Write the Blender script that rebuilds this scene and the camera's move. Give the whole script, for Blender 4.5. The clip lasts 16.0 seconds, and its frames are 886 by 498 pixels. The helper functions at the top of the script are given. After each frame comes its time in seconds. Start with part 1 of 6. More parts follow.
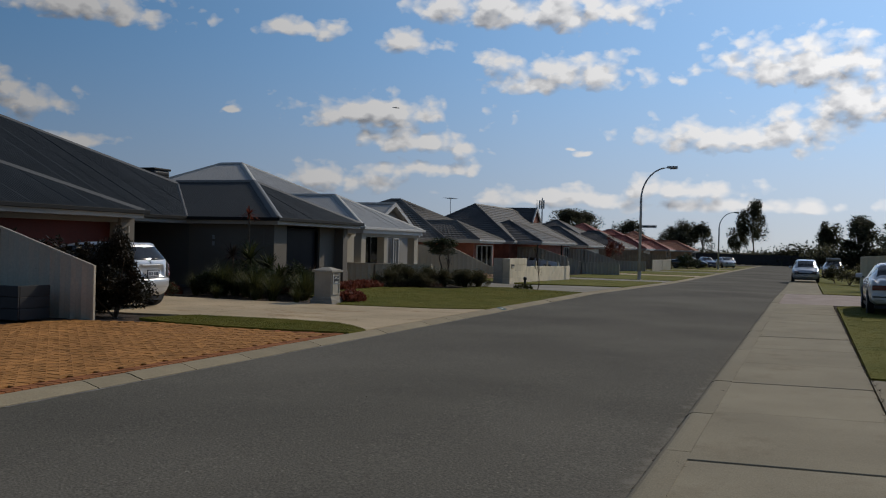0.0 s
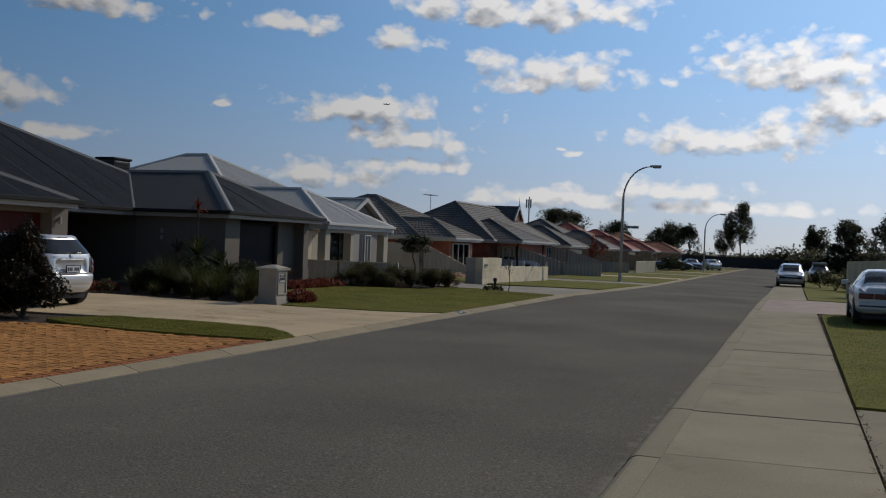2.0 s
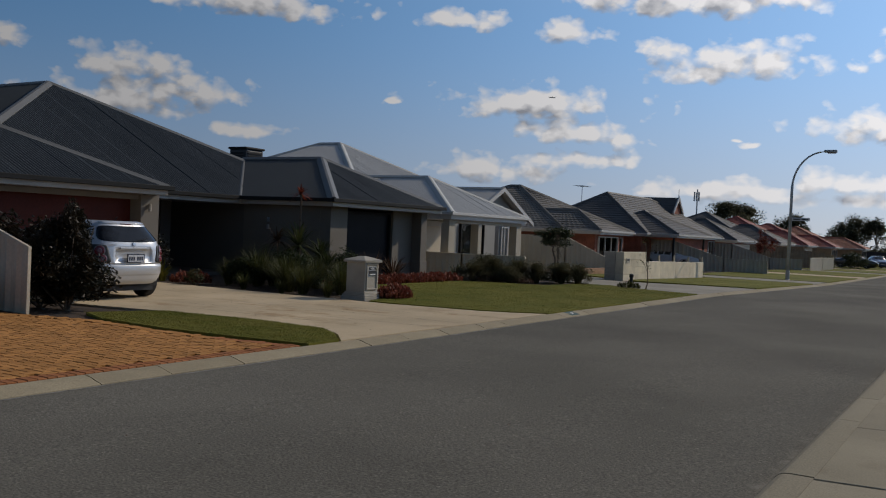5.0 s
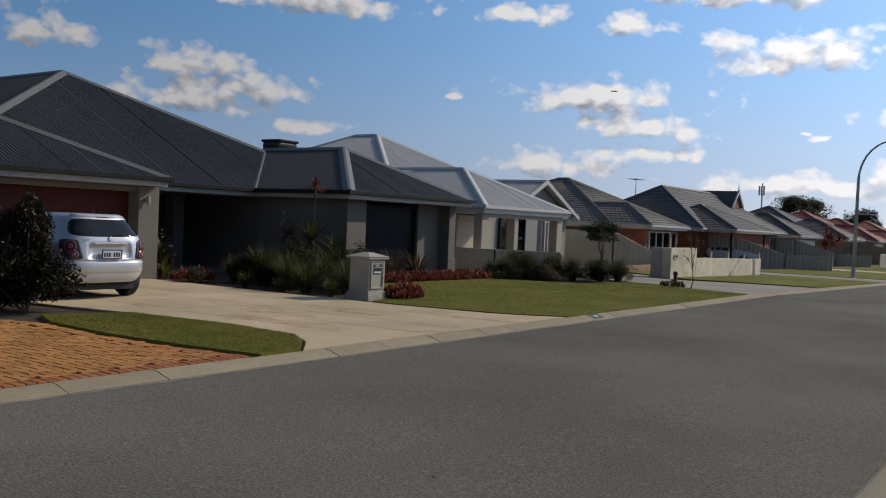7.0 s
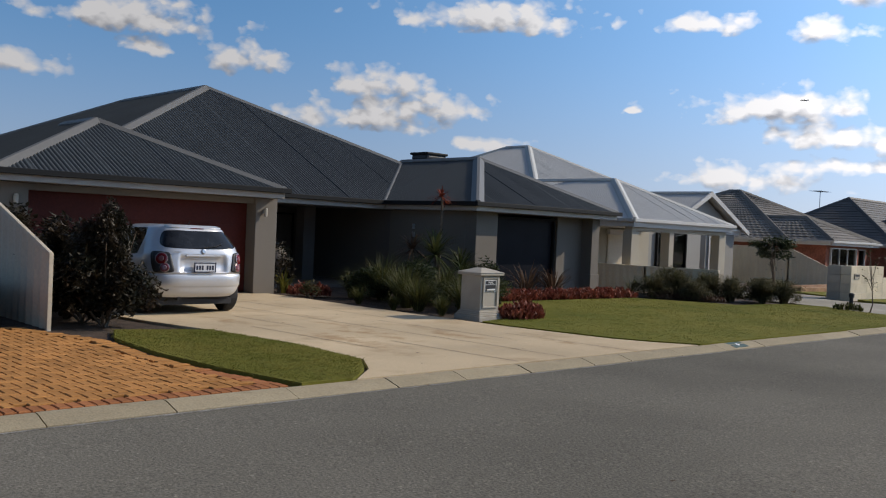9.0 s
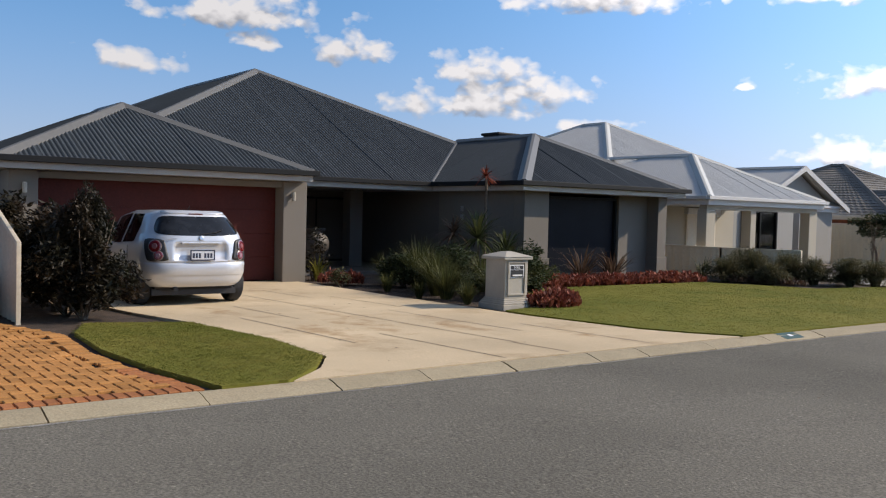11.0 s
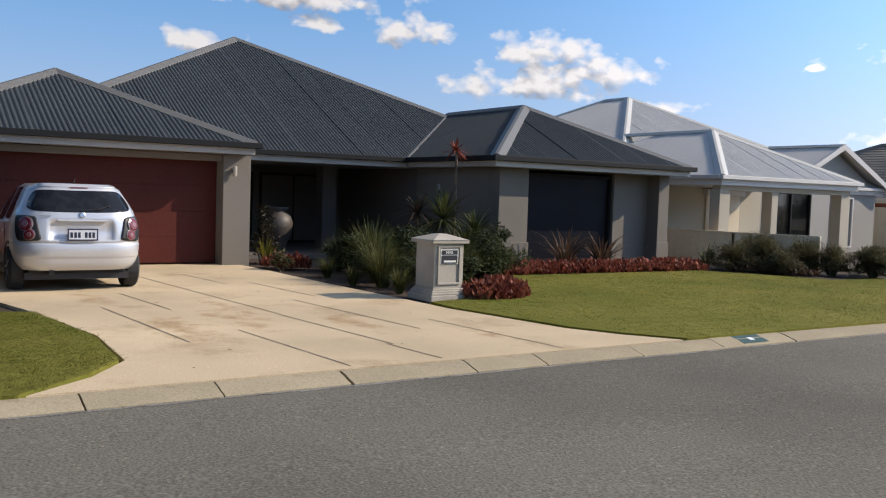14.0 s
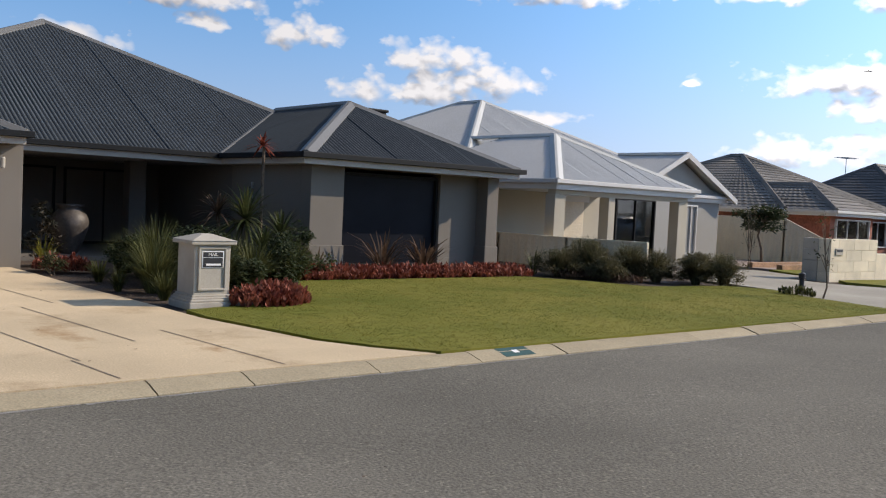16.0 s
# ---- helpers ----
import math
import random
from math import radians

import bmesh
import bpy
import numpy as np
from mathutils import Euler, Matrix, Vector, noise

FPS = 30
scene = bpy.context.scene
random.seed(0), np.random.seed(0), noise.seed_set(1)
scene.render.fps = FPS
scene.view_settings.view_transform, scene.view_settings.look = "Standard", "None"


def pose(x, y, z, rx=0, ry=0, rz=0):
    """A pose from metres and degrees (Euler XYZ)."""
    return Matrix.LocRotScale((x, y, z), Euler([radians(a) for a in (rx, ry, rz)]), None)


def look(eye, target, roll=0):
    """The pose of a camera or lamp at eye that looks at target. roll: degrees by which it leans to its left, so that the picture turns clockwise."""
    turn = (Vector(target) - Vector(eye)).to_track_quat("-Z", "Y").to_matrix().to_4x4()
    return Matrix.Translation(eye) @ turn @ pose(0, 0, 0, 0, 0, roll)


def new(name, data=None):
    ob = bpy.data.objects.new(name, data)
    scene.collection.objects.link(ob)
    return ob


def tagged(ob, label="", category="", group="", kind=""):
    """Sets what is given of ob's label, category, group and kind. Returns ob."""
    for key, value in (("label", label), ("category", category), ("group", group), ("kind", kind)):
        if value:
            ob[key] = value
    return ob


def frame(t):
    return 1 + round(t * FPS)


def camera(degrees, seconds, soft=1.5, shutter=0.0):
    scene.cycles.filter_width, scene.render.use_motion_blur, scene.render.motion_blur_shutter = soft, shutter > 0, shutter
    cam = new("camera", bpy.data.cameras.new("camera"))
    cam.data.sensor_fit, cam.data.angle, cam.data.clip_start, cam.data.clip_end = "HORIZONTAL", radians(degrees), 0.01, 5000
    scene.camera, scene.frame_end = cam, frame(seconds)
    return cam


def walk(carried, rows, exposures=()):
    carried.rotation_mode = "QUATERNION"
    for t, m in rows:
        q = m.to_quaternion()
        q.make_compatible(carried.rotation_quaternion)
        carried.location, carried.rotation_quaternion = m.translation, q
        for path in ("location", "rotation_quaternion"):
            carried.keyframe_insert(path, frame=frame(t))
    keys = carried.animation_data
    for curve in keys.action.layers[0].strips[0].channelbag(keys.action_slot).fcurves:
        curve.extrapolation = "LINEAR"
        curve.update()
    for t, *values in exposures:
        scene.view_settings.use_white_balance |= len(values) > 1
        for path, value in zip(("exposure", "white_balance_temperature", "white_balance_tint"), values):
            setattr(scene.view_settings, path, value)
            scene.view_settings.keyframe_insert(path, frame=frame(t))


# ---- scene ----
cam = camera(52.1, 16.0, 1.15)
EXPOSURE = [(0.0, -1.40, 6750, 10), (4.0, -1.38, 6750, 11), (6.5, -1.02, 6750, 12), (8.0, -0.72, 6750, 12), (9.0, -0.54, 6750, 12), (11.5, -0.03, 6850, 14), (16.0, 0.02, 6850, 14)]
PATH = [
    (0, (1.54, -0.057, 1.723), (0.794, 1.798, 1.713), 1.4),
    (0.5, (1.524, 0.5, 1.704), (0.686, 2.316, 1.681), 1.4),
    (1, (1.575, 0.972, 1.706), (0.847, 2.835, 1.675), 2.0),
    (1.5, (1.625, 1.458, 1.731), (0.814, 3.286, 1.729), 1.6),
    (2, (1.645, 1.924, 1.755), (0.921, 3.789, 1.741), 2.3),
    (2.5, (1.613, 2.582, 1.665), (0.871, 4.439, 1.661), 1.8),
    (3, (1.555, 3.165, 1.628), (0.676, 4.961, 1.624), 1.5),
    (3.5, (1.485, 3.684, 1.631), (0.645, 5.499, 1.617), 1.7),
    (4, (1.577, 4.159, 1.657), (0.595, 5.9, 1.619), 2.0),
    (6.5, (1.788, 6.635, 1.713), (0.696, 8.31, 1.664), 2.6),
    (7, (1.615, 7.203, 1.7), (0.454, 8.83, 1.643), 2.5),
    (7.5, (1.557, 7.735, 1.706), (0.252, 9.249, 1.66), 2.9),
    (8, (1.441, 8.258, 1.693), (0.043, 9.688, 1.649), 2.9),
    (8.5, (1.387, 8.765, 1.663), (0.001, 10.207, 1.63), 2.4),
    (9, (1.418, 9.253, 1.686), (-0.036, 10.626, 1.647), 2.6),
    (11.5, (1.266, 11.771, 1.654), (-0.347, 12.95, 1.565), 1.5),
    (12, (1.185, 12.191, 1.654), (-0.435, 13.359, 1.556), 1.7),
    (12.5, (1.089, 12.735, 1.624), (-0.489, 13.958, 1.509), 1.8),
    (13, (0.999, 13.216, 1.606), (-0.673, 14.307, 1.492), 1.6),
    (13.5, (0.878, 13.696, 1.603), (-0.742, 14.861, 1.474), 1.8),
    (14, (0.855, 14.187, 1.623), (-0.819, 15.274, 1.502), 1.9),
    (14.5, (0.773, 14.665, 1.601), (-0.888, 15.773, 1.478), 2.5),
    (15, (0.845, 15.165, 1.606), (-0.744, 16.375, 1.495), 2.7),
    (15.5, (0.856, 15.643, 1.591), (-0.732, 16.854, 1.491), 2.5),
    (16, (0.826, 16.148, 1.588), (-0.703, 17.433, 1.488), 2.8),
]
walk(cam, [(t, look(eye, target, roll)) for t, eye, target, roll in PATH], EXPOSURE)

# ---- light ----
SUN_AZ, SUN_EL = 25.0, 32.0          # degrees from +y towards +x, and above the horizon
sun_way = Vector((math.sin(radians(SUN_AZ)) * math.cos(radians(SUN_EL)), math.cos(radians(SUN_AZ)) * math.cos(radians(SUN_EL)), math.sin(radians(SUN_EL))))
sun = new("sun", bpy.data.lights.new("sun", "SUN"))
sun.data.energy, sun.data.angle, sun.data.color = 5.0, radians(0.53), (1.0, 0.90, 0.75)
sun.matrix_world = look(sun_way * 50, (0, 0, 0))

# cumulus banks: azimuth from +y towards +x, elevation, half width, half height, in degrees
CLOUDS = [(-44.2, 13.5, 7.0, 1.2), (-30.7, 13.1, 3.0, 0.7), (-16.7, 14.7, 9.0, 1.6), (-24.3, 12.6, 2.7, 1.0), (-48.6, 7.8, 4.2, 1.2), (-15.1, 11.0, 5.6, 1.7),
          (-26.5, 8.3, 6.4, 1.3), (-23.8, 6.6, 3.9, 1.2), (-24.3, 4.9, 4.5, 0.9), (-28.6, 4.1, 4.6, 1.0), (-51.5, 9.2, 3.9, 1.1),
          (-44.3, 5.7, 3.2, 0.6), (-0.6, 11.3, 5.9, 2.0), (-2.8, 7.1, 7.7, 1.4), (2.5, 9.2, 3.9, 2.1), (-7.1, 3.9, 5.3, 1.1),
          (-14.3, 3.3, 6.1, 0.9), (-3.8, 2.8, 6.4, 0.7), (-51.6, 7.1, 5.4, 1.3), (-13.0, 6.0, 0.5, 0.26), (-13.6, 6.3, 0.35, 0.2), (-35.2, 8.0, 0.4, 0.2),
          (-66.1, 11.9, 5.9, 1.1), (-65.3, 10.2, 1.6, 0.6), (-59.5, 10.0, 2.7, 1.0), (-71.5, 8.6, 3.4, 1.1)]


def build_world():
    w = bpy.data.worlds.new("sky")
    scene.world = w
    w.use_nodes = True
    nt = w.node_tree
    nt.nodes.clear()
    grp = bpy.data.node_groups.new("cloud_cover", "ShaderNodeTree")
    grp.interface.new_socket("at", in_out="INPUT", socket_type="NodeSocketVector")
    grp.interface.new_socket("cover", in_out="OUTPUT", socket_type="NodeSocketFloat")
    gi, go = grp.nodes.new("NodeGroupInput"), grp.nodes.new("NodeGroupOutput")

    def noise_node(tree, src, scale, detail, rough=0.55):
        n = tree.nodes.new("ShaderNodeTexNoise")
        n.inputs["Scale"].default_value, n.inputs["Detail"].default_value, n.inputs["Roughness"].default_value = scale, detail, rough
        tree.links.new(src, n.inputs["Vector"])
        return n

    def vec(tree, op, a, b=None, c=None):
        n = tree.nodes.new("ShaderNodeVectorMath")
        n.operation = op
        for sock, val in zip(n.inputs, (a, b, c)):
            if val is None:
                continue
            if isinstance(val, (tuple, list)):
                sock.default_value = val
            else:
                tree.links.new(val, sock)
        return n

    def num(tree, op, a, b=None, clamp=False):
        n = tree.nodes.new("ShaderNodeMath")
        n.operation, n.use_clamp = op, clamp
        for sock, val in zip(n.inputs, (a, b)):
            if val is None:
                continue
            if isinstance(val, (int, float)):
                sock.default_value = val
            else:
                tree.links.new(val, sock)
        return n.outputs[0]

    at = gi.outputs[0]
    big = noise_node(grp, vec(grp, "MULTIPLY", at, (0.55, 1.0, 1.0)).outputs[0], 0.55, 3)
    fine = noise_node(grp, vec(grp, "MULTIPLY", at, (0.7, 1.0, 1.0)).outputs[0], 1.2, 6, 0.52)
    shift = vec(grp, "MULTIPLY_ADD", vec(grp, "SUBTRACT", big.outputs["Color"], (0.5, 0.5, 0.5)).outputs[0], (2.6, 1.1, 0.0), at)
    low = None
    for az, el, hw, hh in CLOUDS:
        rel = vec(grp, "MULTIPLY_ADD", shift.outputs[0], (1 / hw, 1 / hh, 0), (-az / hw, -el / hh + 0.25, 0)).outputs[0]
        # flat below, heaped above
        heap = vec(grp, "MAXIMUM", rel, vec(grp, "MULTIPLY", rel, (-1.0, -1.6, 0)).outputs[0]).outputs[0]
        d = vec(grp, "LENGTH", heap).outputs["Value"]
        low = d if low is None else num(grp, "MINIMUM", low, d)
    # the sky beyond the view: the same broken cumulus
    wide = noise_node(grp, vec(grp, "MULTIPLY", at, (0.07, 0.2, 1.0)).outputs[0], 1.0, 4)
    sep = grp.nodes.new("ShaderNodeSeparateXYZ")
    grp.links.new(at, sep.inputs[0])
    off = num(grp, "SUBTRACT", num(grp, "ABSOLUTE", num(grp, "ADD", sep.outputs[0], 32.0)), 41.0)
    far = num(grp, "MAXIMUM", num(grp, "MULTIPLY", off, 0.12, True), num(grp, "MULTIPLY", num(grp, "SUBTRACT", sep.outputs[1], 17.0), 0.2, True))
    bank = num(grp, "MULTIPLY", num(grp, "SUBTRACT", wide.outputs["Fac"], 0.5), num(grp, "MULTIPLY", far, 6.0))
    base = num(grp, "MAXIMUM", num(grp, "MAXIMUM", num(grp, "SUBTRACT", 1.0, low), -1.5), num(grp, "SUBTRACT", bank, 1.0))
    puff = grp.nodes.new("ShaderNodeTexVoronoi")
    puff.feature, puff.inputs["Scale"].default_value, puff.inputs["Smoothness"].default_value = "SMOOTH_F1", 0.62, 0.35
    puff.inputs["Detail"].default_value, puff.inputs["Roughness"].default_value = 2.0, 0.55
    grp.links.new(vec(grp, "MULTIPLY_ADD", fine.outputs["Color"], (1.0, 1.0, 0.0), vec(grp, "MULTIPLY", at, (0.8, 1.15, 0.0)).outputs[0]).outputs[0], puff.inputs["Vector"])
    lumps = num(grp, "MULTIPLY", num(grp, "SUBTRACT", 0.42, puff.outputs["Distance"]), 1.2)
    cover = num(grp, "ADD", num(grp, "ADD", base, lumps), num(grp, "MULTIPLY", num(grp, "SUBTRACT", fine.outputs["Fac"], 0.5), 1.0))
    grp.links.new(cover, go.inputs[0])

    geo = nt.nodes.new("ShaderNodeTexCoord")
    sepd = nt.nodes.new("ShaderNodeSeparateXYZ")
    nt.links.new(geo.outputs["Generated"], sepd.inputs[0])
    az = num(nt, "MULTIPLY", num(nt, "ARCTAN2", sepd.outputs[0], sepd.outputs[1]), 180 / math.pi)
    el = num(nt, "MULTIPLY", num(nt, "ARCSINE", sepd.outputs[2]), 180 / math.pi)
    comb = nt.nodes.new("ShaderNodeCombineXYZ")
    nt.links.new(az, comb.inputs[0]), nt.links.new(el, comb.inputs[1])

    def cover_at(dx, dy):
        g = nt.nodes.new("ShaderNodeGroup")
        g.node_tree = grp
        nt.links.new(vec(nt, "ADD", comb.outputs[0], (dx, dy, 0)).outputs[0], g.inputs[0])
        return g.outputs[0]

    here, up = cover_at(0, 0), cover_at(0.3, 0.85)
    mask = num(nt, "MULTIPLY", num(nt, "ADD", here, 0.64), 1.55, True)
    lit = num(nt, "ADD", num(nt, "MULTIPLY", num(nt, "SUBTRACT", here, up), 0.95), num(nt, "SUBTRACT", 0.56, num(nt, "MULTIPLY", here, 0.42)), True)
    sky = nt.nodes.new("ShaderNodeTexSky")
    sky.sky_type, sky.sun_disc = "NISHITA", False
    sky.sun_elevation, sky.sun_rotation = radians(SUN_EL), radians(SUN_AZ)
    sky.air_density, sky.dust_density, sky.ozone_density = 1.0, 0.1, 1.4
    ramp = nt.nodes.new("ShaderNodeValToRGB")
    ramp.color_ramp.elements[0].color, ramp.color_ramp.elements[1].color = (3.3, 3.6, 4.2, 1), (8.8, 9.0, 9.4, 1)
    ramp.color_ramp.elements[0].position, ramp.color_ramp.elements[1].position = 0.05, 0.95
    nt.links.new(lit, ramp.inputs[0])
    mix = nt.nodes.new("ShaderNodeMix")
    mix.data_type = "RGBA"
    nt.links.new(mask, mix.inputs["Factor"])
    # pale haze low over the horizon
    clear = nt.nodes.new("ShaderNodeMix")
    clear.data_type = "RGBA"
    clear.inputs["B"].default_value = (2.0, 5.5, 10.8, 1)
    nt.links.new(num(nt, "SUBTRACT", 0.9, num(nt, "MULTIPLY", num(nt, "MAXIMUM", el, 0.0), 1 / 40.0, True), True), clear.inputs["Factor"])
    nt.links.new(vec(nt, "MULTIPLY", sky.outputs[0], (0.72, 0.76, 0.82)).outputs[0], clear.inputs["A"])
    air = vec(nt, "MULTIPLY", clear.outputs["Result"], (0.95, 1.0, 1.05))
    low_f = num(nt, "POWER", num(nt, "SUBTRACT", 1.0, num(nt, "MULTIPLY", num(nt, "MAXIMUM", el, 0.0), 1 / 14.0, True)), 1.7)
    hz = nt.nodes.new("ShaderNodeMix")
    hz.data_type = "RGBA"
    hz.inputs["B"].default_value = (6.4, 7.0, 7.6, 1)
    near_sun = num(nt, "POWER", num(nt, "MAXIMUM", vec(nt, "DOT_PRODUCT", geo.outputs["Generated"], tuple(sun_way)).outputs["Value"], 0.0), 2.0)
    nt.links.new(num(nt, "ADD", num(nt, "MULTIPLY", low_f, 0.85), num(nt, "MULTIPLY", near_sun, 0.28), True), hz.inputs["Factor"])
    nt.links.new(air.outputs[0], hz.inputs["A"])
    nt.links.new(hz.outputs["Result"], mix.inputs["A"])
    nt.links.new(ramp.outputs[0], mix.inputs["B"])
    bg, out = nt.nodes.new("ShaderNodeBackground"), nt.nodes.new("ShaderNodeOutputWorld")
    bg.inputs["Strength"].default_value = 0.088
    # the glow of bright haze around the sun
    dot = vec(nt, "DOT_PRODUCT", geo.outputs["Generated"], tuple(sun_way)).outputs["Value"]
    glow = num(nt, "ADD", num(nt, "MULTIPLY", num(nt, "POWER", num(nt, "MAXIMUM", dot, 0.0), 2.5), 2.9), 1.0)
    gl = vec(nt, "SCALE", mix.outputs["Result"])
    nt.links.new(glow, gl.inputs["Scale"])
    nt.links.new(gl.outputs[0], bg.inputs[0])
    nt.links.new(bg.outputs[0], out.inputs[0])


build_world()


# ---- materials ----
def mat(name, col, rough=0.7, metal=0.0, var=0.14, scale=0.7, fine=30.0, bump=0.15, dist=0.01, island=0.0, tint=None, stain=0.0, spec=0.5, random_tint=0.0):
    """A surface with broad patches, fine grain and relief. tint: a second colour mixed in by the broad patches."""
    m = bpy.data.materials.new(name)
    m.use_nodes = True
    nt = m.node_tree
    b = nt.nodes["Principled BSDF"]
    b.inputs["Roughness"].default_value, b.inputs["Metallic"].default_value, b.inputs["Specular IOR Level"].default_value = rough, metal, spec
    tc = nt.nodes.new("ShaderNodeTexCoord")
    n1, n2 = nt.nodes.new("ShaderNodeTexNoise"), nt.nodes.new("ShaderNodeTexNoise")
    n1.inputs["Scale"].default_value, n1.inputs["Detail"].default_value = scale, 4
    n2.inputs["Scale"].default_value, n2.inputs["Detail"].default_value = fine, 3
    for n in (n1, n2):
        nt.links.new(tc.outputs["Object"], n.inputs["Vector"])
    r1 = nt.nodes.new("ShaderNodeValToRGB")
    other = tint or tuple(c * (1 + 2 * var) for c in col)
    r1.color_ramp.elements[0].color = (*[c * (1 - var) for c in col], 1)
    r1.color_ramp.elements[1].color = (*other, 1)
    r1.color_ramp.elements[0].position, r1.color_ramp.elements[1].position = 0.32, 0.72
    nt.links.new(n1.outputs["Fac"], r1.inputs[0])
    mul = nt.nodes.new("ShaderNodeMix")
    mul.data_type, mul.blend_type = "RGBA", "MULTIPLY"
    mul.inputs["Factor"].default_value = 1.0
    r2 = nt.nodes.new("ShaderNodeValToRGB")
    r2.color_ramp.elements[0].color = (1 - 1.6 * var,) * 3 + (1,)
    r2.color_ramp.elements[1].color = (1 + var,) * 3 + (1,)
    r2.color_ramp.elements[0].position, r2.color_ramp.elements[1].position = 0.3, 0.7
    nt.links.new(n2.outputs["Fac"], r2.inputs[0])
    nt.links.new(r1.outputs[0], mul.inputs["A"]), nt.links.new(r2.outputs[0], mul.inputs["B"])
    last = mul.outputs["Result"]
    if island or random_tint:
        src = nt.nodes.new("ShaderNodeNewGeometry").outputs["Random Per Island"] if island else nt.nodes.new("ShaderNodeObjectInfo").outputs["Random"]
        amt = island or random_tint
        r3 = nt.nodes.new("ShaderNodeValToRGB")
        r3.color_ramp.elements[0].color, r3.color_ramp.elements[1].color = (1 - amt,) * 3 + (1,), (1 + amt,) * 3 + (1,)
        nt.links.new(src, r3.inputs[0])
        m3 = nt.nodes.new("ShaderNodeMix")
        m3.data_type, m3.blend_type = "RGBA", "MULTIPLY"
        m3.inputs["Factor"].default_value = 1.0
        nt.links.new(last, m3.inputs["A"]), nt.links.new(r3.outputs[0], m3.inputs["B"])
        last = m3.outputs["Result"]
    if stain:
        n4 = nt.nodes.new("ShaderNodeTexNoise")
        n4.inputs["Scale"].default_value, n4.inputs["Detail"].default_value, n4.inputs["Roughness"].default_value = scale * 1.7, 8, 0.7
        nt.links.new(tc.outputs["Object"], n4.inputs["Vector"])
        r4 = nt.nodes.new("ShaderNodeValToRGB")
        r4.color_ramp.elements[0].color, r4.color_ramp.elements[1].color = (1, 1, 1, 1), (1 - stain, 1 - 1.15 * stain, 1 - 1.3 * stain, 1)
        r4.color_ramp.elements[0].position, r4.color_ramp.elements[1].position = 0.54, 0.68
        nt.links.new(n4.outputs["Fac"], r4.inputs[0])
        m4 = nt.nodes.new("ShaderNodeMix")
        m4.data_type, m4.blend_type = "RGBA", "MULTIPLY"
        m4.inputs["Factor"].default_value = 1.0
        nt.links.new(last, m4.inputs["A"]), nt.links.new(r4.outputs[0], m4.inputs["B"])
        last = m4.outputs["Result"]
    nt.links.new(last, b.inputs["Base Color"])
    if bump:
        bn = nt.nodes.new("ShaderNodeBump")
        bn.inputs["Strength"].default_value, bn.inputs["Distance"].default_value = bump, dist
        nt.links.new(n2.outputs["Fac"], bn.inputs["Height"])
        nt.links.new(bn.outputs[0], b.inputs["Normal"])
    return m


def leaf_mat(name, col, tint, rough=0.65, island=0.45, through_light=0.3):
    m = mat(name, col, rough, var=0.2, scale=1.5, fine=12, bump=0, island=island, tint=tint, spec=0.2)
    nt = m.node_tree
    b = nt.nodes["Principled BSDF"]
    tr, mx = nt.nodes.new("ShaderNodeBsdfTranslucent"), nt.nodes.new("ShaderNodeMixShader")
    src = b.inputs["Base Color"].links[0].from_socket
    nt.links.new(src, tr.inputs["Color"])
    mx.inputs[0].default_value = through_light
    nt.links.new(b.outputs[0], mx.inputs[1]), nt.links.new(tr.outputs[0], mx.inputs[2])
    nt.links.new(mx.outputs[0], nt.nodes["Material Output"].inputs["Surface"])
    return m


M = {}
M["asphalt"] = mat("asphalt", (0.166, 0.156, 0.131), 0.95, var=0.24, scale=0.22, fine=48, bump=0.5, dist=0.009, tint=(0.198, 0.185, 0.155), spec=0.06)


def flecks(m, scale, share, gain):
    """Pale stones showing in a bound surface: some of the cells are lighter."""
    nt = m.node_tree
    b = nt.nodes["Principled BSDF"]
    src = b.inputs["Base Color"].links[0].from_socket
    vo, rp, mx, tc = (nt.nodes.new("ShaderNode" + k) for k in ("TexVoronoi", "ValToRGB", "Mix", "TexCoord"))
    vo.inputs["Scale"].default_value = scale
    nt.links.new(tc.outputs["Object"], vo.inputs["Vector"])
    rp.color_ramp.elements[0].color, rp.color_ramp.elements[1].color = (1, 1, 1, 1), (gain, gain, gain * 0.97, 1)
    rp.color_ramp.elements[0].position, rp.color_ramp.elements[1].position = 1 - share, 1 - share * 0.6
    nt.links.new(vo.outputs["Color"], rp.inputs[0])
    mx.data_type, mx.blend_type = "RGBA", "MULTIPLY"
    mx.inputs["Factor"].default_value = 1.0
    nt.links.new(src, mx.inputs["A"]), nt.links.new(rp.outputs[0], mx.inputs["B"])
    nt.links.new(mx.outputs["Result"], b.inputs["Base Color"])


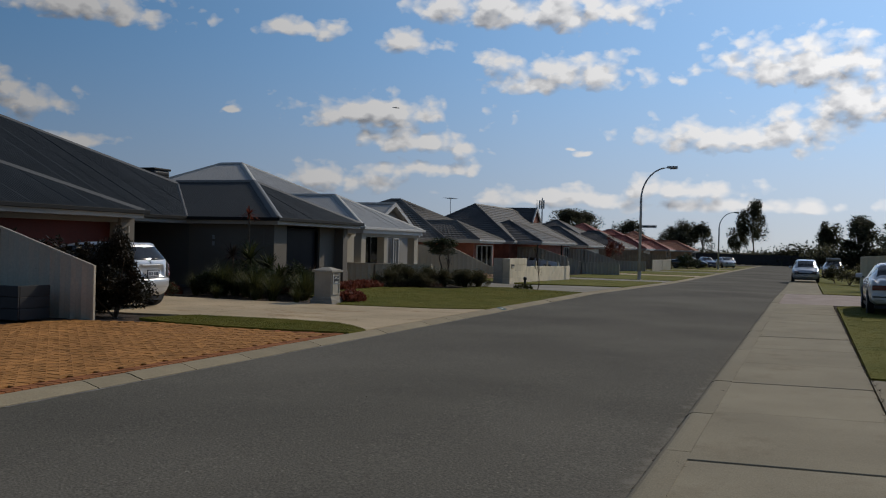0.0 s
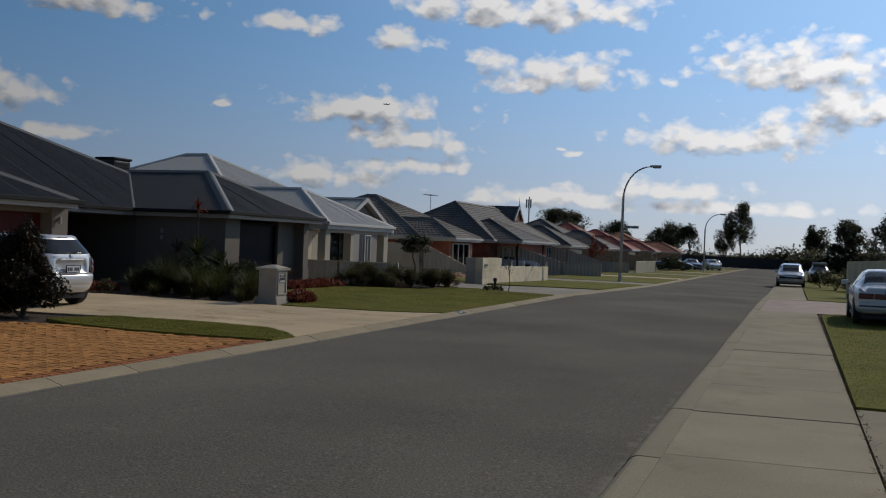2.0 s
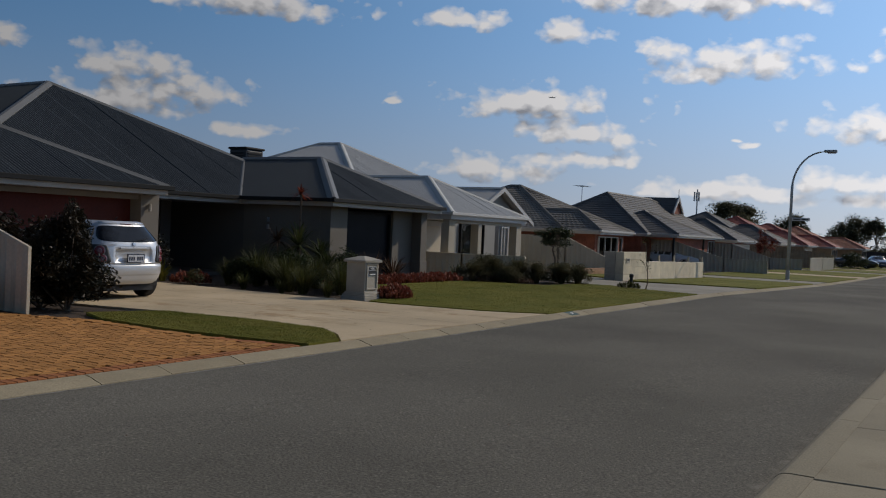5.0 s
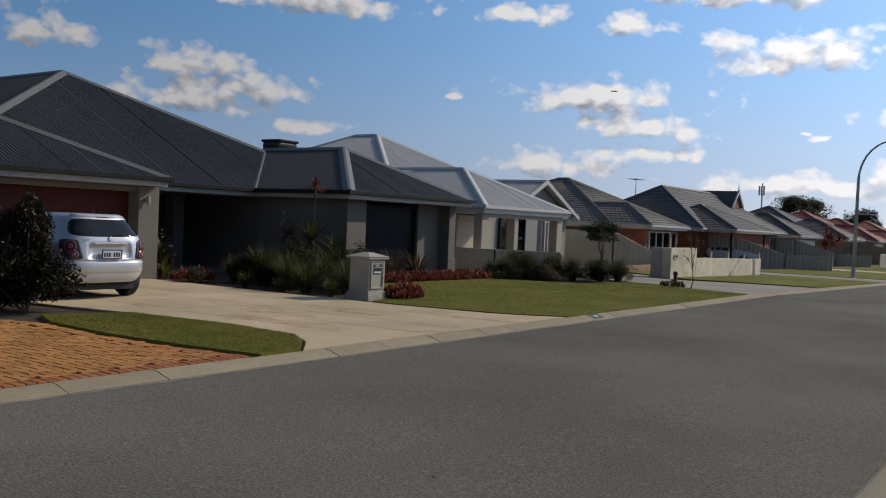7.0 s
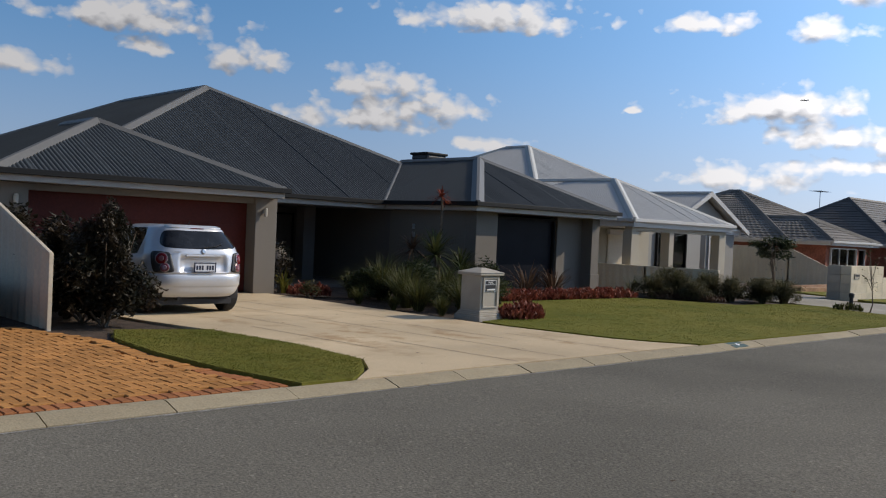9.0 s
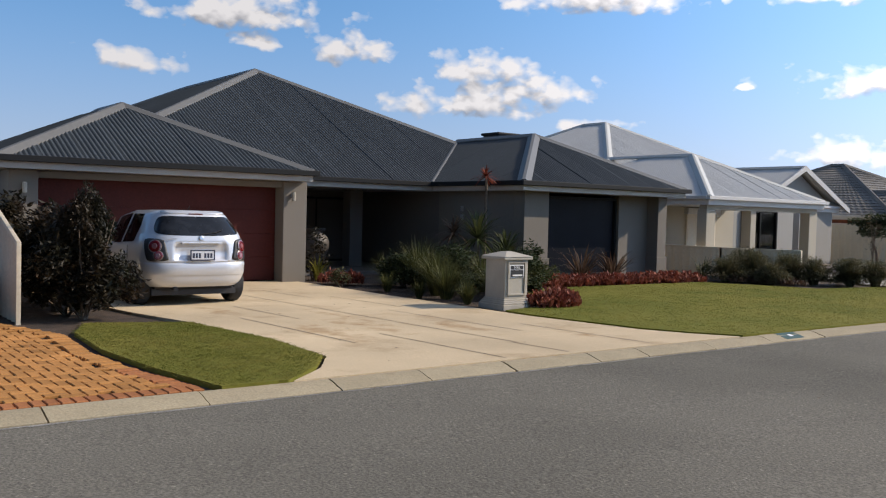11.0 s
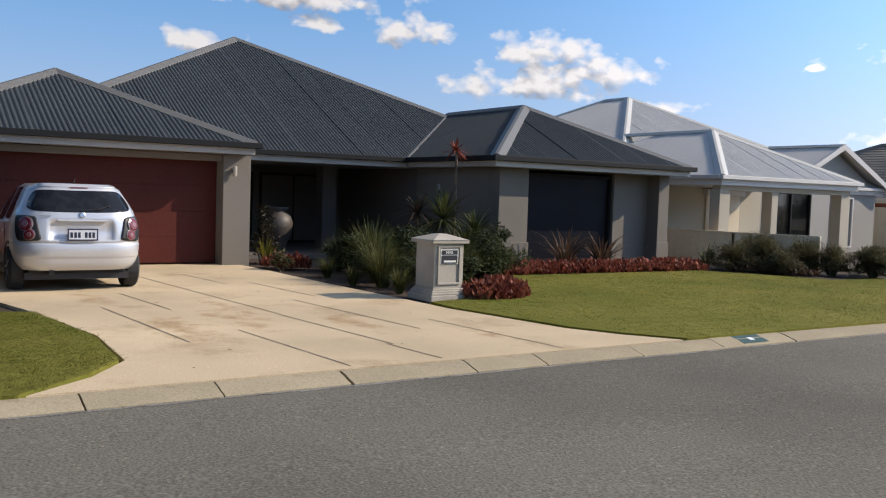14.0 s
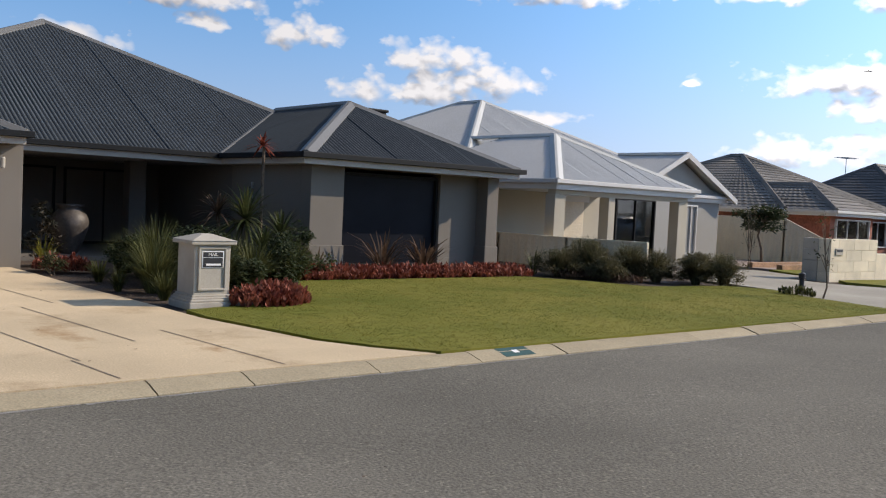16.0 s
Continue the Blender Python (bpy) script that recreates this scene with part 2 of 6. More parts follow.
def smudge(m, spots, col):
    """Brown rust and mud smears with ragged edges: (x, y, half length, half width)."""
    nt = m.node_tree
    b = nt.nodes["Principled BSDF"]
    last = b.inputs["Base Color"].links[0].from_socket
    tc, ns = nt.nodes.new("ShaderNodeTexCoord"), nt.nodes.new("ShaderNodeTexNoise")
    ns.inputs["Scale"].default_value, ns.inputs["Detail"].default_value, ns.inputs["Roughness"].default_value = 3.2, 7, 0.7
    nt.links.new(tc.outputs["Object"], ns.inputs["Vector"])
    for x, y, rx, ry in spots:
        ma, ln, su, mu, mx = (nt.nodes.new("ShaderNode" + k) for k in ("VectorMath", "VectorMath", "Math", "Math", "Mix"))
        ma.operation, ln.operation, su.operation, mu.operation = "MULTIPLY_ADD", "LENGTH", "SUBTRACT", "MULTIPLY"
        nt.links.new(tc.outputs["Object"], ma.inputs[0])
        ma.inputs[1].default_value, ma.inputs[2].default_value = (1 / rx, 1 / ry, 0), (-x / rx, -y / ry, 0)
        nt.links.new(ma.outputs[0], ln.inputs[0])
        sc = nt.nodes.new("ShaderNodeMath")
        sc.operation = "MULTIPLY_ADD"
        nt.links.new(ln.outputs["Value"], sc.inputs[0])
        sc.inputs[1].default_value, sc.inputs[2].default_value = 0.22, 0.36
        nt.links.new(ns.outputs["Fac"], su.inputs[0]), nt.links.new(sc.outputs[0], su.inputs[1])
        nt.links.new(su.outputs[0], mu.inputs[0])
        mu.inputs[1].default_value, mu.use_clamp = 3.0, True
        mx.data_type = "RGBA"
        mx.inputs["B"].default_value = (*col, 1)
        nt.links.new(mu.outputs[0], mx.inputs["Factor"]), nt.links.new(last, mx.inputs["A"])
        last = mx.outputs["Result"]
    nt.links.new(last, b.inputs["Base Color"])


flecks(M["asphalt"], 52, 0.15, 1.42)
smudge(M["asphalt"], [(0.44, 3.0, 0.2, 12.0), (0.40, 8.0, 0.12, 16.0)], (0.26, 0.245, 0.21))
M["gutter_dust"] = mat("gutter_dust", (0.20, 0.19, 0.17), 0.9, var=0.25, scale=3, fine=45, bump=0.4)
M["kerb"] = mat("kerb_concrete", (0.345, 0.293, 0.20), 0.85, var=0.12, scale=1.2, fine=60, bump=0.25, random_tint=0.07, stain=0.25, spec=0.12)
M["path"] = mat("path_concrete", (0.315, 0.275, 0.195), 0.85, var=0.10, scale=0.6, fine=70, bump=0.25, random_tint=0.06, stain=0.2, spec=0.12)
M["drive"] = mat("exposed_concrete", (0.54, 0.43, 0.285), 0.85, var=0.10, scale=0.5, fine=60, bump=0.3, stain=0.22, spec=0.12)
M["drive_grey"] = mat("grey_concrete", (0.31, 0.285, 0.235), 0.85, var=0.12, scale=0.5, fine=60, bump=0.2, stain=0.12, spec=0.12)
flecks(M["drive"], 60, 0.12, 1.2)
smudge(M["drive"], [(-8.9, 17.1, 1.2, 0.5), (-9.3, 17.95, 1.4, 0.45), (-11.8, 16.8, 0.9, 0.3), (-8.6, 19.1, 1.0, 0.3), (-10.6, 18.2, 0.9, 0.3), (-7.2, 20.1, .5, .25)], (0.30, 0.17, 0.07))
M["joint"] = mat("joint_dirt", (0.20, 0.155, 0.11), 0.95, var=0.3, scale=4, fine=60, bump=0.2)
M["sand"] = mat("bedding_sand", (0.05, 0.036, 0.022), 0.95, var=0.25, scale=2, fine=60)
M["paver"] = mat("clay_paver", (0.43, 0.205, 0.068), 0.85, var=0.14, scale=1.2, fine=50, bump=0.3, random_tint=0.18, stain=0.2, spec=0.12)
M["paver_join"] = mat("clay_paver_field", (0.43, 0.205, 0.068), 0.85, var=0.14, scale=1.2, fine=50, bump=0.3, island=0.18, stain=0.2, spec=0.12)
M["paver_red"] = mat("red_header_paver", (0.36, 0.145, 0.06), 0.85, var=0.16, scale=1.2, fine=50, bump=0.3, random_tint=0.15, spec=0.12)
M["paver_pink"] = mat("pink_paver", (0.27, 0.205, 0.175), 0.85, var=0.14, scale=1.2, fine=50, bump=0.3, island=0.15)
M["soil"] = mat("mulch", (0.055, 0.036, 0.024), 0.95, var=0.35, scale=3, fine=40, bump=0.8, dist=0.03)
M["lawn"] = mat("lawn_turf", (0.130, 0.145, 0.022), 0.95, var=0.10, scale=0.45, fine=45, bump=0.25, dist=0.02, tint=(0.215, 0.195, 0.042), spec=0.1)
M["field"] = mat("dry_ground", (0.16, 0.14, 0.08), 0.95, var=0.25, scale=0.1, fine=8, bump=0.4)
M["blade"] = leaf_mat("grass_blade", (0.145, 0.162, 0.026), (0.245, 0.212, 0.058), 0.8, 0.12, 0.5)
M["render"] = mat("taupe_render", (0.165, 0.145, 0.12), 0.85, var=0.06, scale=0.5, fine=90, bump=0.2, dist=0.004)
# the taupe render again, darkened to paint in the porch's shade
M["render_shaded"] = mat("shaded_taupe_render", (0.125, 0.112, 0.10), 0.85, var=0.06, scale=0.5, fine=90, bump=0.2, dist=0.004)
M["render_white"] = mat("pale_grey_render", (0.27, 0.265, 0.245), 0.8, var=0.05, scale=0.4, fine=90, bump=0.15, dist=0.004)
M["render_cream"] = mat("cream_render", (0.37, 0.335, 0.265), 0.8, var=0.05, scale=0.4, fine=90, bump=0.15, dist=0.004)
M["white"] = mat("white_paint", (0.50, 0.49, 0.47), 0.5, var=0.04, scale=0.6, fine=40, bump=0.05)
M["beige"] = mat("beige_fascia", (0.40, 0.36, 0.31), 0.5, var=0.05, scale=0.6, fine=40, bump=0.05)
M["charcoal"] = mat("charcoal_gutter", (0.014, 0.015, 0.016), 0.6, var=0.06, scale=0.6, fine=40, bump=0.05, spec=0.15)
M["iron"] = mat("charcoal_steel_roof", (0.033, 0.039, 0.042), 0.55, metal=0.0, var=0.10, scale=0.5, fine=14, bump=0.05, spec=0.4)
M["iron_cap"] = mat("hip_flashing", (0.125, 0.122, 0.112), 0.5, var=0.06, scale=0.3, fine=14, bump=0.05, spec=0.7)
M["zinc"] = mat("pale_steel_roof", (0.43, 0.43, 0.415), 0.5, metal=0.0, var=0.05, scale=0.25, fine=14, bump=0.04, spec=0.6)
M["zinc_cap"] = mat("pale_flashing", (0.46, 0.455, 0.42), 0.5, metal=0.0, var=0.04, scale=0.3, fine=14, bump=0.04)
M["tile_grey"] = mat("grey_roof_tile", (0.155, 0.142, 0.125), 0.75, var=0.18, scale=0.6, fine=20, bump=0.4, dist=0.02)
M["tile_dark"] = mat("charcoal_roof_tile", (0.085, 0.082, 0.08), 0.7, var=0.16, scale=0.6, fine=20, bump=0.4, dist=0.02)
M["tile_red"] = mat("dark_red_roof_tile", (0.30, 0.07, 0.05), 0.7, var=0.16, scale=0.6, fine=20, bump=0.4, dist=0.02)
M["tile_terra"] = mat("terracotta_roof_tile", (0.38, 0.15, 0.085), 0.75, var=0.18, scale=0.6, fine=20, bump=0.4, dist=0.02)
M["brick_red"] = mat("red_brick", (0.26, 0.085, 0.05), 0.85, var=0.2, scale=2, fine=14, bump=0.4, dist=0.01)
M["brick_tan"] = mat("tan_brick", (0.42, 0.30, 0.18), 0.85, var=0.14, scale=2, fine=14, bump=0.3, dist=0.01)
M["mortar"] = mat("mortar", (0.40, 0.36, 0.31), 0.9, var=0.1, scale=2, fine=40)
M["door_red"] = mat("cedar_red_door", (0.075, 0.014, 0.009), 0.6, var=0.10, scale=0.8, fine=25, bump=0.06, random_tint=0.03, spec=0.2)
M["door_cream"] = mat("cream_door", (0.60, 0.52, 0.38), 0.5, var=0.05, scale=0.6, fine=25, bump=0.05)
M["steel_cream"] = mat("cream_steel_fence", (0.76, 0.65, 0.46), 0.45, var=0.06, scale=0.7, fine=20, bump=0.05)
M["steel_pale"] = mat("pale_steel_fence", (0.56, 0.485, 0.365), 0.45, var=0.06, scale=0.7, fine=20, bump=0.05)
M["steel_grey"] = mat("grey_steel_fence", (0.50, 0.44, 0.34), 0.5, var=0.06, scale=0.7, fine=20, bump=0.05)
M["limestone"] = mat("limestone_block", (0.62, 0.54, 0.40), 0.85, var=0.10, scale=1.5, fine=40, bump=0.3, random_tint=0.10)
M["mail"] = mat("cast_concrete", (0.39, 0.355, 0.295), 0.8, var=0.08, scale=2.5, fine=80, bump=0.2, dist=0.004)
M["black"] = mat("matt_black", (0.018, 0.018, 0.02), 0.5, var=0.1, scale=3, fine=30, bump=0.05)
M["letter"] = mat("white_lettering", (0.75, 0.75, 0.73), 0.5, var=0.03, bump=0)
M["rubber"] = mat("tyre_rubber", (0.022, 0.022, 0.023), 0.85, var=0.15, scale=8, fine=60, bump=0.2)
M["alloy"] = mat("alloy_wheel", (0.50, 0.51, 0.53), 0.3, metal=0.9, var=0.05, scale=5, fine=30, bump=0)
M["galv"] = mat("galvanised_steel", (0.38, 0.40, 0.41), 0.5, metal=0.6, var=0.1, scale=2, fine=30, bump=0.05)
M["bark"] = mat("bark", (0.13, 0.095, 0.065), 0.9, var=0.25, scale=3, fine=20, bump=0.7, dist=0.03)
M["bark_pale"] = mat("pale_gum_bark", (0.36, 0.31, 0.25), 0.85, var=0.25, scale=1.5, fine=12, bump=0.4, dist=0.03)
# opaque near-black for window panes: dark reflections and interior painted in
M["dark_pane"] = mat("opaque_dark_pane", (0.012, 0.013, 0.017), 0.35, var=0.12, scale=1.2, fine=60, bump=0.05, dist=0.002, spec=0.06)
M["pot"] = mat("glazed_urn", (0.060, 0.050, 0.044), 0.55, var=0.2, scale=4, fine=20, bump=0.1)
M["window_back"] = mat("window_blind", (0.07, 0.10, 0.17), 0.7, var=0.08, scale=2, fine=20, bump=0.1)
M["curtain"] = mat("pale_curtain", (0.6, 0.57, 0.5), 0.9, var=0.08, scale=3, fine=20, bump=0.2)
M["wood"] = mat("weathered_timber", (0.30, 0.17, 0.09), 0.8, var=0.2, scale=2, fine=18, bump=0.3)
M["lens_red"] = mat("red_lens", (0.13, 0.008, 0.012), 0.12, var=0.08, scale=8, fine=40, bump=0.1, spec=0.8)
M["lens_pink"] = mat("pink_lens", (0.22, 0.085, 0.09), 0.15, var=0.08, scale=8, fine=40, bump=0.1, spec=0.8)
M["lens_clear"] = mat("clear_lens", (0.26, 0.21, 0.21), 0.2, metal=0.3, var=0.05, bump=0)
M["plate"] = mat("plate_white", (0.62, 0.63, 0.66), 0.4, var=0.03, bump=0)
M["plate_blue"] = mat("plate_blue", (0.018, 0.026, 0.055), 0.4, var=0.03, bump=0)
# near-black colour that paints the darkness of a room behind glass
M["room_shade"] = mat("painted_room_shade", (0.022, 0.022, 0.024), 0.8, var=0.2, scale=1, fine=10, bump=0)
M["hedge"] = leaf_mat("dark_hedge_leaf", (0.030, 0.044, 0.018), (0.065, 0.08, 0.032))
M["photinia"] = leaf_mat("dark_photinia_leaf", (0.020, 0.026, 0.015), (0.050, 0.030, 0.018), 0.45, 0.5)
M["tussock"] = leaf_mat("green_strap_leaf", (0.040, 0.058, 0.018), (0.15, 0.14, 0.045))
M["palm"] = leaf_mat("dark_palm_leaf", (0.034, 0.052, 0.018), (0.10, 0.105, 0.034))
M["flax"] = leaf_mat("bronze_flax_leaf", (0.07, 0.035, 0.025), (0.16, 0.11, 0.07))
M["succulent"] = leaf_mat("red_succulent_leaf", (0.17, 0.035, 0.024), (0.32, 0.11, 0.07))
M["shrub"] = leaf_mat("olive_shrub_leaf", (0.055, 0.062, 0.025), (0.15, 0.13, 0.06))
M["feather"] = leaf_mat("grey_green_feathery_leaf", (0.075, 0.078, 0.036), (0.17, 0.145, 0.075), through_light=0.4)
M["gum"] = leaf_mat("gum_leaf", (0.070, 0.080, 0.050), (0.15, 0.145, 0.09), through_light=0.5)
M["yellow"] = leaf_mat("yellow_green_leaf", (0.16, 0.16, 0.03), (0.34, 0.30, 0.06))
M["scarlet"] = leaf_mat("scarlet_leaf", (0.15, 0.025, 0.018), (0.28, 0.08, 0.045))


def paint_mat(name, col, rough=0.25, metal=0.0):
    m = mat(name, col, rough, metal, var=0.025, scale=1.5, fine=60, bump=0)
    m.node_tree.nodes["Principled BSDF"].inputs["Coat Weight"].default_value = 0.8
    m.node_tree.nodes["Principled BSDF"].inputs["Coat Roughness"].default_value = 0.06
    return m


def glass_mat(name, col, rough=0.03):
    m = mat(name, col, rough, var=0.05, scale=0.4, fine=3, bump=0, spec=0.3)
    m.node_tree.nodes["Principled BSDF"].inputs["Transmission Weight"].default_value = 1.0
    return m


M["silver"] = paint_mat("silver_car_paint", (0.58, 0.585, 0.60), 0.30, 0.35)
M["car_white"] = paint_mat("white_car_paint", (0.72, 0.73, 0.75))
M["car_blue"] = paint_mat("blue_car_paint", (0.05, 0.08, 0.16))
M["car_dark"] = paint_mat("dark_car_paint", (0.03, 0.03, 0.035))
M["car_glass_dark"] = mat("dark_rear_glass", (0.010, 0.011, 0.013), 0.07, var=0.3, scale=3, fine=8, bump=0, spec=0.35)
M["car_glass"] = glass_mat("tinted_car_glass", (0.16, 0.18, 0.20))
M["win_glass"] = glass_mat("dark_window_glass", (0.16, 0.18, 0.20))


# ---- building blocks ----
def G(y):
    """Fall of the street: level to y = 34 m, then gently down."""
    if y < 34:
        return 0.0
    return -0.013 * (y - 34) if y < 55 else -0.273 - 0.004 * (y - 55)


def thing(name, at=(0, 0, 0), label="", category="", group="", kind=""):
    ob = new(name)
    ob.location = at
    ob.empty_display_size = 0.2
    return tagged(ob, label, category, group, kind)


def base_of(ob):
    v = Vector()
    while ob is not None:
        v += ob.location
        ob = ob.parent
    return v


def part(name, bm, material, parent=None, label="", smooth=False, kind=""):
    """Links a bmesh, drawn in world metres, as one mesh object under a thing or a part."""
    me = bpy.data.meshes.new(name)
    if parent is not None:
        bmesh.ops.translate(bm, verts=bm.verts, vec=-base_of(parent))
    bmesh.ops.recalc_face_normals(bm, faces=bm.faces)
    if smooth:
        for f in bm.faces:
            f.smooth = True
    bm.to_mesh(me)
    bm.free()
    me.materials.append(material)
    ob = new(name, me)
    ob.parent = parent
    if label or kind:
        tagged(ob, label, kind=kind)
    return ob


def raw(name, verts, faces, material, parent=None, label="", kind="", smooth=False):
    me = bpy.data.meshes.new(name)
    off = base_of(parent) if parent is not None else Vector()
    me.from_pydata([tuple(Vector(v) - off) for v in verts], [], faces)
    if smooth:
        me.polygons.foreach_set("use_smooth", [True] * len(me.polygons))
    me.materials.append(material)
    ob = new(name, me)
    ob.parent = parent
    if label or kind:
        tagged(ob, label, kind=kind)
    return ob


def B():
    return bmesh.new()


def box(bm, x0, x1, y0, y1, z0, z1, bev=0.0, fall=False):
    m = Matrix.LocRotScale(((x0 + x1) / 2, (y0 + y1) / 2, (z0 + z1) / 2), None, (x1 - x0, y1 - y0, z1 - z0))
    r = bmesh.ops.create_cube(bm, size=1, matrix=m)
    if fall:
        for v in r["verts"]:
            v.co.z += G(v.co.y)
    if bev:
        edges = list({e for v in r["verts"] for e in v.link_edges})
        bmesh.ops.bevel(bm, geom=edges, offset=bev, segments=2, affect="EDGES", profile=0.6)
    return bm


def prism(bm, pts, z0, z1, fall=False):
    """An upright slab on a plan of points."""
    lo = [bm.verts.new((x, y, z0 + (G(y) if fall else 0))) for x, y in pts]
    hi = [bm.verts.new((x, y, z1 + (G(y) if fall else 0))) for x, y in pts]
    bm.faces.new(hi), bm.faces.new(lo[::-1])
    for i in range(len(pts)):
        j = (i + 1) % len(pts)
        bm.faces.new((lo[i], lo[j], hi[j], hi[i]))
    return bm


def profile(bm, pts, axis, a, b):
    """A closed outline drawn in (y, z) or (x, z), drawn out along x or y from a to b."""
    mk = (lambda p, s: (s, p[0], p[1])) if axis == "x" else (lambda p, s: (p[0], s, p[1]))
    lo, hi = [bm.verts.new(mk(p, a)) for p in pts], [bm.verts.new(mk(p, b)) for p in pts]
    bm.faces.new(lo[::-1]), bm.faces.new(hi)
    for i in range(len(pts)):
        j = (i + 1) % len(pts)
        bm.faces.new((lo[i], lo[j], hi[j], hi[i]))
    return bm


def tube(bm, pts, radii, n=8):
    """A round limb through points."""
    pts = [Vector(p) for p in pts]
    if not hasattr(radii, "__len__"):
        radii = [radii] * len(pts)
    rings = []
    for i, (p, r) in enumerate(zip(pts, radii)):
        way = (pts[min(i + 1, len(pts) - 1)] - pts[max(i - 1, 0)]).normalized()
        side = way.orthogonal().normalized() if abs(way.z) < 0.99 else Vector((1, 0, 0))
        if i == 0:
            first = side
        side = (first - way * first.dot(way)).normalized() if abs(first.dot(way)) < 0.99 else side
        up = way.cross(side)
        rings.append([bm.verts.new(p + r * (math.cos(a) * side + math.sin(a) * up)) for a in (2 * math.pi * k / n for k in range(n))])
    for a, b in zip(rings, rings[1:]):
        for k in range(n):
            bm.faces.new((a[k], a[(k + 1) % n], b[(k + 1) % n], b[k]))
    bm.faces.new(rings[0][::-1]), bm.faces.new(rings[-1])
    return bm


def spun(bm, prof, at=(0, 0, 0), n=24):
    """A turned body from (radius, height) pairs."""
    rings = [[bm.verts.new((at[0] + r * math.cos(2 * math.pi * k / n), at[1] + r * math.sin(2 * math.pi * k / n), at[2] + z)) for k in range(n)] for r, z in prof]
    for a, b in zip(rings, rings[1:]):
        for k in range(n):
            bm.faces.new((a[k], a[(k + 1) % n], b[(k + 1) % n], b[k]))
    bm.faces.new(rings[0][::-1]), bm.faces.new(rings[-1])
    return bm


def band(poly, s):
    """Where the line at s crosses a plane outline: lowest and highest u."""
    us = []
    for (s0, u0), (s1, u1) in zip(poly, poly[1:] + poly[:1]):
        if abs(s1 - s0) > 1e-9 and (s0 - s) * (s1 - s) <= 0:
            us.append(u0 + (u1 - u0) * (s - s0) / (s1 - s0))
    return (min(us), max(us)) if len(us) > 1 else None


def plane_of(pts):
    o, e = Vector(pts[0]), (Vector(pts[1]) - Vector(pts[0])).normalized()
    n = e.cross(Vector(pts[2]) - o).normalized()
    if n.z < 0:
        n = -n
    u = n.cross(e)
    if u.z < 0:
        u = -u
    flat = [((Vector(p) - o).dot(e), (Vector(p) - o).dot(u)) for p in pts]
    return o, e, u, n, flat


def corrugated(name, pts, material, parent, pitch=0.095, depth=0.022, sheet=8):
    """A sheeted roof plane: its ribs run up the slope, in sheets that lap and lie a little unevenly."""
    o, e, u, n, flat = plane_of(pts)
    verts, faces = [], []
    lo, hi = min(p[0] for p in flat), max(p[0] for p in flat)
    r = random.Random(int(abs(pts[0][0] * 37 + pts[0][1] * 11)) + len(pts))
    per = 4 * sheet
    steps = int((hi - lo) / (pitch / 4)) + 1
    prev = None
    for i in range(steps):
        if i % per == 0:
            tilt = r.uniform(-.022, .022)
        s = lo + i * pitch / 4 + 1e-4
        b = band(flat, s)
        if b is None or b[1] - b[0] < 1e-3:
            prev = None
            continue
        h = n * (depth * 0.5 * math.sin(2 * math.pi * i / 4 + 0.4) + tilt * pitch / 4 * (i % per - per / 2))
        k = len(verts)
        verts += [o + e * s + u * b[0] + h, o + e * s + u * b[1] + h]
        if prev is not None:
            faces.append((prev, k, k + 1, prev + 1))
        prev = k
    return raw(name, verts, faces, material, parent)


def tiled(name, pts, material, parent, course=0.32, lift=0.028, wave=0.0):
    """A tiled roof plane: one stepped sheet of courses that overlap up the slope."""
    o, e, u, n, flat = plane_of(pts)
    turned = [(b, a) for a, b in flat]
    top = max(b for a, b in flat)
    verts, faces = [], []
    cols = max(2, int((max(a for a, b in flat) - min(a for a, b in flat)) / wave)) if wave else 1
    prev = None
    for i in range(int(top / course) + 1):
        u0, u1 = i * course + 1e-3, min((i + 1) * course + 0.01, top - 1e-3)
        if u1 <= u0:
            break
        r0, r1 = band(turned, u0), band(turned, u1)
        if r0 is None or r1 is None:
            continue
        k = len(verts)
        for h, r, v in ((lift, r0, u0), (0.004, r1, u1)):
            for c in range(cols + 1):
                f = c / cols
                hh = h + ((0.014 if c % 2 else -0.008) if wave and h > 0.01 else 0)
                verts.append(o + e * (r[0] + (r[1] - r[0]) * f) + u * v + n * hh)
        m = cols + 1
        for c in range(cols):
            faces.append((k + c, k + c + 1, k + m + c + 1, k + m + c))
            if prev is not None:
                faces.append((prev + c, prev + c + 1, k + c + 1, k + c))
        prev = k + m
    return raw(name, verts, faces, material, parent)


def capping(host, a, b, w=0.15, h=0.05):
    """A folded flashing along a ridge or a hip, one part; host: its house and material."""
    bm = B()
    a, b = Vector(a), Vector(b)
    way = (b - a).normalized()
    side = way.cross(Vector((0, 0, 1))).normalized()
    up = side.cross(way)
    if up.z < 0:
        up = -up
    prof = [(-w, -h * 1.6), (-w, -h * 0.9), (-w * 0.22, h), (w * 0.22, h), (w, -h * 0.9), (w, -h * 1.6)]
    lo, hi = [bm.verts.new(a + side * p + up * q) for p, q in prof], [bm.verts.new(b + side * p + up * q) for p, q in prof]
    bm.faces.new(lo[::-1]), bm.faces.new(hi)
    for i in range(6):
        j = (i + 1) % 6
        bm.faces.new((lo[i], lo[j], hi[j], hi[i]))
    part("hip_capping", bm, host[1], host[0])


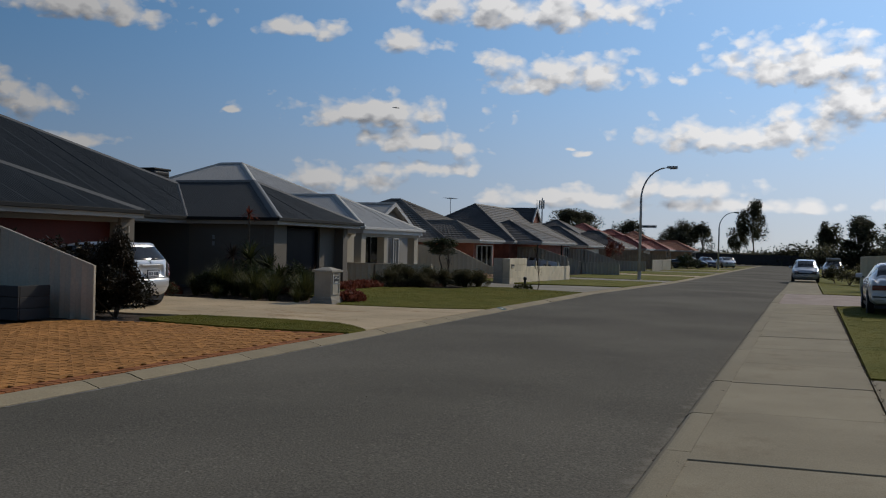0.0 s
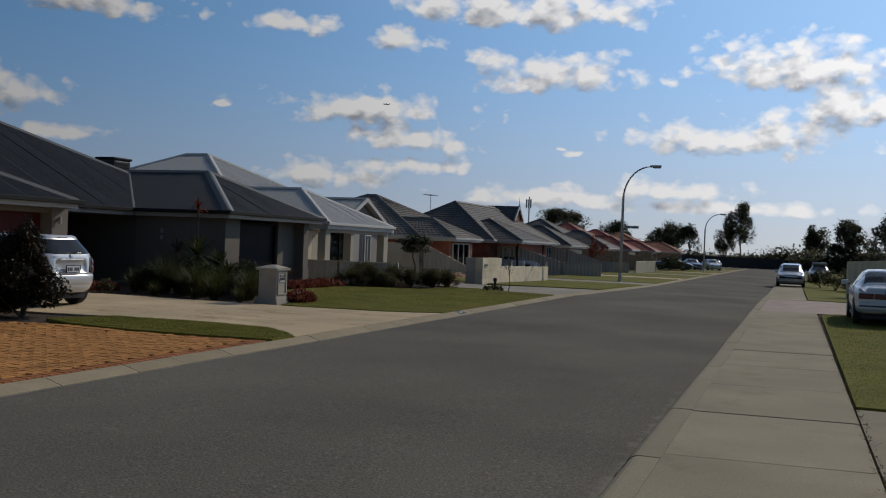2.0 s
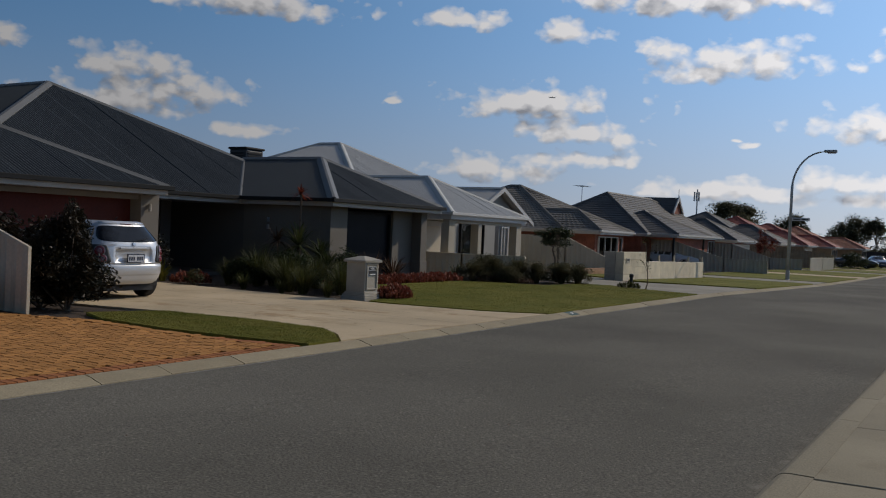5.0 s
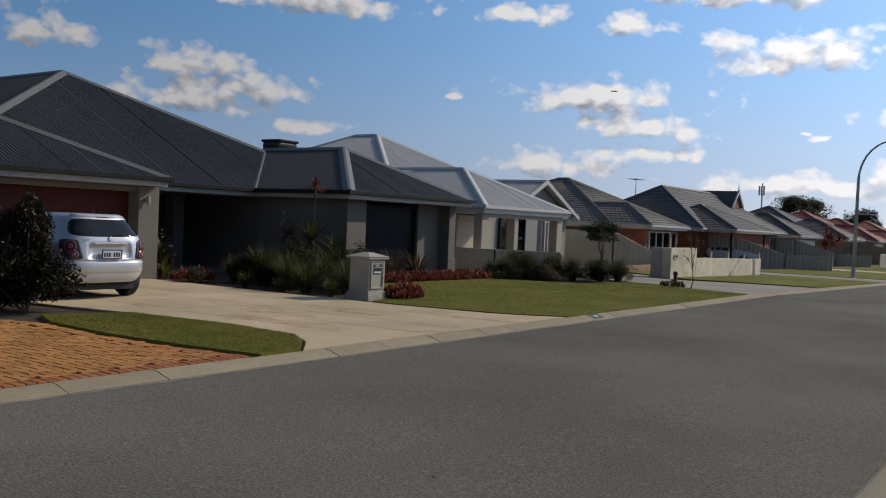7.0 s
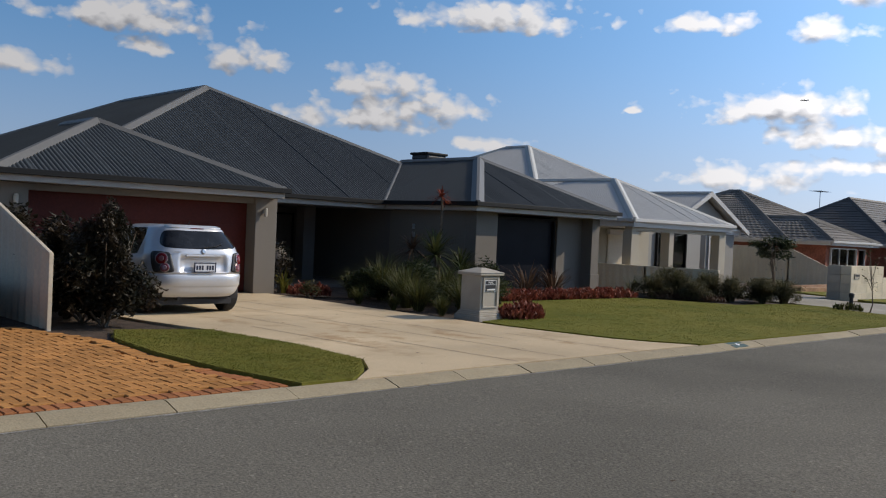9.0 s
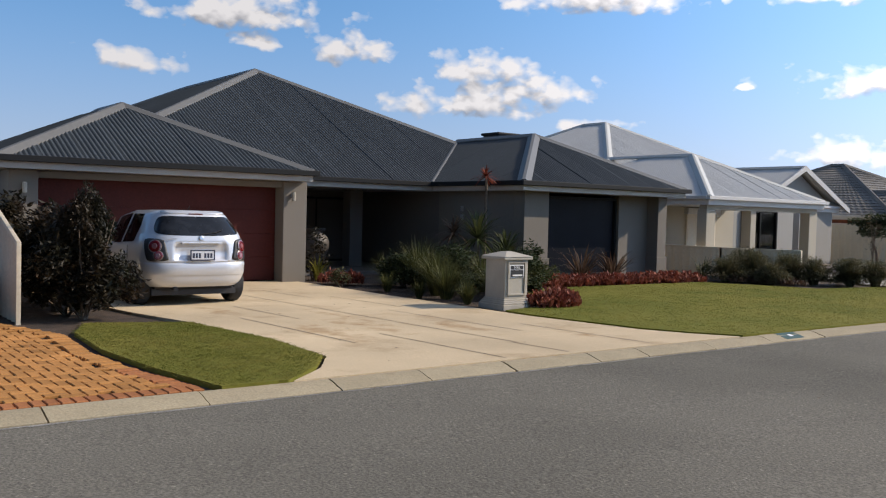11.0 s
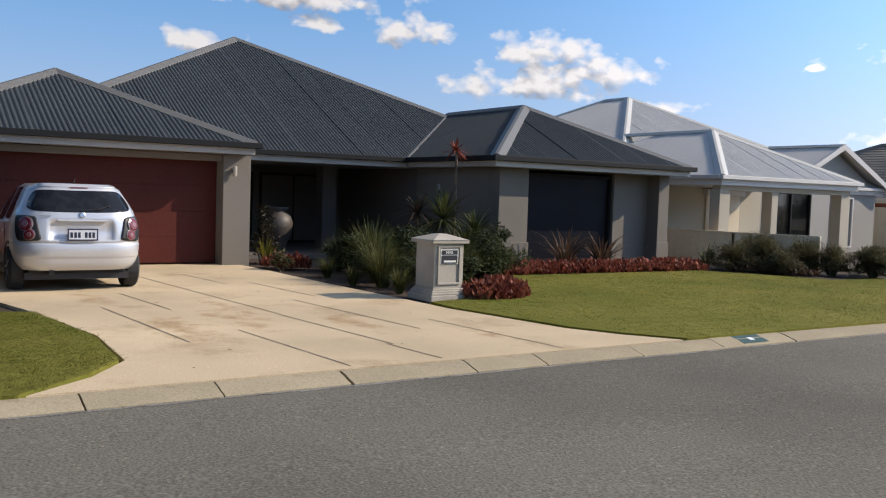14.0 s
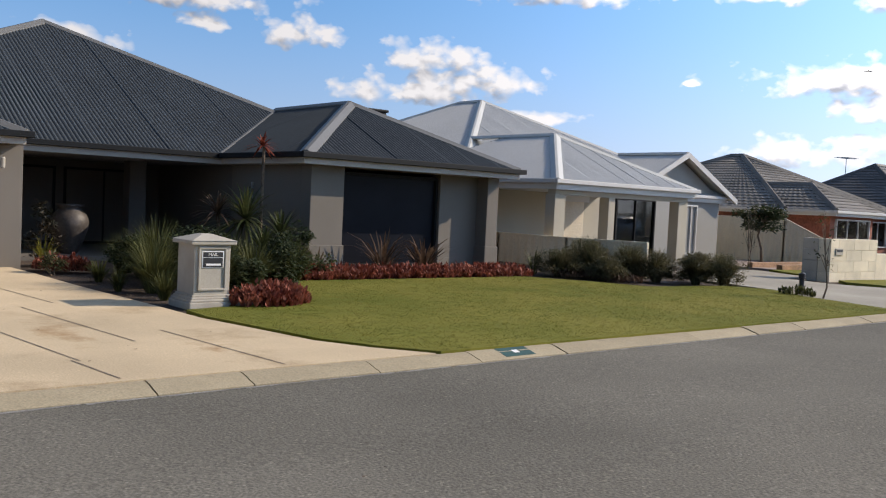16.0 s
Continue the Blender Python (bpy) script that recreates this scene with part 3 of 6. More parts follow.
def hip_planes(x0, x1, y0, y1, z, s, along):
    """The four planes of a hipped roof on x0..x1 (front at x1), y0..y1, and its ridge."""
    hx, hy = (x1 - x0) / 2, (y1 - y0) / 2
    if along == "x":
        r = min(hx, hy)
        a, b = Vector((x0 + r, y0 + hy, z + s * hy)), Vector((x1 - r, y0 + hy, z + s * hy))
    else:
        a, b = Vector((x0 + hx, y0 + hx, z + s * hx)), Vector((x0 + hx, y1 - hx, z + s * hx))
    c = [Vector((x0, y0, z)), Vector((x1, y0, z)), Vector((x1, y1, z)), Vector((x0, y1, z))]
    if along == "x":
        planes = [[c[0], c[1], b, a], [c[1], c[2], b], [c[2], c[3], a, b], [c[3], c[0], a]]
        hips = [(c[0], a), (c[1], b), (c[2], b), (c[3], a), (a, b)]
    else:
        planes = [[c[0], c[1], a], [c[1], c[2], b, a], [c[2], c[3], b], [c[3], c[0], a, b]]
        hips = [(c[0], a), (c[1], a), (c[2], b), (c[3], b), (a, b)]
    return planes, hips


def eaves(parent, x0, x1, y0, y1, z, gutter, fascia, sides="nsef", soffit=True, deep=0.2):
    """Gutter, fascia and soffit under a roof's edge. f front, b back, s low y, n high y."""
    d = 0.11
    runs = {"f": ((x1 - 0.01, x1 + d, y0 - d, y1 + d), (x1 - 0.06, x1 - 0.02, y0, y1)), "s": ((x0, x1 - 0.02, y0 - d, y0 + 0.01), (x0, x1 - 0.07, y0 + 0.02, y0 + 0.06)), "n": ((x0, x1 - 0.02, y1 - 0.01, y1 + d), (x0, x1 - 0.07, y1 - 0.06, y1 - 0.02))}
    for k in sides:
        if k in runs:
            g, f = runs[k]
            part("gutter", box(B(), *g, z - 0.10, z + 0.011, 0.012), gutter, parent)
            part("fascia", box(B(), *f, z - 0.1 - deep, z - 0.02), fascia, parent)
    if soffit:
        part("soffit", box(B(), x0 + 0.1, x1 - 0.065, y0 + 0.065, y1 - 0.065, z - 0.1 - deep, z - 0.07 - deep), fascia, parent)


def window_front(parent, x, y0, y1, z0, z1, frame_mat, glass, bars=1, back=None, depth=0.10):
    """A window in a wall that faces +x: frame, panes and, behind, blinds or a near-black sheet painted as an unlit
    room.
    """
    win = part("window", box(box(box(box(B(), x - depth, x + 0.02, y0, y0 + 0.06, z0, z1), x - depth, x + 0.02, y1 - 0.06, y1, z0, z1),
               x - depth, x + 0.02, y0 + 0.06, y1 - 0.06, z1 - 0.06, z1), x - depth, x + 0.03, y0 + 0.06, y1 - 0.06, z0, z0 + 0.06), frame_mat, parent)
    n = bars + 1
    for i in range(n):
        a, b = y0 + 0.06 + (y1 - y0 - 0.12) * i / n, y0 + 0.06 + (y1 - y0 - 0.12) * (i + 1) / n
        if i:
            part("mullion", box(B(), x - depth + 0.02, x, a - 0.02, a + 0.02, z0 + 0.06, z1 - 0.06), frame_mat, win)
        part("pane", box(B(), x - 0.06, x - 0.052, a + 0.02, b - 0.02, z0 + 0.06, z1 - 0.06), glass, win)
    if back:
        part("window_back", box(B(), x - depth - 0.03, x - depth - 0.005, y0 + 0.05, y1 - 0.05, z0 + 0.04, z1 - 0.04), back, win)
    return win


# ---- vegetation ----
rng = random.Random(7)


def leaves(n, spot, size, droop=0.3, length=2.0, r=rng):
    """n single leaves, each a folded blade of two faces, at places that spot() gives."""
    verts, faces = [], []
    for _ in range(n):
        p = Vector(spot())
        a, t = r.uniform(0, 2 * math.pi), r.uniform(-0.6, 0.9) - droop
        way = Vector((math.cos(a) * math.cos(t), math.sin(a) * math.cos(t), math.sin(t)))
        side = way.cross(Vector((r.uniform(-1, 1), r.uniform(-1, 1), 1.2))).normalized()
        s = size * r.uniform(0.6, 1.3)
        k = len(verts)
        up = way.cross(side) * s * 0.18
        verts += [p, p + way * s * length * 0.5 + side * s * 0.45 + up, p + way * s * length, p + way * s * length * 0.5 - side * s * 0.45 + up]
        faces += [(k, k + 1, k + 2), (k, k + 2, k + 3)]
    return verts, faces


def clumpy(c, rad, knots=14, r=rng, low=-0.7):
    """A place maker: a crown made up of uneven clumps."""
    ks = []
    for _ in range(knots):
        a, h = r.uniform(0, 2 * math.pi), r.uniform(low, 1)
        q = math.sqrt(max(0.05, 1 - h * h)) * r.uniform(0.35, 0.95)
        ks.append((c[0] + rad[0] * q * math.cos(a), c[1] + rad[1] * q * math.sin(a), c[2] + rad[2] * h * 0.8, r.uniform(0.22, 0.5)))

    def spot():
        x, y, z, f = r.choice(ks)
        while True:
            v = Vector((r.uniform(-1, 1), r.uniform(-1, 1), r.uniform(-1, 1)))
            if 0.25 < v.length < 1:
                break
        return (x + v.x * rad[0] * f, y + v.y * rad[1] * f, z + v.z * rad[2] * f)
    return spot, ks


def strap_plant(name, at, n, length, width, material, label, category, lean=0.9, r=rng, group=""):
    """A tuft of arching strap leaves."""
    t = thing(name, at, label, category, group)
    verts, faces = [], []
    for _ in range(n):
        a, l, f = r.uniform(0, 2 * math.pi), length * r.uniform(0.55, 1.1), r.uniform(0.15, lean)
        d = Vector((math.cos(a), math.sin(a), 0))
        s = Vector((-d.y, d.x, 0)) * width * 0.5
        p = Vector(at) + d * r.uniform(0, 0.12) * length
        k = len(verts)
        for j in range(4):
            q = j / 3
            c = p + d * l * f * q ** 1.5 + Vector((0, 0, l * (q - 0.55 * f * q ** 2.6)))
            w = s * (1 - 0.85 * q ** 2)
            verts += [c - w, c + w]
            if j:
                faces.append((k + 2 * j - 2, k + 2 * j - 1, k + 2 * j + 1, k + 2 * j))
    raw("foliage", verts, faces, material, t)
    return t


def bush(name, at, rad, n, size, material, label, category="shrub", stems=5, knots=14, group="", r=rng, taper=0.0):
    t = thing(name, at, label, category, group)
    c = (at[0], at[1], at[2] + rad[2] * 0.95)
    spot, ks = clumpy(c, rad, knots, r)
    v, f = leaves(n, spot, size, 0.1, r=r)
    v = [Vector((p[0], p[1], max(p[2], at[2] + 0.02))) for p in v]
    if taper:
        for p in v:
            f2 = 1 - taper * min(1.0, max(0.0, (p.z - at[2]) / (2 * rad[2])))
            p.x, p.y = at[0] + (p.x - at[0]) * f2, at[1] + (p.y - at[1]) * f2
    raw("foliage", v, f, material, t)
    for i in range(stems):
        x, y, z, _ = ks[i % len(ks)]
        part("stem", tube(B(), [(at[0] + r.uniform(-.05, .05), at[1] + r.uniform(-.05, .05), at[2] - 0.02), ((at[0] + x) / 2, (at[1] + y) / 2, (at[2] + z) / 2), (x, y, z)], [0.022, 0.016, 0.006], 5), M["bark"], t)
    return t


def tree(name, at, height, crown, n, size, material, bark, label, clear=0.35, knots=16, trunk=0.16, category="tree", group="", r=rng, stretch=0.62):
    """A tapered trunk with limbs that carry clumps of leaves."""
    t = thing(name, at, label, category, group)
    top = Vector(at) + Vector((r.uniform(-.3, .3), r.uniform(-.3, .3), height * 0.92))
    mid = Vector(at) + Vector((r.uniform(-.2, .2) * crown, r.uniform(-.2, .2) * crown, height * clear))
    tr = part("trunk", tube(B(), [Vector(at) - Vector((0, 0, 0.1)), (Vector(at) + mid) / 2 + Vector((0.02, 0.02, 0)) * height, mid, (mid + top) / 2, top], [trunk, trunk * 0.85, trunk * 0.7, trunk * 0.4, trunk * 0.08], 8), bark, t, smooth=True)
    ch = height * (1 - clear)
    c = (at[0], at[1], at[2] + height * clear + ch * 0.55)
    spot, ks = clumpy(c, (crown, crown, ch * stretch), knots, r)
    v, f = leaves(n, spot, size, 0.3, r=r)
    raw("crown", v, f, material, t)
    for x, y, z, _ in ks[:9]:
        a = mid.lerp(top, r.uniform(0, 0.55))
        part("limb", tube(B(), [a, a.lerp(Vector((x, y, z)), 0.5) + Vector((0, 0, 0.06 * height)), (x, y, z)], [trunk * 0.4, trunk * 0.26, trunk * 0.06], 6), bark, tr, smooth=True)
    return t


# ---- ground, road, kerbs ----
def strip(name, x0, x1, y0, y1, top, material, label, deep=0.25, step=6.0, kind="structure", parent=None, bulge=0.0):
    """A long band that follows the street's fall."""
    ys = [y0 + (y1 - y0) * i / max(1, int((y1 - y0) / step)) for i in range(max(1, int((y1 - y0) / step)) + 1)]
    xs = [x0, (x0 + x1) / 2, x1]
    verts = [(x, y, top + G(y) + (bulge if i == 1 else 0)) for y in ys for i, x in enumerate(xs)]
    n = len(verts)
    verts += [(x, y, top + G(y) - deep) for y in ys for x in (x0, x1)]
    faces = []
    for j in range(len(ys) - 1):
        a, b = 3 * j, 3 * j + 3
        faces += [(a, a + 1, b + 1, b), (a + 1, a + 2, b + 2, b + 1)]
        c, d = n + 2 * j, n + 2 * j + 2
        faces += [(a, b, d, c), (a + 2, c + 1, d + 1, b + 2)]
    e = 3 * (len(ys) - 1)
    faces += [(0, n, n + 1, 2, 1), (e, e + 1, e + 2, n + 2 * len(ys) - 1, n + 2 * len(ys) - 2)]
    ob = raw(name, verts, faces, material, parent, label if parent is None else "", kind)
    return ob


gx = [-3000, -400, -60, 60, 400, 3000]
gy = [-3000, -400, -60, 34, 55, 120, 200, 600, 3000]
gv = [(x, y, G(min(y, 260)) - 0.16) for y in gy for x in gx]
gf = [(j * 6 + i, j * 6 + i + 1, (j + 1) * 6 + i + 1, (j + 1) * 6 + i) for j in range(len(gy) - 1) for i in range(5)]
tagged(raw("ground", gv, gf, M["field"]), "dry grassy ground that reaches the horizon", "ground", kind="structure")

KX, RX = -5.83, 0.44            # the road's edges
tagged(strip("road", KX - 0.02, RX + 0.02, -40, 172, 0.0, M["asphalt"], "", deep=0.14, bulge=0.05), "dark grey worn asphalt street with a slight camber", "road", kind="structure")
tagged(raw("cross_road", [(x, y, G(y) - 0.02) for y in (172, 181) for x in (-60, 50)], [(0, 1, 3, 2)], M["asphalt"]), "asphalt cross street at the far end", "road", kind="structure")
# pale grit along the kerb
for x0, x1 in ((KX, KX + 0.06),):
    gv, gf = [], []
    for i in range(420):
        y = -5 + 60 * i / 420 + rng.uniform(0, 0.1)
        w = rng.uniform(0.03, x1 - x0)
        a = x0 + 0.002 if x0 < -2 else x1 - w
        zz = G(y) + 0.004 + 0.05 * (1 - abs((a + w / 2 - (KX + RX) / 2) / ((RX - KX) / 2)))
        k = len(gv)
        gv += [(a, y, zz), (a + w, y + rng.uniform(-.03, .03), zz), (a + w * rng.uniform(.6, 1), y + rng.uniform(.1, .35), zz), (a, y + .22, zz)]
        gf.append((k, k + 1, k + 2, k + 3))
    raw("gutter_grit", gv, gf, M["gutter_dust"], None, "pale sandy grit washed against the kerb", "stuff")

gv, gf = [], []
y = -4.0
while y < 34:
    w, ln = rng.uniform(0.008, 0.035), rng.uniform(0.06, 0.22)
    k = len(gv)
    gv += [(RX - w, y, G(y) + 0.005), (RX + 0.006, y, G(y) + 0.009), (RX + 0.006, y + ln, G(y) + 0.009), (RX - w * rng.uniform(0.4, 1.2), y + ln * 0.9, G(y) + 0.005)]
    gf.append((k, k + 1, k + 2, k + 3))
    y += ln * rng.uniform(0.8, 1.1)
raw("gutter_dirt", gv, gf, M["soil"], None, "dark dirt in the gap between road and kerb", "stuff")
tagged(strip("lot_soil", -48, KX - 0.26, -40, 170, 0.045, M["soil"], "", deep=0.2), "dark soil under the front gardens", "soil", kind="structure")
tagged(strip("verge_soil", RX + 0.22, 40, -40, 170, 0.06, M["soil"], "", deep=0.2), "dark soil under the verge", "soil", kind="structure")


def kerb_piece(w=0.36, side=1, h=0.075, flat_top=False):
    """One kerb stone a metre long, its slope towards the road."""
    pts = [(0, -0.12), (0, 0.03), (0.03 * w, 0.055), (0.12 * w, 0.8 * h), (0.24 * w, 0.95 * h), (0.4 * w, h), (w, h), (w, -0.12)] if flat_top else [(0, -0.12), (0, 0.012), (0.07 * w, 0.02), (0.33 * w, 0.5 * h), (0.6 * w, 0.82 * h), (0.85 * w, h), (w, h), (w, -0.12)]
    bm = B()
    profile(bm, [(-side * p, q) for p, q in pts], "y", 0.0, 1.0)
    bmesh.ops.recalc_face_normals(bm, faces=bm.faces)
    me = bpy.data.meshes.new("kerb_stone")
    bm.to_mesh(me)
    bm.free()
    me.materials.append(M["path" if flat_top else "kerb"])
    return me


kerb_l = thing("kerb_left", (KX, 0, 0), "weathered grey concrete mountable kerb with open joints", "kerb", kind="structure")
kerb_r = thing("kerb_right", (RX, 0, 0), "weathered grey concrete mountable kerb along the footpath", "kerb", kind="structure")
me_l, me_r = kerb_piece(0.28, 1), kerb_piece(0.27, -1, 0.10, True)
kr = random.Random(3)
for host, me, x in ((kerb_l, me_l, KX), (kerb_r, me_r, RX)):
    y = -12.0
    while y < 168:
        ln = (1.27 if host is kerb_l else 2.45) if y < 60 else 6.0
        if kr.random() < 0.45 and y < 60:
            ln *= 1.0 + kr.uniform(-0.45, 0.1)
        ob = new("kerb_stone", me)
        ob.parent = host
        dz = G(y + ln) - G(y)
        ob.location = (kr.uniform(-0.006, 0.006), y, G(y) + kr.uniform(-0.004, 0.004))
        ob.scale = (1, ln - (0.014 if kr.random() < 0.7 else 0.03), 1)
        ob.rotation_euler = (math.atan2(dz, ln), 0, kr.uniform(-0.002, 0.002))
        y += ln


def flat(name, pts, top, material, label, category, deep=0.12, fall=True, cut=None):
    bm = prism(B(), pts, top - deep, top, fall)
    ob = part(name, bm, material)
    return tagged(ob, label, category, kind="structure")


def lawn(name, pts, top, label, density=130, hmin=0.006, hmax=0.017, seed=1, near=True):
    """Turf: a slab and, on it, short blades as one mass."""
    ob = flat(name, pts, top, M["lawn"], label, "lawn", 0.14)
    if not near:
        return ob
    r = random.Random(seed)
    xs, ys = [p[0] for p in pts], [p[1] for p in pts]
    def inside(x, y):
        c = False
        for (xa, ya), (xb, yb) in zip(pts, pts[1:] + pts[:1]):
            if (ya > y) != (yb > y) and x < (xb - xa) * (y - ya) / (yb - ya) + xa:
                c = not c
        return c
    verts, faces = [], []
    area = (max(xs) - min(xs)) * (max(ys) - min(ys))
    for _ in range(int(area * density)):
        x, y = r.uniform(min(xs), max(xs)), r.uniform(min(ys), max(ys))
        if not inside(x, y):
            continue
        z = top + G(y)
        for _ in range(3):
            a, h = r.uniform(0, 6.28), r.uniform(hmin, hmax)
            w, dx, dy = 0.005, r.gauss(0, 0.03), r.gauss(0, 0.03)
            px, py = x + r.gauss(0, 0.03), y + r.gauss(0, 0.03)
            k = len(verts)
            verts += [(px - w * math.cos(a), py - w * math.sin(a), z - 0.005), (px + w * math.cos(a), py + w * math.sin(a), z - 0.005), (px + dx, py + dy, z + h)]
            faces.append((k, k + 1, k + 2))
    raw("grass", verts, faces, M["blade"], None, "short mown green and straw grass blades", "stuff")
    return ob


KB = KX - 0.28                  # back of the left kerb
PR = 2.32                       # outer edge of the footpath

# the concrete driveway of the grey house, cut by saw lines
DRIVE = [(KB, 15.2), (-6.6, 15.75), (-7.2, 16.15), (-8.6, 16.22), (-10.5, 15.95), (-12.0, 15.6), (-13.3, 15.4), (-16.5, 15.0), (-16.75, 15.0), (-16.75, 20.6), (-15.05, 20.68), (-13.0, 20.72),
         (-10.75, 20.85), (-9.27, 20.9), (-8.15, 21.1), (-7.28, 21.25), (-6.67, 21.55), (KB, 21.95)]
drive = flat("driveway_1", DRIVE, 0.085, M["drive"], "pale buff exposed-aggregate concrete driveway with saw-cut joints and stains", "driveway")
jm = B()
for (xa, ya), (xb, yb) in [((-15.2, 18.06), (-9.51, 18.55)), ((-9.45, 18.53), (-7.06, 18.77)), ((-7.11, 18.71), (-6.2, 18.80)), ((-8.47, 17.65), (-6.2, 17.84)), ((-12.2, 17.27), (-10.3, 17.45)), ((-14.73, 18.92), (-12.93, 19.11)),
                             ((-13.24, 19.55), (-11.1, 19.76)), ((-10.79, 19.29), (-7.87, 19.57)), ((-8.5, 20.08), (-6.2, 20.28)), ((-10.74, 16.73), (-7.9, 16.94))]:
    n = Vector((ya - yb, xb - xa, 0)).normalized() * 0.009
    a, b = Vector((xa, ya, 0.0885)), Vector((xb, yb, 0.0885))
    vs = [jm.verts.new(p) for p in (a - n, b - n, b + n, a + n)]
    jm.faces.new(vs)
part("saw_cut", jm, M["joint"], drive, "dark saw-cut joints")

lawn("verge_lawn", [(KB, 14.5), (KB, 15.15), (-6.65, 15.72), (-7.2, 16.1), (-8.6, 16.17), (-10.5, 15.9), (-10.95, 14.65), (-10.1, 14.3), (-8.6, 14.2), (-7.3, 14.3)], 0.1, "strip of short green turf between the two driveways", 1300, seed=2)
lawn("front_lawn", [(KB, 22.02), (-6.67, 21.62), (-7.28, 21.32), (-8.15, 21.17), (-9.27, 20.97), (-9.9, 21.0), (-10.2, 22.3), (-11.6, 23.2), (-13.2, 24.2), (-13.05, 26.5), (-13.05, 30.1), (-11.7, 30.9), (-10.6, 31.3), (-10.3, 33.6), (-9.4, 34.0), (-8.3, 33.25), (-6.5, 32.75), (KB, 32.7)], 0.1,
     "neat mown green front lawn with straw patches", 480, seed=3)
flat("driveway_2", [(KB, 32.75), (-6.5, 32.8), (-8.3, 33.3), (-9.4, 34.1), (-11.3, 34.6), (-14.6, 36.5), (-14.6, 42.0), (-12.3, 41.0), (-11.9, 39.0), (-10.5, 38.6), (-8.5, 39.9), (KB, 40.5)], 0.085, M["drive_grey"], "plain pale grey concrete driveway with a broad mouth", "driveway")
lawn("far_lawn", [(KB, 40.55), (-8.5, 39.95), (-10.5, 39.5), (-11.05, 40.2), (-11.05, 51.6), (-11.5, 52.4), (KB, 52.6)], 0.12, "green verge lawn beside a cream wall", 40, seed=4)
lawn("court_lawn", [(-12.4, 41.2), (-14.4, 42.4), (-14.4, 47.0), (-12.6, 47.4)], 0.12, "small patch of green lawn behind a wall", 30, seed=5)
# further verges and crossings
yy = 52.7
vr = random.Random(9)
for i in range(6):
    b = yy + 4.2
    flat("crossing", [(KB, yy), (-19, yy), (-19, b), (KB, b)], 0.10, M["drive_grey"] if i % 2 == 0 else M["drive"], "concrete driveway crossing of a further house", "driveway")
    e = b + vr.uniform(10.5, 13.5)
    lawn("verge_lawn", [(KB, b + 0.03), (-13.5, b + 0.03), (-13.5, e), (KB, e)], 0.12, "green verge lawn along the street", near=False)
    yy = e + 0.03

# footpath slabs and the other verge
path = thing("footpath", (RX + 0.25, 0, 0), "worn grey concrete footpath with cracked joints", "footpath", kind="structure")
edges = [-8.2, -5.95, -3.75, -1.55, 0.68, 2.9, 5.0, 7.27, 9.6, 11.84, 14.05, 16.3, 18.6, 20.9, 23.4, 26.0, 28.5, 30.9]
for a, b in zip(edges, edges[1:]):
    d = kr.uniform(-0.004, 0.004)
    bm = B()
    j0, j1 = kr.uniform(-0.012, 0.012), kr.uniform(-0.012, 0.012)
    prism(bm, [(RX + 0.262, a - 0.078), (PR, a + 0.102 + j0), (PR, b + 0.08 + j1), (RX + 0.262, b - 0.096)], -0.02, 0.10 + d)
    bmesh.ops.bevel(bm, geom=[e for e in bm.edges if all(v.co.z > 0.05 for v in e.verts)], offset=0.008, segments=1, affect="EDGES")
    part("slab", bm, M["path"], path)
for a, b in ((40.6, 46), (46, 52), (52, 58), (58, 64), (64, 80), (80, 100), (100, 130), (130, 168)):
    part("slab", prism(B(), [(RX + 0.25, a + 0.01), (PR - 0.15, a + 0.01), (PR - 0.15, b), (RX + 0.25, b)], -0.02, 0.10, True), M["path"], path)
lawn("right_lawn", [(PR + 0.03, 13.0), (7.5, 13.2), (7.5, 30.2), (PR + 0.6, 30.9), (PR + 0.1, 30.2)], 0.115, "green verge lawn beside the footpath", 400, seed=6)
flat("driveway_right", [(PR + 0.02, -12), (9, -12), (9, 13.1), (PR + 0.02, 12.9)], 0.098, M["path"], "grey concrete driveway beside the footpath", "driveway")
lawn("right_lawn", [(PR - 0.1, 41.6), (9, 40.4), (9, 60), (PR - 0.1, 60)], 0.115, "green lawn in front of a low hedge", 60, seed=8)
flat("right_verge", [(PR - 0.1, 60.05), (9, 60.05), (9, 165), (PR - 0.1, 165)], 0.1, M["lawn"], "far green verge along the footpath", "lawn")

flat("driveway_pink", [(RX + 0.25, 30.95), (PR + 0.1, 30.95), (PR + 0.6, 31.0), (9, 30.3), (9, 40.3), (PR - 0.1, 41.5), (RX + 0.25, 40.55)], 0.095, M["paver_pink"], "faded pink paved driveway crossing the footpath", "driveway")
# weeds and crumbs along the path's edge and in the joints
wv, wf = [], []
for i in range(1500):
    y = rng.uniform(3, 30)
    x = PR + 0.02 + abs(rng.gauss(0, 0.025)) * (1 if rng.random() < .6 else -1)
    if rng.random() < 0.22:
        x = RX + 0.256 + rng.gauss(0, 0.012)
        y = 3 + 27 * abs(math.sin(int(rng.uniform(0, 23)) * 1.7)) + rng.gauss(0, 0.12)
    a, h = rng.uniform(0, 6.28), rng.uniform(0.005, 0.03 if x > 1 else 0.012)
    k = len(wv)
    wv += [(x - .006 * math.cos(a), y - .006 * math.sin(a), .095), (x + .006 * math.cos(a), y + .006 * math.sin(a), .095), (x + rng.gauss(0, .03), y + rng.gauss(0, .03), .095 + h)]
    wf.append((k, k + 1, k + 2))
raw("edge_weeds", wv, wf, M["soil"], None, "small dry weeds along the slab edges", "stuff")


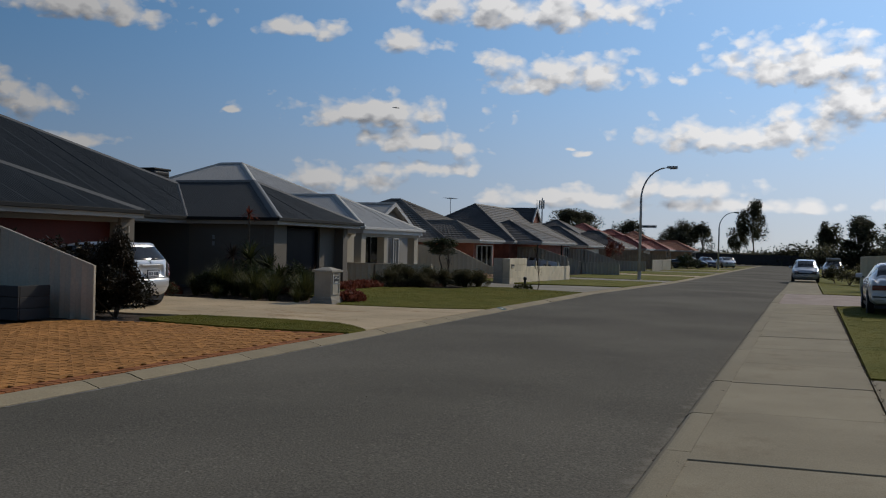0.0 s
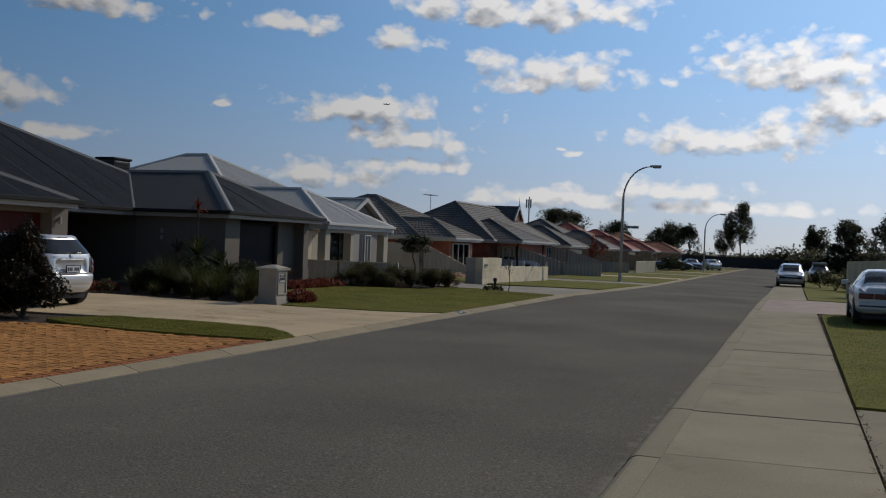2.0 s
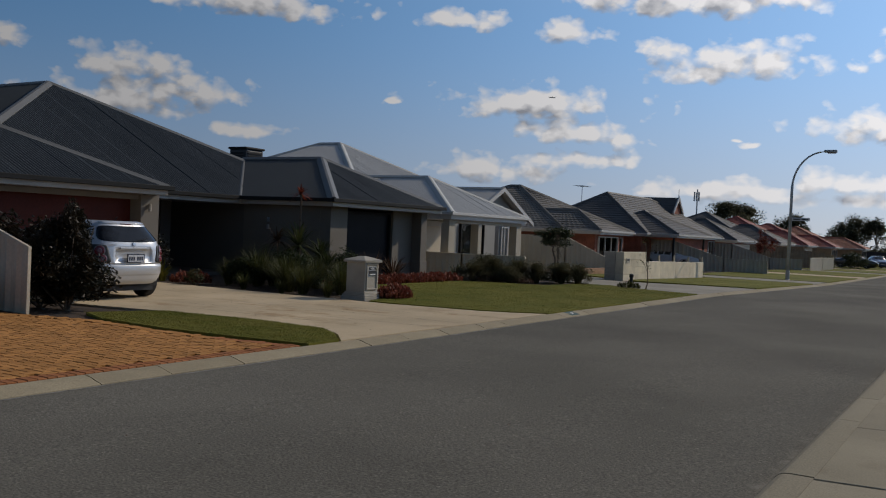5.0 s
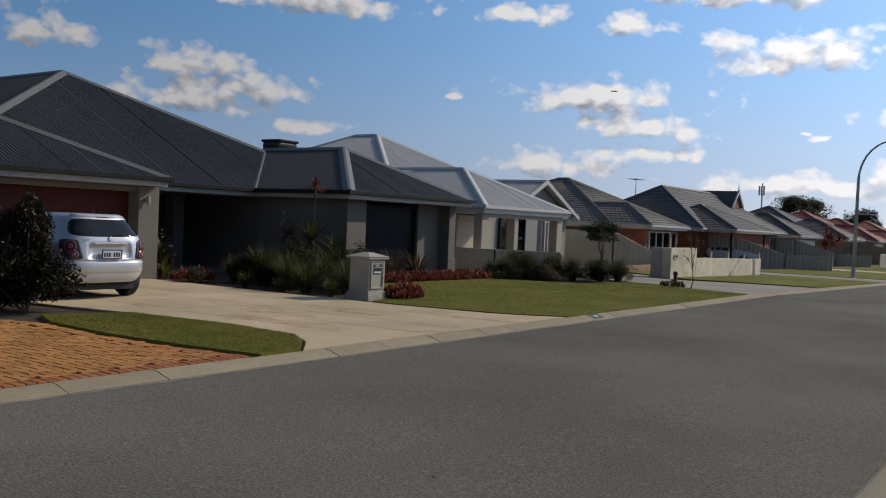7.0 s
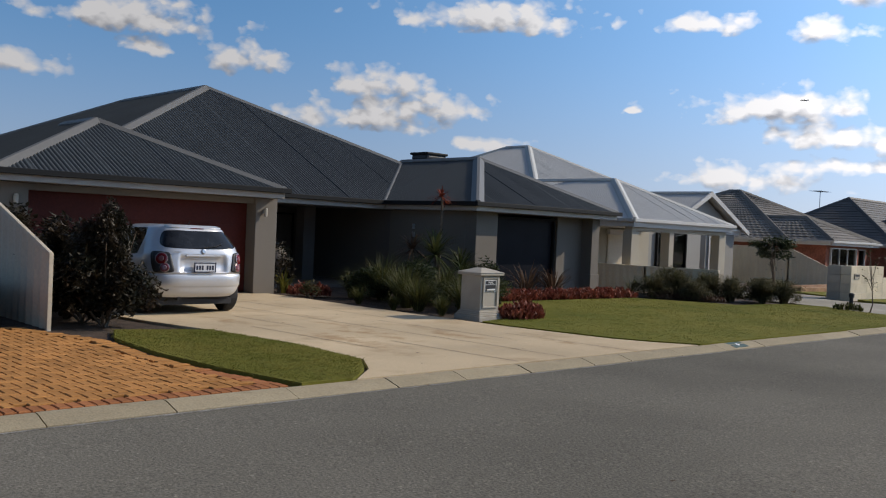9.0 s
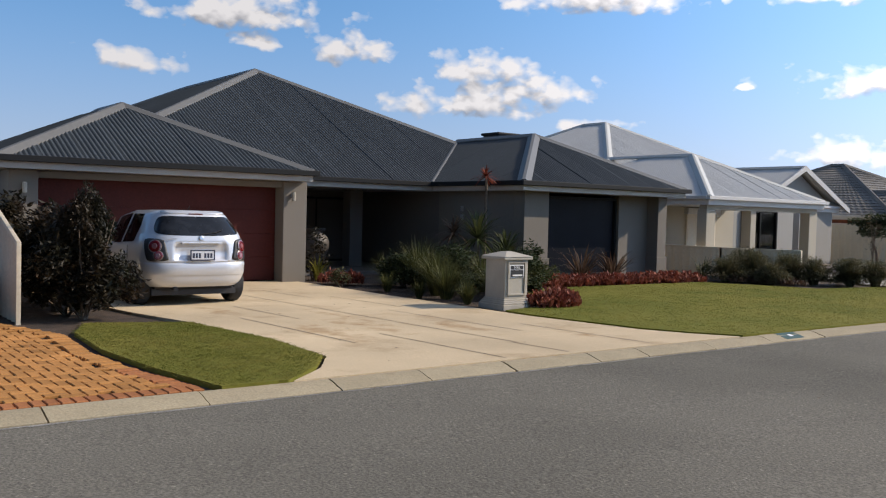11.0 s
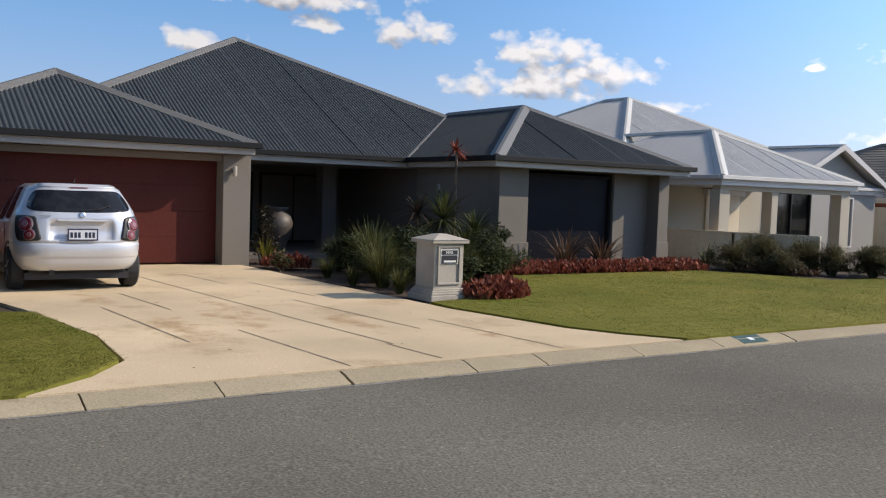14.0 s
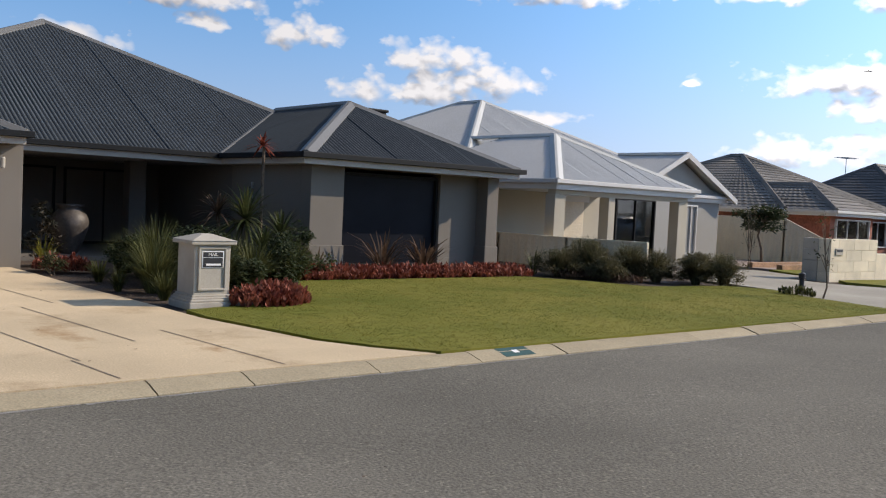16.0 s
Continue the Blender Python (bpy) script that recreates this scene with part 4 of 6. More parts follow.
# ---- the grey house ----
def grey_house():
    h = thing("house", (-18, 22, 0.1), "single-storey taupe rendered house with a charcoal corrugated steel hip roof", "house")
    S, Z = 0.485, 2.465
    CAP = (h, M["iron_cap"])
    rf = M["iron"]
    for k, (x0, x1, y0, y1, along) in enumerate(((-38.6, -18.2, 15.9, 31.2, "x"), (-26.0, -16.0, 14.5, 20.72, "x"), (-24.0, -14.55, 25.45, 31.35, "x"))):
        zz = Z + 0.015 if k == 1 else Z
        planes, hips = hip_planes(x0, x1, y0, y1, zz, 0.45 if k == 1 else S, along)
        if k == 0:
            # the main roof is steeper to the street than to its sides
            c = [Vector((x0, y0, Z)), Vector((x1, y0, Z)), Vector((x1, y1, Z)), Vector((x0, y1, Z))]
            a, b = Vector((-31.0, 23.5, 5.96)), Vector((-25.05, 23.5, 5.96))
            planes, hips = [[c[0], c[1], b, a], [c[1], c[2], b], [c[2], c[3], a, b], [c[3], c[0], a]], [(c[0], a), (c[1], b), (c[2], b), (c[3], a), (a, b)]
        for p in planes:
            corrugated("roof_plane", p, rf, h)
        for i, (a, b) in enumerate(hips):
            if k == 1 and i in (0, 3) or k == 2 and i in (0, 3):
                continue
            if k:
                # ridges of the wings end where they meet the main roof
                if i == 4:
                    a = Vector((-18.2 - (b.z - Z) / 0.517, b.y, b.z))
            capping(CAP, a, b, 0.17, 0.045)
    # valley flashings
    capping(CAP, (-18.2, 25.45, Z + 0.01), (-20.97, 28.4, Z + 0.01 + 2.95 * S), 0.09, 0.02)
    eaves(h, -25, -16.0, 14.5, 20.72, Z + 0.015, M["charcoal"], M["beige"], "fns", deep=0.12)
    eaves(h, -38.6, -18.2, 15.9, 31.2, Z, M["charcoal"], M["beige"], "f", deep=0.13)
    eaves(h, -18.2, -14.55, 25.45, 31.35, Z, M["charcoal"], M["beige"], "fsn", deep=0.12)
    top = Z - 0.215
    # garage: two piers, a lintel and a panelled door in a deep reveal
    def wall(name, x0, x1, y0, y1, z0=0.0, z1=None, m="render", label=""):
        return part(name, box(B(), x0, x1, y0, y1, z0, z1 if z1 else top, 0.012), M[m], h, label)
    wall("pier", -16.95, -16.4, 14.78, 15.28), wall("pier", -16.95, -16.4, 20.22, 20.78)
    wall("lintel", -16.93, -16.5, 15.28, 20.22, 2.12)
    wall("wall", -24, -16.95, 14.8, 15.05), wall("wall", -24, -16.96, 20.36, 20.6)
    gd = part("garage_door", box(B(), -16.9, -16.80, 15.28, 20.22, 0.1, 2.12), M["door_red"], h, "dark cedar-red panelled garage door")
    for i in range(4):
        part("panel", box(B(), -16.80, -16.775, 15.30, 20.20, 0.115 + i * 0.503, 0.115 + i * 0.503 + 0.499, 0.004), M["door_red"], gd)
    for y in (15.03, 20.42):
        sc = part("wall_light", spun(B(), [(0.03, 0), (0.042, 0.02), (0.042, 0.18), (0.03, 0.2)], (-16.31, y, 1.83), 14), M["mail"], h, "small grey cylinder wall light")
        part("bracket", box(B(), -16.40, -16.34, y - 0.03, y + 0.03, 1.92, 2.0, 0.006), M["galv"], sc)
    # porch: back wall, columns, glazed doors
    # these porch surfaces carry their shade in the darker render colour
    wall("wall", -22.9, -22.6, 20.7, 25.9, m="render_shaded")
    part("porch_floor", box(B(), -22.6, -18.3, 20.72, 25.8, -0.02, 0.13), M["render_shaded"], h)
    wall("column", -20.6, -20.2, 24.15, 24.55, m="render_shaded")
    # porch glazing as opaque panes with the darkness in their colour
    for a, b in ((21.05, 23.2), (23.4, 25.4)):
        window_front(h, -22.58, a, b, 0.14, 2.05, M["charcoal"], M["dark_pane"], 1, M["room_shade"])
    # front wing
    wall("wall", -18.4, -15.35, 25.85, 26.1, m="render")
    # wing wall inside the porch, its shade painted in too
    wall("wall", -22.6, -18.4, 25.86, 26.1, m="render_shaded")
    wall("pier", -15.35, -14.95, 25.85, 26.65), wall("pier_base", -15.36, -14.92, 25.82, 26.68, 0, 0.62)
    wall("pier", -15.35, -14.95, 30.7, 31.05), wall("pier_base", -15.36, -14.92, 30.67, 31.08, 0, 0.62)
    wall("wall", -15.6, -15.32, 29.55, 30.7)
    wall("wall", -15.6, -15.36, 26.65, 29.55, 0, 0.14)
    # wing window: its pane is painted near-black, not see-through
    window_front(h, -15.42, 26.66, 29.55, 0.14, 2.17, M["charcoal"], M["dark_pane"], 0, M["room_shade"])
    wall("wall", -24, -15.36, 30.8, 31.04)
    wall("wall", -37.8, -24.0, 16.9, 17.1), wall("wall", -37.8, -24.0, 30.0, 30.2), wall("wall", -37.9, -37.6, 16.9, 30.2)
    # small vents beside the front door
    for z in (1.5, 1.72):
        part("vent", box(B(), -17.4, -17.32, 25.81, 25.85, z, z + 0.14, 0.005), M["galv"], h)
    part("downpipe", tube(B(), [(-18.27, 21.1, 2.3), (-18.3, 21.1, 0.1)], 0.045, 8), M["beige"], h)
    return h


grey_house()


# ---- the pale house ----
def pale_house():
    h = thing("house", (-20, 41, 0.06), "single-storey pale rendered house with light steel roof and porch", "house")
    S, Z = 0.488, 2.38
    CAP = (h, M["zinc_cap"])
    sets = [((-35.0, -19.6, 33.85, 47.9, "x"), (0, 1, 2, 3, 4)), ((-24.0, -15.68, 33.85, 40.1, "x"), (1, 2, 4))]
    for (x0, x1, y0, y1, al), keep in sets:
        planes, hips = hip_planes(x0, x1, y0, y1, Z, S, al)
        for p in planes:
            corrugated("roof_plane", p, M["zinc"], h)
        for i in keep:
            a, b = hips[i]
            if i == 4 and x1 > -16:
                a = Vector((-19.6 - (b.z - Z) / S, b.y, b.z))
            capping(CAP, a, b, 0.17, 0.045)
    # street gable
    gy, gx, gw = 44.85, -19.4, 3.1
    gz = Z + S * gw
    for sgn in (-1, 1):
        corrugated("roof_plane", [(gx, gy + sgn * (gw + 0.25), Z - S * 0.25), (-25, gy + sgn * (gw + 0.25), Z - S * 0.25), (-25, gy, gz), (gx, gy, gz)], M["zinc"], h)
        bm = B()
        profile(bm, [(gy + sgn * (gw + 0.3), Z - S * 0.3 - 0.14), (gy + sgn * (gw + 0.3), Z - S * 0.3 + 0.06), (gy, gz + 0.06), (gy, gz - 0.16)], "x", gx - 0.02, gx + 0.06)
        part("barge_board", bm, M["white"], h, "white barge board")
    capping(CAP, (gx, gy, gz + 0.02), (-24.5, gy, gz + 0.02), 0.15, 0.04)
    bm = B()
    profile(bm, [(gy - 2.75, -0.2), (gy + 2.75, -0.2), (gy + 2.75, Z - 0.08), (gy, gz - 0.16), (gy - 2.75, Z - 0.08)], "x", -20.0, -19.75)
    part("gable_wall", bm, M["render_white"], h)
    part("gable_shelf", box(B(), -19.75, -19.0, gy - 2.9, gy - 1.6, 2.62, 2.72), M["steel_grey"], h)
    part("wall", box(B(), -30, -20.0, gy + 2.5, gy + 2.74, -0.2, Z - 0.1), M["render_white"], h)
    eaves(h, -19.6, -15.68, 33.85, 40.1, Z, M["white"], M["white"], "fsn", deep=0.16)
    eaves(h, -35, -19.6, 33.85, 47.9, Z, M["white"], M["white"], "fs", deep=0.16)
    top = Z - 0.26
    part("beam", box(B(), -16.14, -15.86, 34.0, 39.95, top - 0.14, top, 0.01), M["render_cream"], h)
    for y0, y1 in ((33.98, 34.40), (36.2, 36.48), (39.5, 39.95)):
        part("porch_post", box(B(), -16.2, -15.85, y0, y1, -0.02, top - 0.14, 0.015), M["render_cream"], h, "cream rendered porch post")
    part("porch_floor", box(B(), -19.7, -15.8, 33.95, 40.0, -0.1, 0.12), M["drive_grey"], h)
    part("wall", box(B(), -19.75, -19.5, 33.95, 40.4, -0.1, top), M["render_cream"], h)
    part("wall", box(B(), -19.74, -19.52, 40.4, 44.35, -0.1, top), M["render_white"], h)
    part("wall", box(B(), -21.0, -20.7, 33.95, 44, -0.1, top), M["render_white"], h)
    part("wall", box(B(), -34, -19.75, 34.0, 34.2, -0.1, top), M["render_cream"], h)
    sh = part("roller_shutter", box(B(), -19.5, -19.44, 37.6, 39.25, 0.35, 1.86, 0.01), M["steel_pale"], h, "closed pale roller shutter over a window")
    part("shutter_box", box(B(), -19.5, -19.3, 37.5, 39.35, 1.86, 2.08, 0.02), M["white"], sh)
    for i in range(14):
        part("shutter_slat", box(B(), -19.44, -19.43, 37.66, 39.19, 0.4 + i * 0.103, 0.495 + i * 0.103, 0.004), M["steel_pale"], sh)
    window_front(h, -19.42, 40.9, 43.1, 0.08, 2.08, M["charcoal"], M["win_glass"], 1, M["window_back"])
    # matt black slab painted as the darkness of an open doorway
    part("doorway_dark", box(B(), -19.74, -19.66, 44.4, 45.0, -0.05, 2.05), M["black"], h)
    window_front(h, -19.70, 45.35, 46.1, 0.1, 2.0, M["white"], M["win_glass"], 1, M["curtain"])
    # evaporative cooler on the roof
    cool = part("roof_cooler", box(B(), -30.05, -28.95, 36.7, 37.9, 4.0, 5.16, 0.12), M["black"], h, "black roof-mounted evaporative cooler")
    for i in range(6):
        part("louvre", box(B(), -28.95, -28.92, 36.85, 37.75, 4.25 + i * 0.13, 4.32 + i * 0.13), M["charcoal"], cool)
        part("louvre", box(B(), -29.9, -29.1, 36.67, 36.7, 4.25 + i * 0.13, 4.32 + i * 0.13), M["charcoal"], cool)
    part("cooler_lid", box(B(), -30.1, -28.9, 36.65, 37.95, 5.12, 5.24, 0.05), M["charcoal"], cool)
    part("vent_pipe", tube(B(), [(-31.5, 37.5, 3.6), (-31.5, 37.5, 4.5)], 0.06, 8), M["galv"], h)
    part("pipe_cowl", spun(B(), [(0.10, 0), (0.13, 0.05), (0.10, 0.14), (0.02, 0.18)], (-31.5, 37.5, 4.45), 12), M["galv"], h)


pale_house()


# ---- tiled houses down the street ----
def tiled_house(y0, y1, xf, roof, wall_m, label, z=2.35, s=0.48, wing=None, door=None, gable=False, fine=False, fas="white", depth=13.0, carport=False, flip=False, wing_s=None):
    """A hipped house: main roof on y0..y1 with its front eave at xf, and a hipped wing towards the street."""
    g = G((y0 + y1) / 2)
    Z = z + g
    h = thing("house", (xf - 3, (y0 + y1) / 2, g + 0.06), label, "house", "tiled houses along the street")
    CAP = (h, roof)
    mains = [(xf - depth, xf, y0, y1)] + ([wing] if wing else [])
    for k, (xa, xb, ya, yb) in enumerate(mains):
        al = "x" if (xb - xa) > (yb - ya) else "y"
        sl = (wing_s or s) if k else s
        planes, hips = hip_planes(xa, xb, ya, yb, Z, sl, al)
        for p in planes:
            tiled("roof_plane", p, roof, h, wave=0.17 if fine else 0.0)
        for i, (a, b) in enumerate(hips):
            if k and al == "x" and i in (0, 3):
                continue
            if k and i == 4 and al == "x":
                a = Vector((max(a.x, xf - (b.z - Z) / s), b.y, b.z))
            capping(CAP, a + Vector((0, 0, 0.05)), b + Vector((0, 0, 0.05)), 0.13, 0.06)
        eaves(h, xa + 0.5, xb, ya, yb, Z, M[fas], M[fas], "fsn", deep=0.12)
        t = Z - 0.22
        if k and carport:
            for cx, cy in ((xb - 0.5, ya + 0.5), (xb - 0.5, yb - 0.6), (xb - 3.5, ya + 0.5), (xb - 3.5, yb - 0.6)):
                part("carport_post", box(B(), cx, cx + 0.12, cy, cy + 0.12, g - 0.05, t), M["charcoal"], h)
            continue
        part("wall", box(B(), xa + 0.45, xb - 0.5, ya + 0.5, yb - 0.5, g - 0.1, t), wall_m, h)
        x = xb - 0.49
        if k == 0:
            if not wing or wing[2] > ya + 2.5:
                window_front(h, x + 0.05, ya + 0.9, min(ya + 2.6, (wing[2] - 0.3) if wing else 99), g + 0.75, t - 0.12, M["white"], M["win_glass"], 1, M["curtain"])
            if not wing or wing[3] < yb - 2.5:
                window_front(h, x + 0.05, yb - 2.7, yb - 0.9, g + 0.75, t - 0.12, M["white"], M["win_glass"], 1, M["curtain"])
        elif door == "garage":
            gd = part("garage_door", box(B(), x, x + 0.05, ya + 0.8, yb - 0.8, g + 0.02, t - 0.1), M["door_cream"], h, "cream panelled garage door")
            for i in range(4):
                part("panel", box(B(), x + 0.05, x + 0.07, ya + 0.83, yb - 0.83, g + 0.04 + i * 0.5, g + 0.5 + i * 0.5, 0.01), M["door_cream"], gd)
        else:
            window_front(h, x + 0.06, ya + 0.9, yb - 0.9, g + 0.35, t - 0.1, M["white"], M["win_glass"], 2, M["curtain"])
    if gable:
        gy, gx, gw, z0, gz = gable
        for sgn in (-1, 1):
            tiled("roof_plane", [(gx, gy + sgn * gw, z0), (gx - 3, gy + sgn * gw, z0), (gx - 3, gy, gz), (gx, gy, gz)], roof, h)
            bm = B()
            profile(bm, [(gy + sgn * gw, z0 - 0.14), (gy + sgn * gw, z0 + 0.12), (gy, gz + 0.12), (gy, gz - 0.2)], "x", gx - 0.02, gx + 0.08)
            part("barge_board", bm, M["white"], h, "white barge board")
        bm = B()
        profile(bm, [(gy - gw + 0.1, z0), (gy + gw - 0.1, z0), (gy, gz - 0.12)], "x", gx - 0.3, gx - 0.1)
        part("gable_wall", bm, M["brick_red"], h)
        part("finial", tube(B(), [(gx, gy, gz), (gx, gy, gz + 0.7)], [0.04, 0.015], 6), M["white"], h)
    if flip:
        h.rotation_euler = (0, 0, math.pi)
    return h


tiled_house(51.3, 62.6, -19.0, M["tile_grey"], M["brick_red"], "red brick house with a brown-grey tiled hip roof", z=2.35, s=0.47, wing=(-25, -16.83, 51.35, 56.1), fine=True, depth=12.0)
tiled_house(63.6, 83.0, -18.5, M["tile_dark"], M["brick_red"], "brick house with a charcoal tiled roof and a carport", z=2.45, s=0.6, wing=(-24, -16.6, 64.4, 72.6), gable=(79.3, -21.3, 1.4, 3.9, 5.25), depth=9.6, carport=True, wing_s=.43)
tiled_house(83.5, 97, -20.5, M["tile_dark"], M["brick_red"], "brick house with a charcoal tiled hip roof", wing=(-26, -17.6, 84, 91.5), door="garage")
tiled_house(99.5, 113, -20.0, M["tile_dark"], M["brick_tan"], "cream brick house with a charcoal tiled hip roof", wing=(-26, -17.2, 100, 107.5), door="garage")
tiled_house(115.5, 129, -20.5, M["tile_red"], M["brick_tan"], "cream brick house with a dark red tiled roof", wing=(-26, -17.4, 116, 122.5), door="garage", s=0.5)
tiled_house(131.5, 144, -20.0, M["tile_red"], M["brick_tan"], "tan brick house with a dark red tiled roof", wing=(-26, -16.8, 132, 138), s=0.46)
tiled_house(146, 160, -19.0, M["tile_terra"], M["brick_tan"], "tan brick house with a terracotta tiled roof", wing=(-26, -15.0, 147, 153.5), s=0.46)
tiled_house(164, 176, -24.0, M["tile_dark"], M["brick_tan"], "distant house with a grey tiled roof", s=0.4)
# unseen near-side row behind the path, added to darken reflections and sky fill
for y0, y1, rm, wm in ((-26, -12, "tile_dark", "brick_tan"), (-9, 6, "tile_grey", "brick_red"), (9, 24, "tile_terra", "brick_tan"), (27, 42, "tile_dark", "brick_red")):
    tiled_house(y0, y1, 19.0, M[rm], M[wm], "unseen single-storey brick house added on the near side to block sky light", flip=True)


# ---- vehicles ----
HATCH = [(0.50, .855, .60, .22, 1.03, 1.485), (.62, .862, .605, .2, 1.02, 1.505), (.9, .867, .61, .2, .99, 1.515), (1.6, .867, .61, .2, .95, 1.51), (2.3, .865, .59, .2, .93, 1.42), (2.75, .86, .57, .2, .93, 1.2),
         (3.05, .855, .60, .2, .93, 0.99), (3.5, .84, .60, .22, .87, .92), (3.85, .77, .52, .28, .74, .79), (4.02, .62, .42, .36, .6, .64)]
SEDAN = [(0.0, .70, .58, .40, .80, .84), (.05, .80, .68, .32, .92, .95), (.4, .85, .68, .27, .95, .985), (.75, .86, .66, .24, .95, 1.0), (1.0, .862, .60, .22, .95, 1.17), (1.4, .862, .56, .2, .94, 1.36), (1.9, .862, .57, .2, .93, 1.4),
         (2.5, .86, .57, .2, .92, 1.38), (2.9, .86, .56, .2, .92, 1.22), (3.3, .855, .62, .2, .92, .97), (3.9, .83, .62, .22, .86, .90), (4.35, .76, .54, .27, .72, .77), (4.5, .64, .46, .34, .58, .62)]


def car(name, stations, paint, label, rear, front, axles, detail=True, glass_from=None, group=""):
    """A car built along +x from its rear at 0: shell, glass, cabin, wheels, lamps and plates."""
    t = thing(name, (0, 0, 0), label, "car", group)
    st = np.array(stations)
    xs = np.unique(np.concatenate([np.linspace(st[0, 0], st[-1, 0], 44), st[:, 0]]))
    rows = np.stack([np.interp(xs, st[:, 0], st[:, k]) for k in range(1, 6)], 1)
    sm = rows.copy()
    for _ in range(2):
        sm[1:-1] = 0.25 * sm[:-2] + 0.5 * sm[1:-1] + 0.25 * sm[2:]
    rows = sm
    rings = []
    for x, (w, wt, zb, zl, zt) in zip(xs, rows):
        half = [(0, zb), (w * .8, zb), (w * .955, zb + .09), (w * .995, zb + .28), (w, (zb + zl) / 2 + .08), (w * .975, zl - .05), (w * .945, zl), (wt + (w * .945 - wt) * .5, (zl + zt) / 2 - .02), (wt + .01, zt - .075), (wt * .86, zt - .018), (wt * .45, zt - .003), (0, zt)]
        rings.append([(x, y, z) for y, z in half])
    n = len(rings[0])
    shell, side_l, side_r, back_gl, wind = [B() for _ in range(5)]

    def quad(bm, i, k, sg):
        pts = [rings[i][k], rings[i + 1][k], rings[i + 1][k + 1], rings[i][k + 1]]
        vs = [bm.verts.new((p[0], p[1] * sg, p[2])) for p in pts]
        try:
            bm.faces.new(vs)
        except ValueError:
            pass
    lo_r, hi_r, lo_f, hi_f, pill = rear[0], rear[1], front[0], front[1], front[2]
    for i in range(len(xs) - 1):
        xm = (xs[i] + xs[i + 1]) / 2
        for k in range(n - 1):
            for sg in (1, -1):
                bm = shell
                if 6 <= k <= 7 and (glass_from or hi_r - 0.06) < xm < lo_f + 0.25 and not any(abs(xm - p) < 0.05 for p in pill):
                    bm = side_l if sg > 0 else side_r
                elif k >= 8 and lo_r < xm < hi_r:
                    bm = back_gl
                elif k >= 9 and lo_f < xm < hi_f:
                    bm = wind
                quad(bm, i, k, sg)
    for i in (0, -1):
        r = rings[i]
        shell.faces.new([shell.verts.new((p[0], p[1], p[2])) for p in r] + [shell.verts.new((p[0], -p[1], p[2])) for p in r[-2:0:-1]])
    for bm, nm, m in ((shell, "body", paint), (side_l, "side_window", M["car_glass"]), (side_r, "side_window", M["car_glass"]), (back_gl, "rear_window", M["car_glass"]), (wind, "windscreen", M["car_glass"])):
        if not bm.faces:
            bm.free()
            continue
        bmesh.ops.remove_doubles(bm, verts=bm.verts, dist=0.0005)
        if nm == "body":
            body = part(nm, bm, m, t, smooth=True)
        else:
            part(nm, bm, m, t, "tinted glass", smooth=True)
    # cabin
    L = st[-1, 0]
    cab = part("cabin_floor", box(B(), 0.35, lo_f + 0.5, -0.72, 0.72, 0.3, 0.62), M["black"], t)
    for x in ((hi_r or .45) + 0.35, (hi_r or .45) + 1.35):
        for y in (-.36, .36):
            seat = part("seat", box(box(B(), x, x + .14, y - .24, y + .24, .55, 1.08, .04), x + .14, x + .55, y - .24, y + .24, .5, .68, .04), M["black"], t)
            part("headrest", box(B(), x + .01, x + .11, y - .13, y + .13, 1.1, 1.27, .03), M["black"], seat)
    for ax in axles:
        for sg in (1, -1):
            y = sg * (st[:, 1].max() - 0.09)
            wm = B()
            spun(wm, [(.2, -.1), (.285, -.1), (.31, -.075), (.313, 0), (.31, .075), (.285, .1), (.2, .1)], n=28)
            bmesh.ops.transform(wm, matrix=pose(ax, y, .313, 90), verts=wm.verts)
            wheel = part("wheel", wm, M["rubber"], t, "black tyre", smooth=False)
            rm = B()
            spun(rm, [(.03, -.07), (.2, -.085), (.21, -.06), (.21, .06), (.2, .085), (.03, .07)], n=20)
            bmesh.ops.transform(rm, matrix=pose(ax, y, .313, 90), verts=rm.verts)
            part("rim", rm, M["alloy"], wheel, "silver alloy rim")
            for k in range(5):
                a = 2 * math.pi * k / 5
                sp = tube(B(), [(ax + .03 * math.cos(a), y + sg * .088, .313 + .03 * math.sin(a)), (ax + .2 * math.cos(a), y + sg * .09, .313 + .2 * math.sin(a))], .018, 5)
                part("spoke", sp, M["alloy"], wheel)
            part("wheel_arch", tube(B(), [(ax + .36 * math.cos(a), sg * (st[:, 1].max() - .012), .313 + .36 * math.sin(a)) for a in np.linspace(-.1, 1.9 if glass_from and ax == axles[0] else math.pi + .1, 14)], .022, 6), M["black"], t)
    part("sill", box(box(B(), axles[0] + .36, axles[1] - .36, -.83, -.80, .17, .25), axles[0] + .36, axles[1] - .36, .80, .83, .17, .25), M["black"], t)
    part("underbody", box(B(), .3, L - .3, -.7, .7, .16, .26), M["black"], t)
    for sg in (1, -1):
        mr = part("mirror", box(B(), lo_f + .35, lo_f + .47, sg * .98 - .09, sg * .98 + .09, .93, 1.06, .03), paint, t)
        part("mirror_arm", box(B(), lo_f + .38, lo_f + .44, sg * .88 - .04, sg * .88 + .04, .93, .97), M["black"], mr)
    # plates: unreadable bars in place of the characters
    pl = part("number_plate", box(B(), -.022, -.006, -.186, .186, .74, .875, .004), M["plate"], t, "white number plate with dark bars")
    part("plate_frame", box(box(box(box(B(), -.026, -.004, -.2, .2, .875, .89), -.026, -.004, -.2, .2, .725, .74), -.026, -.004, -.2, -.186, .74, .875), -.026, -.004, .186, .2, .74, .875), M["plate_blue"], pl)
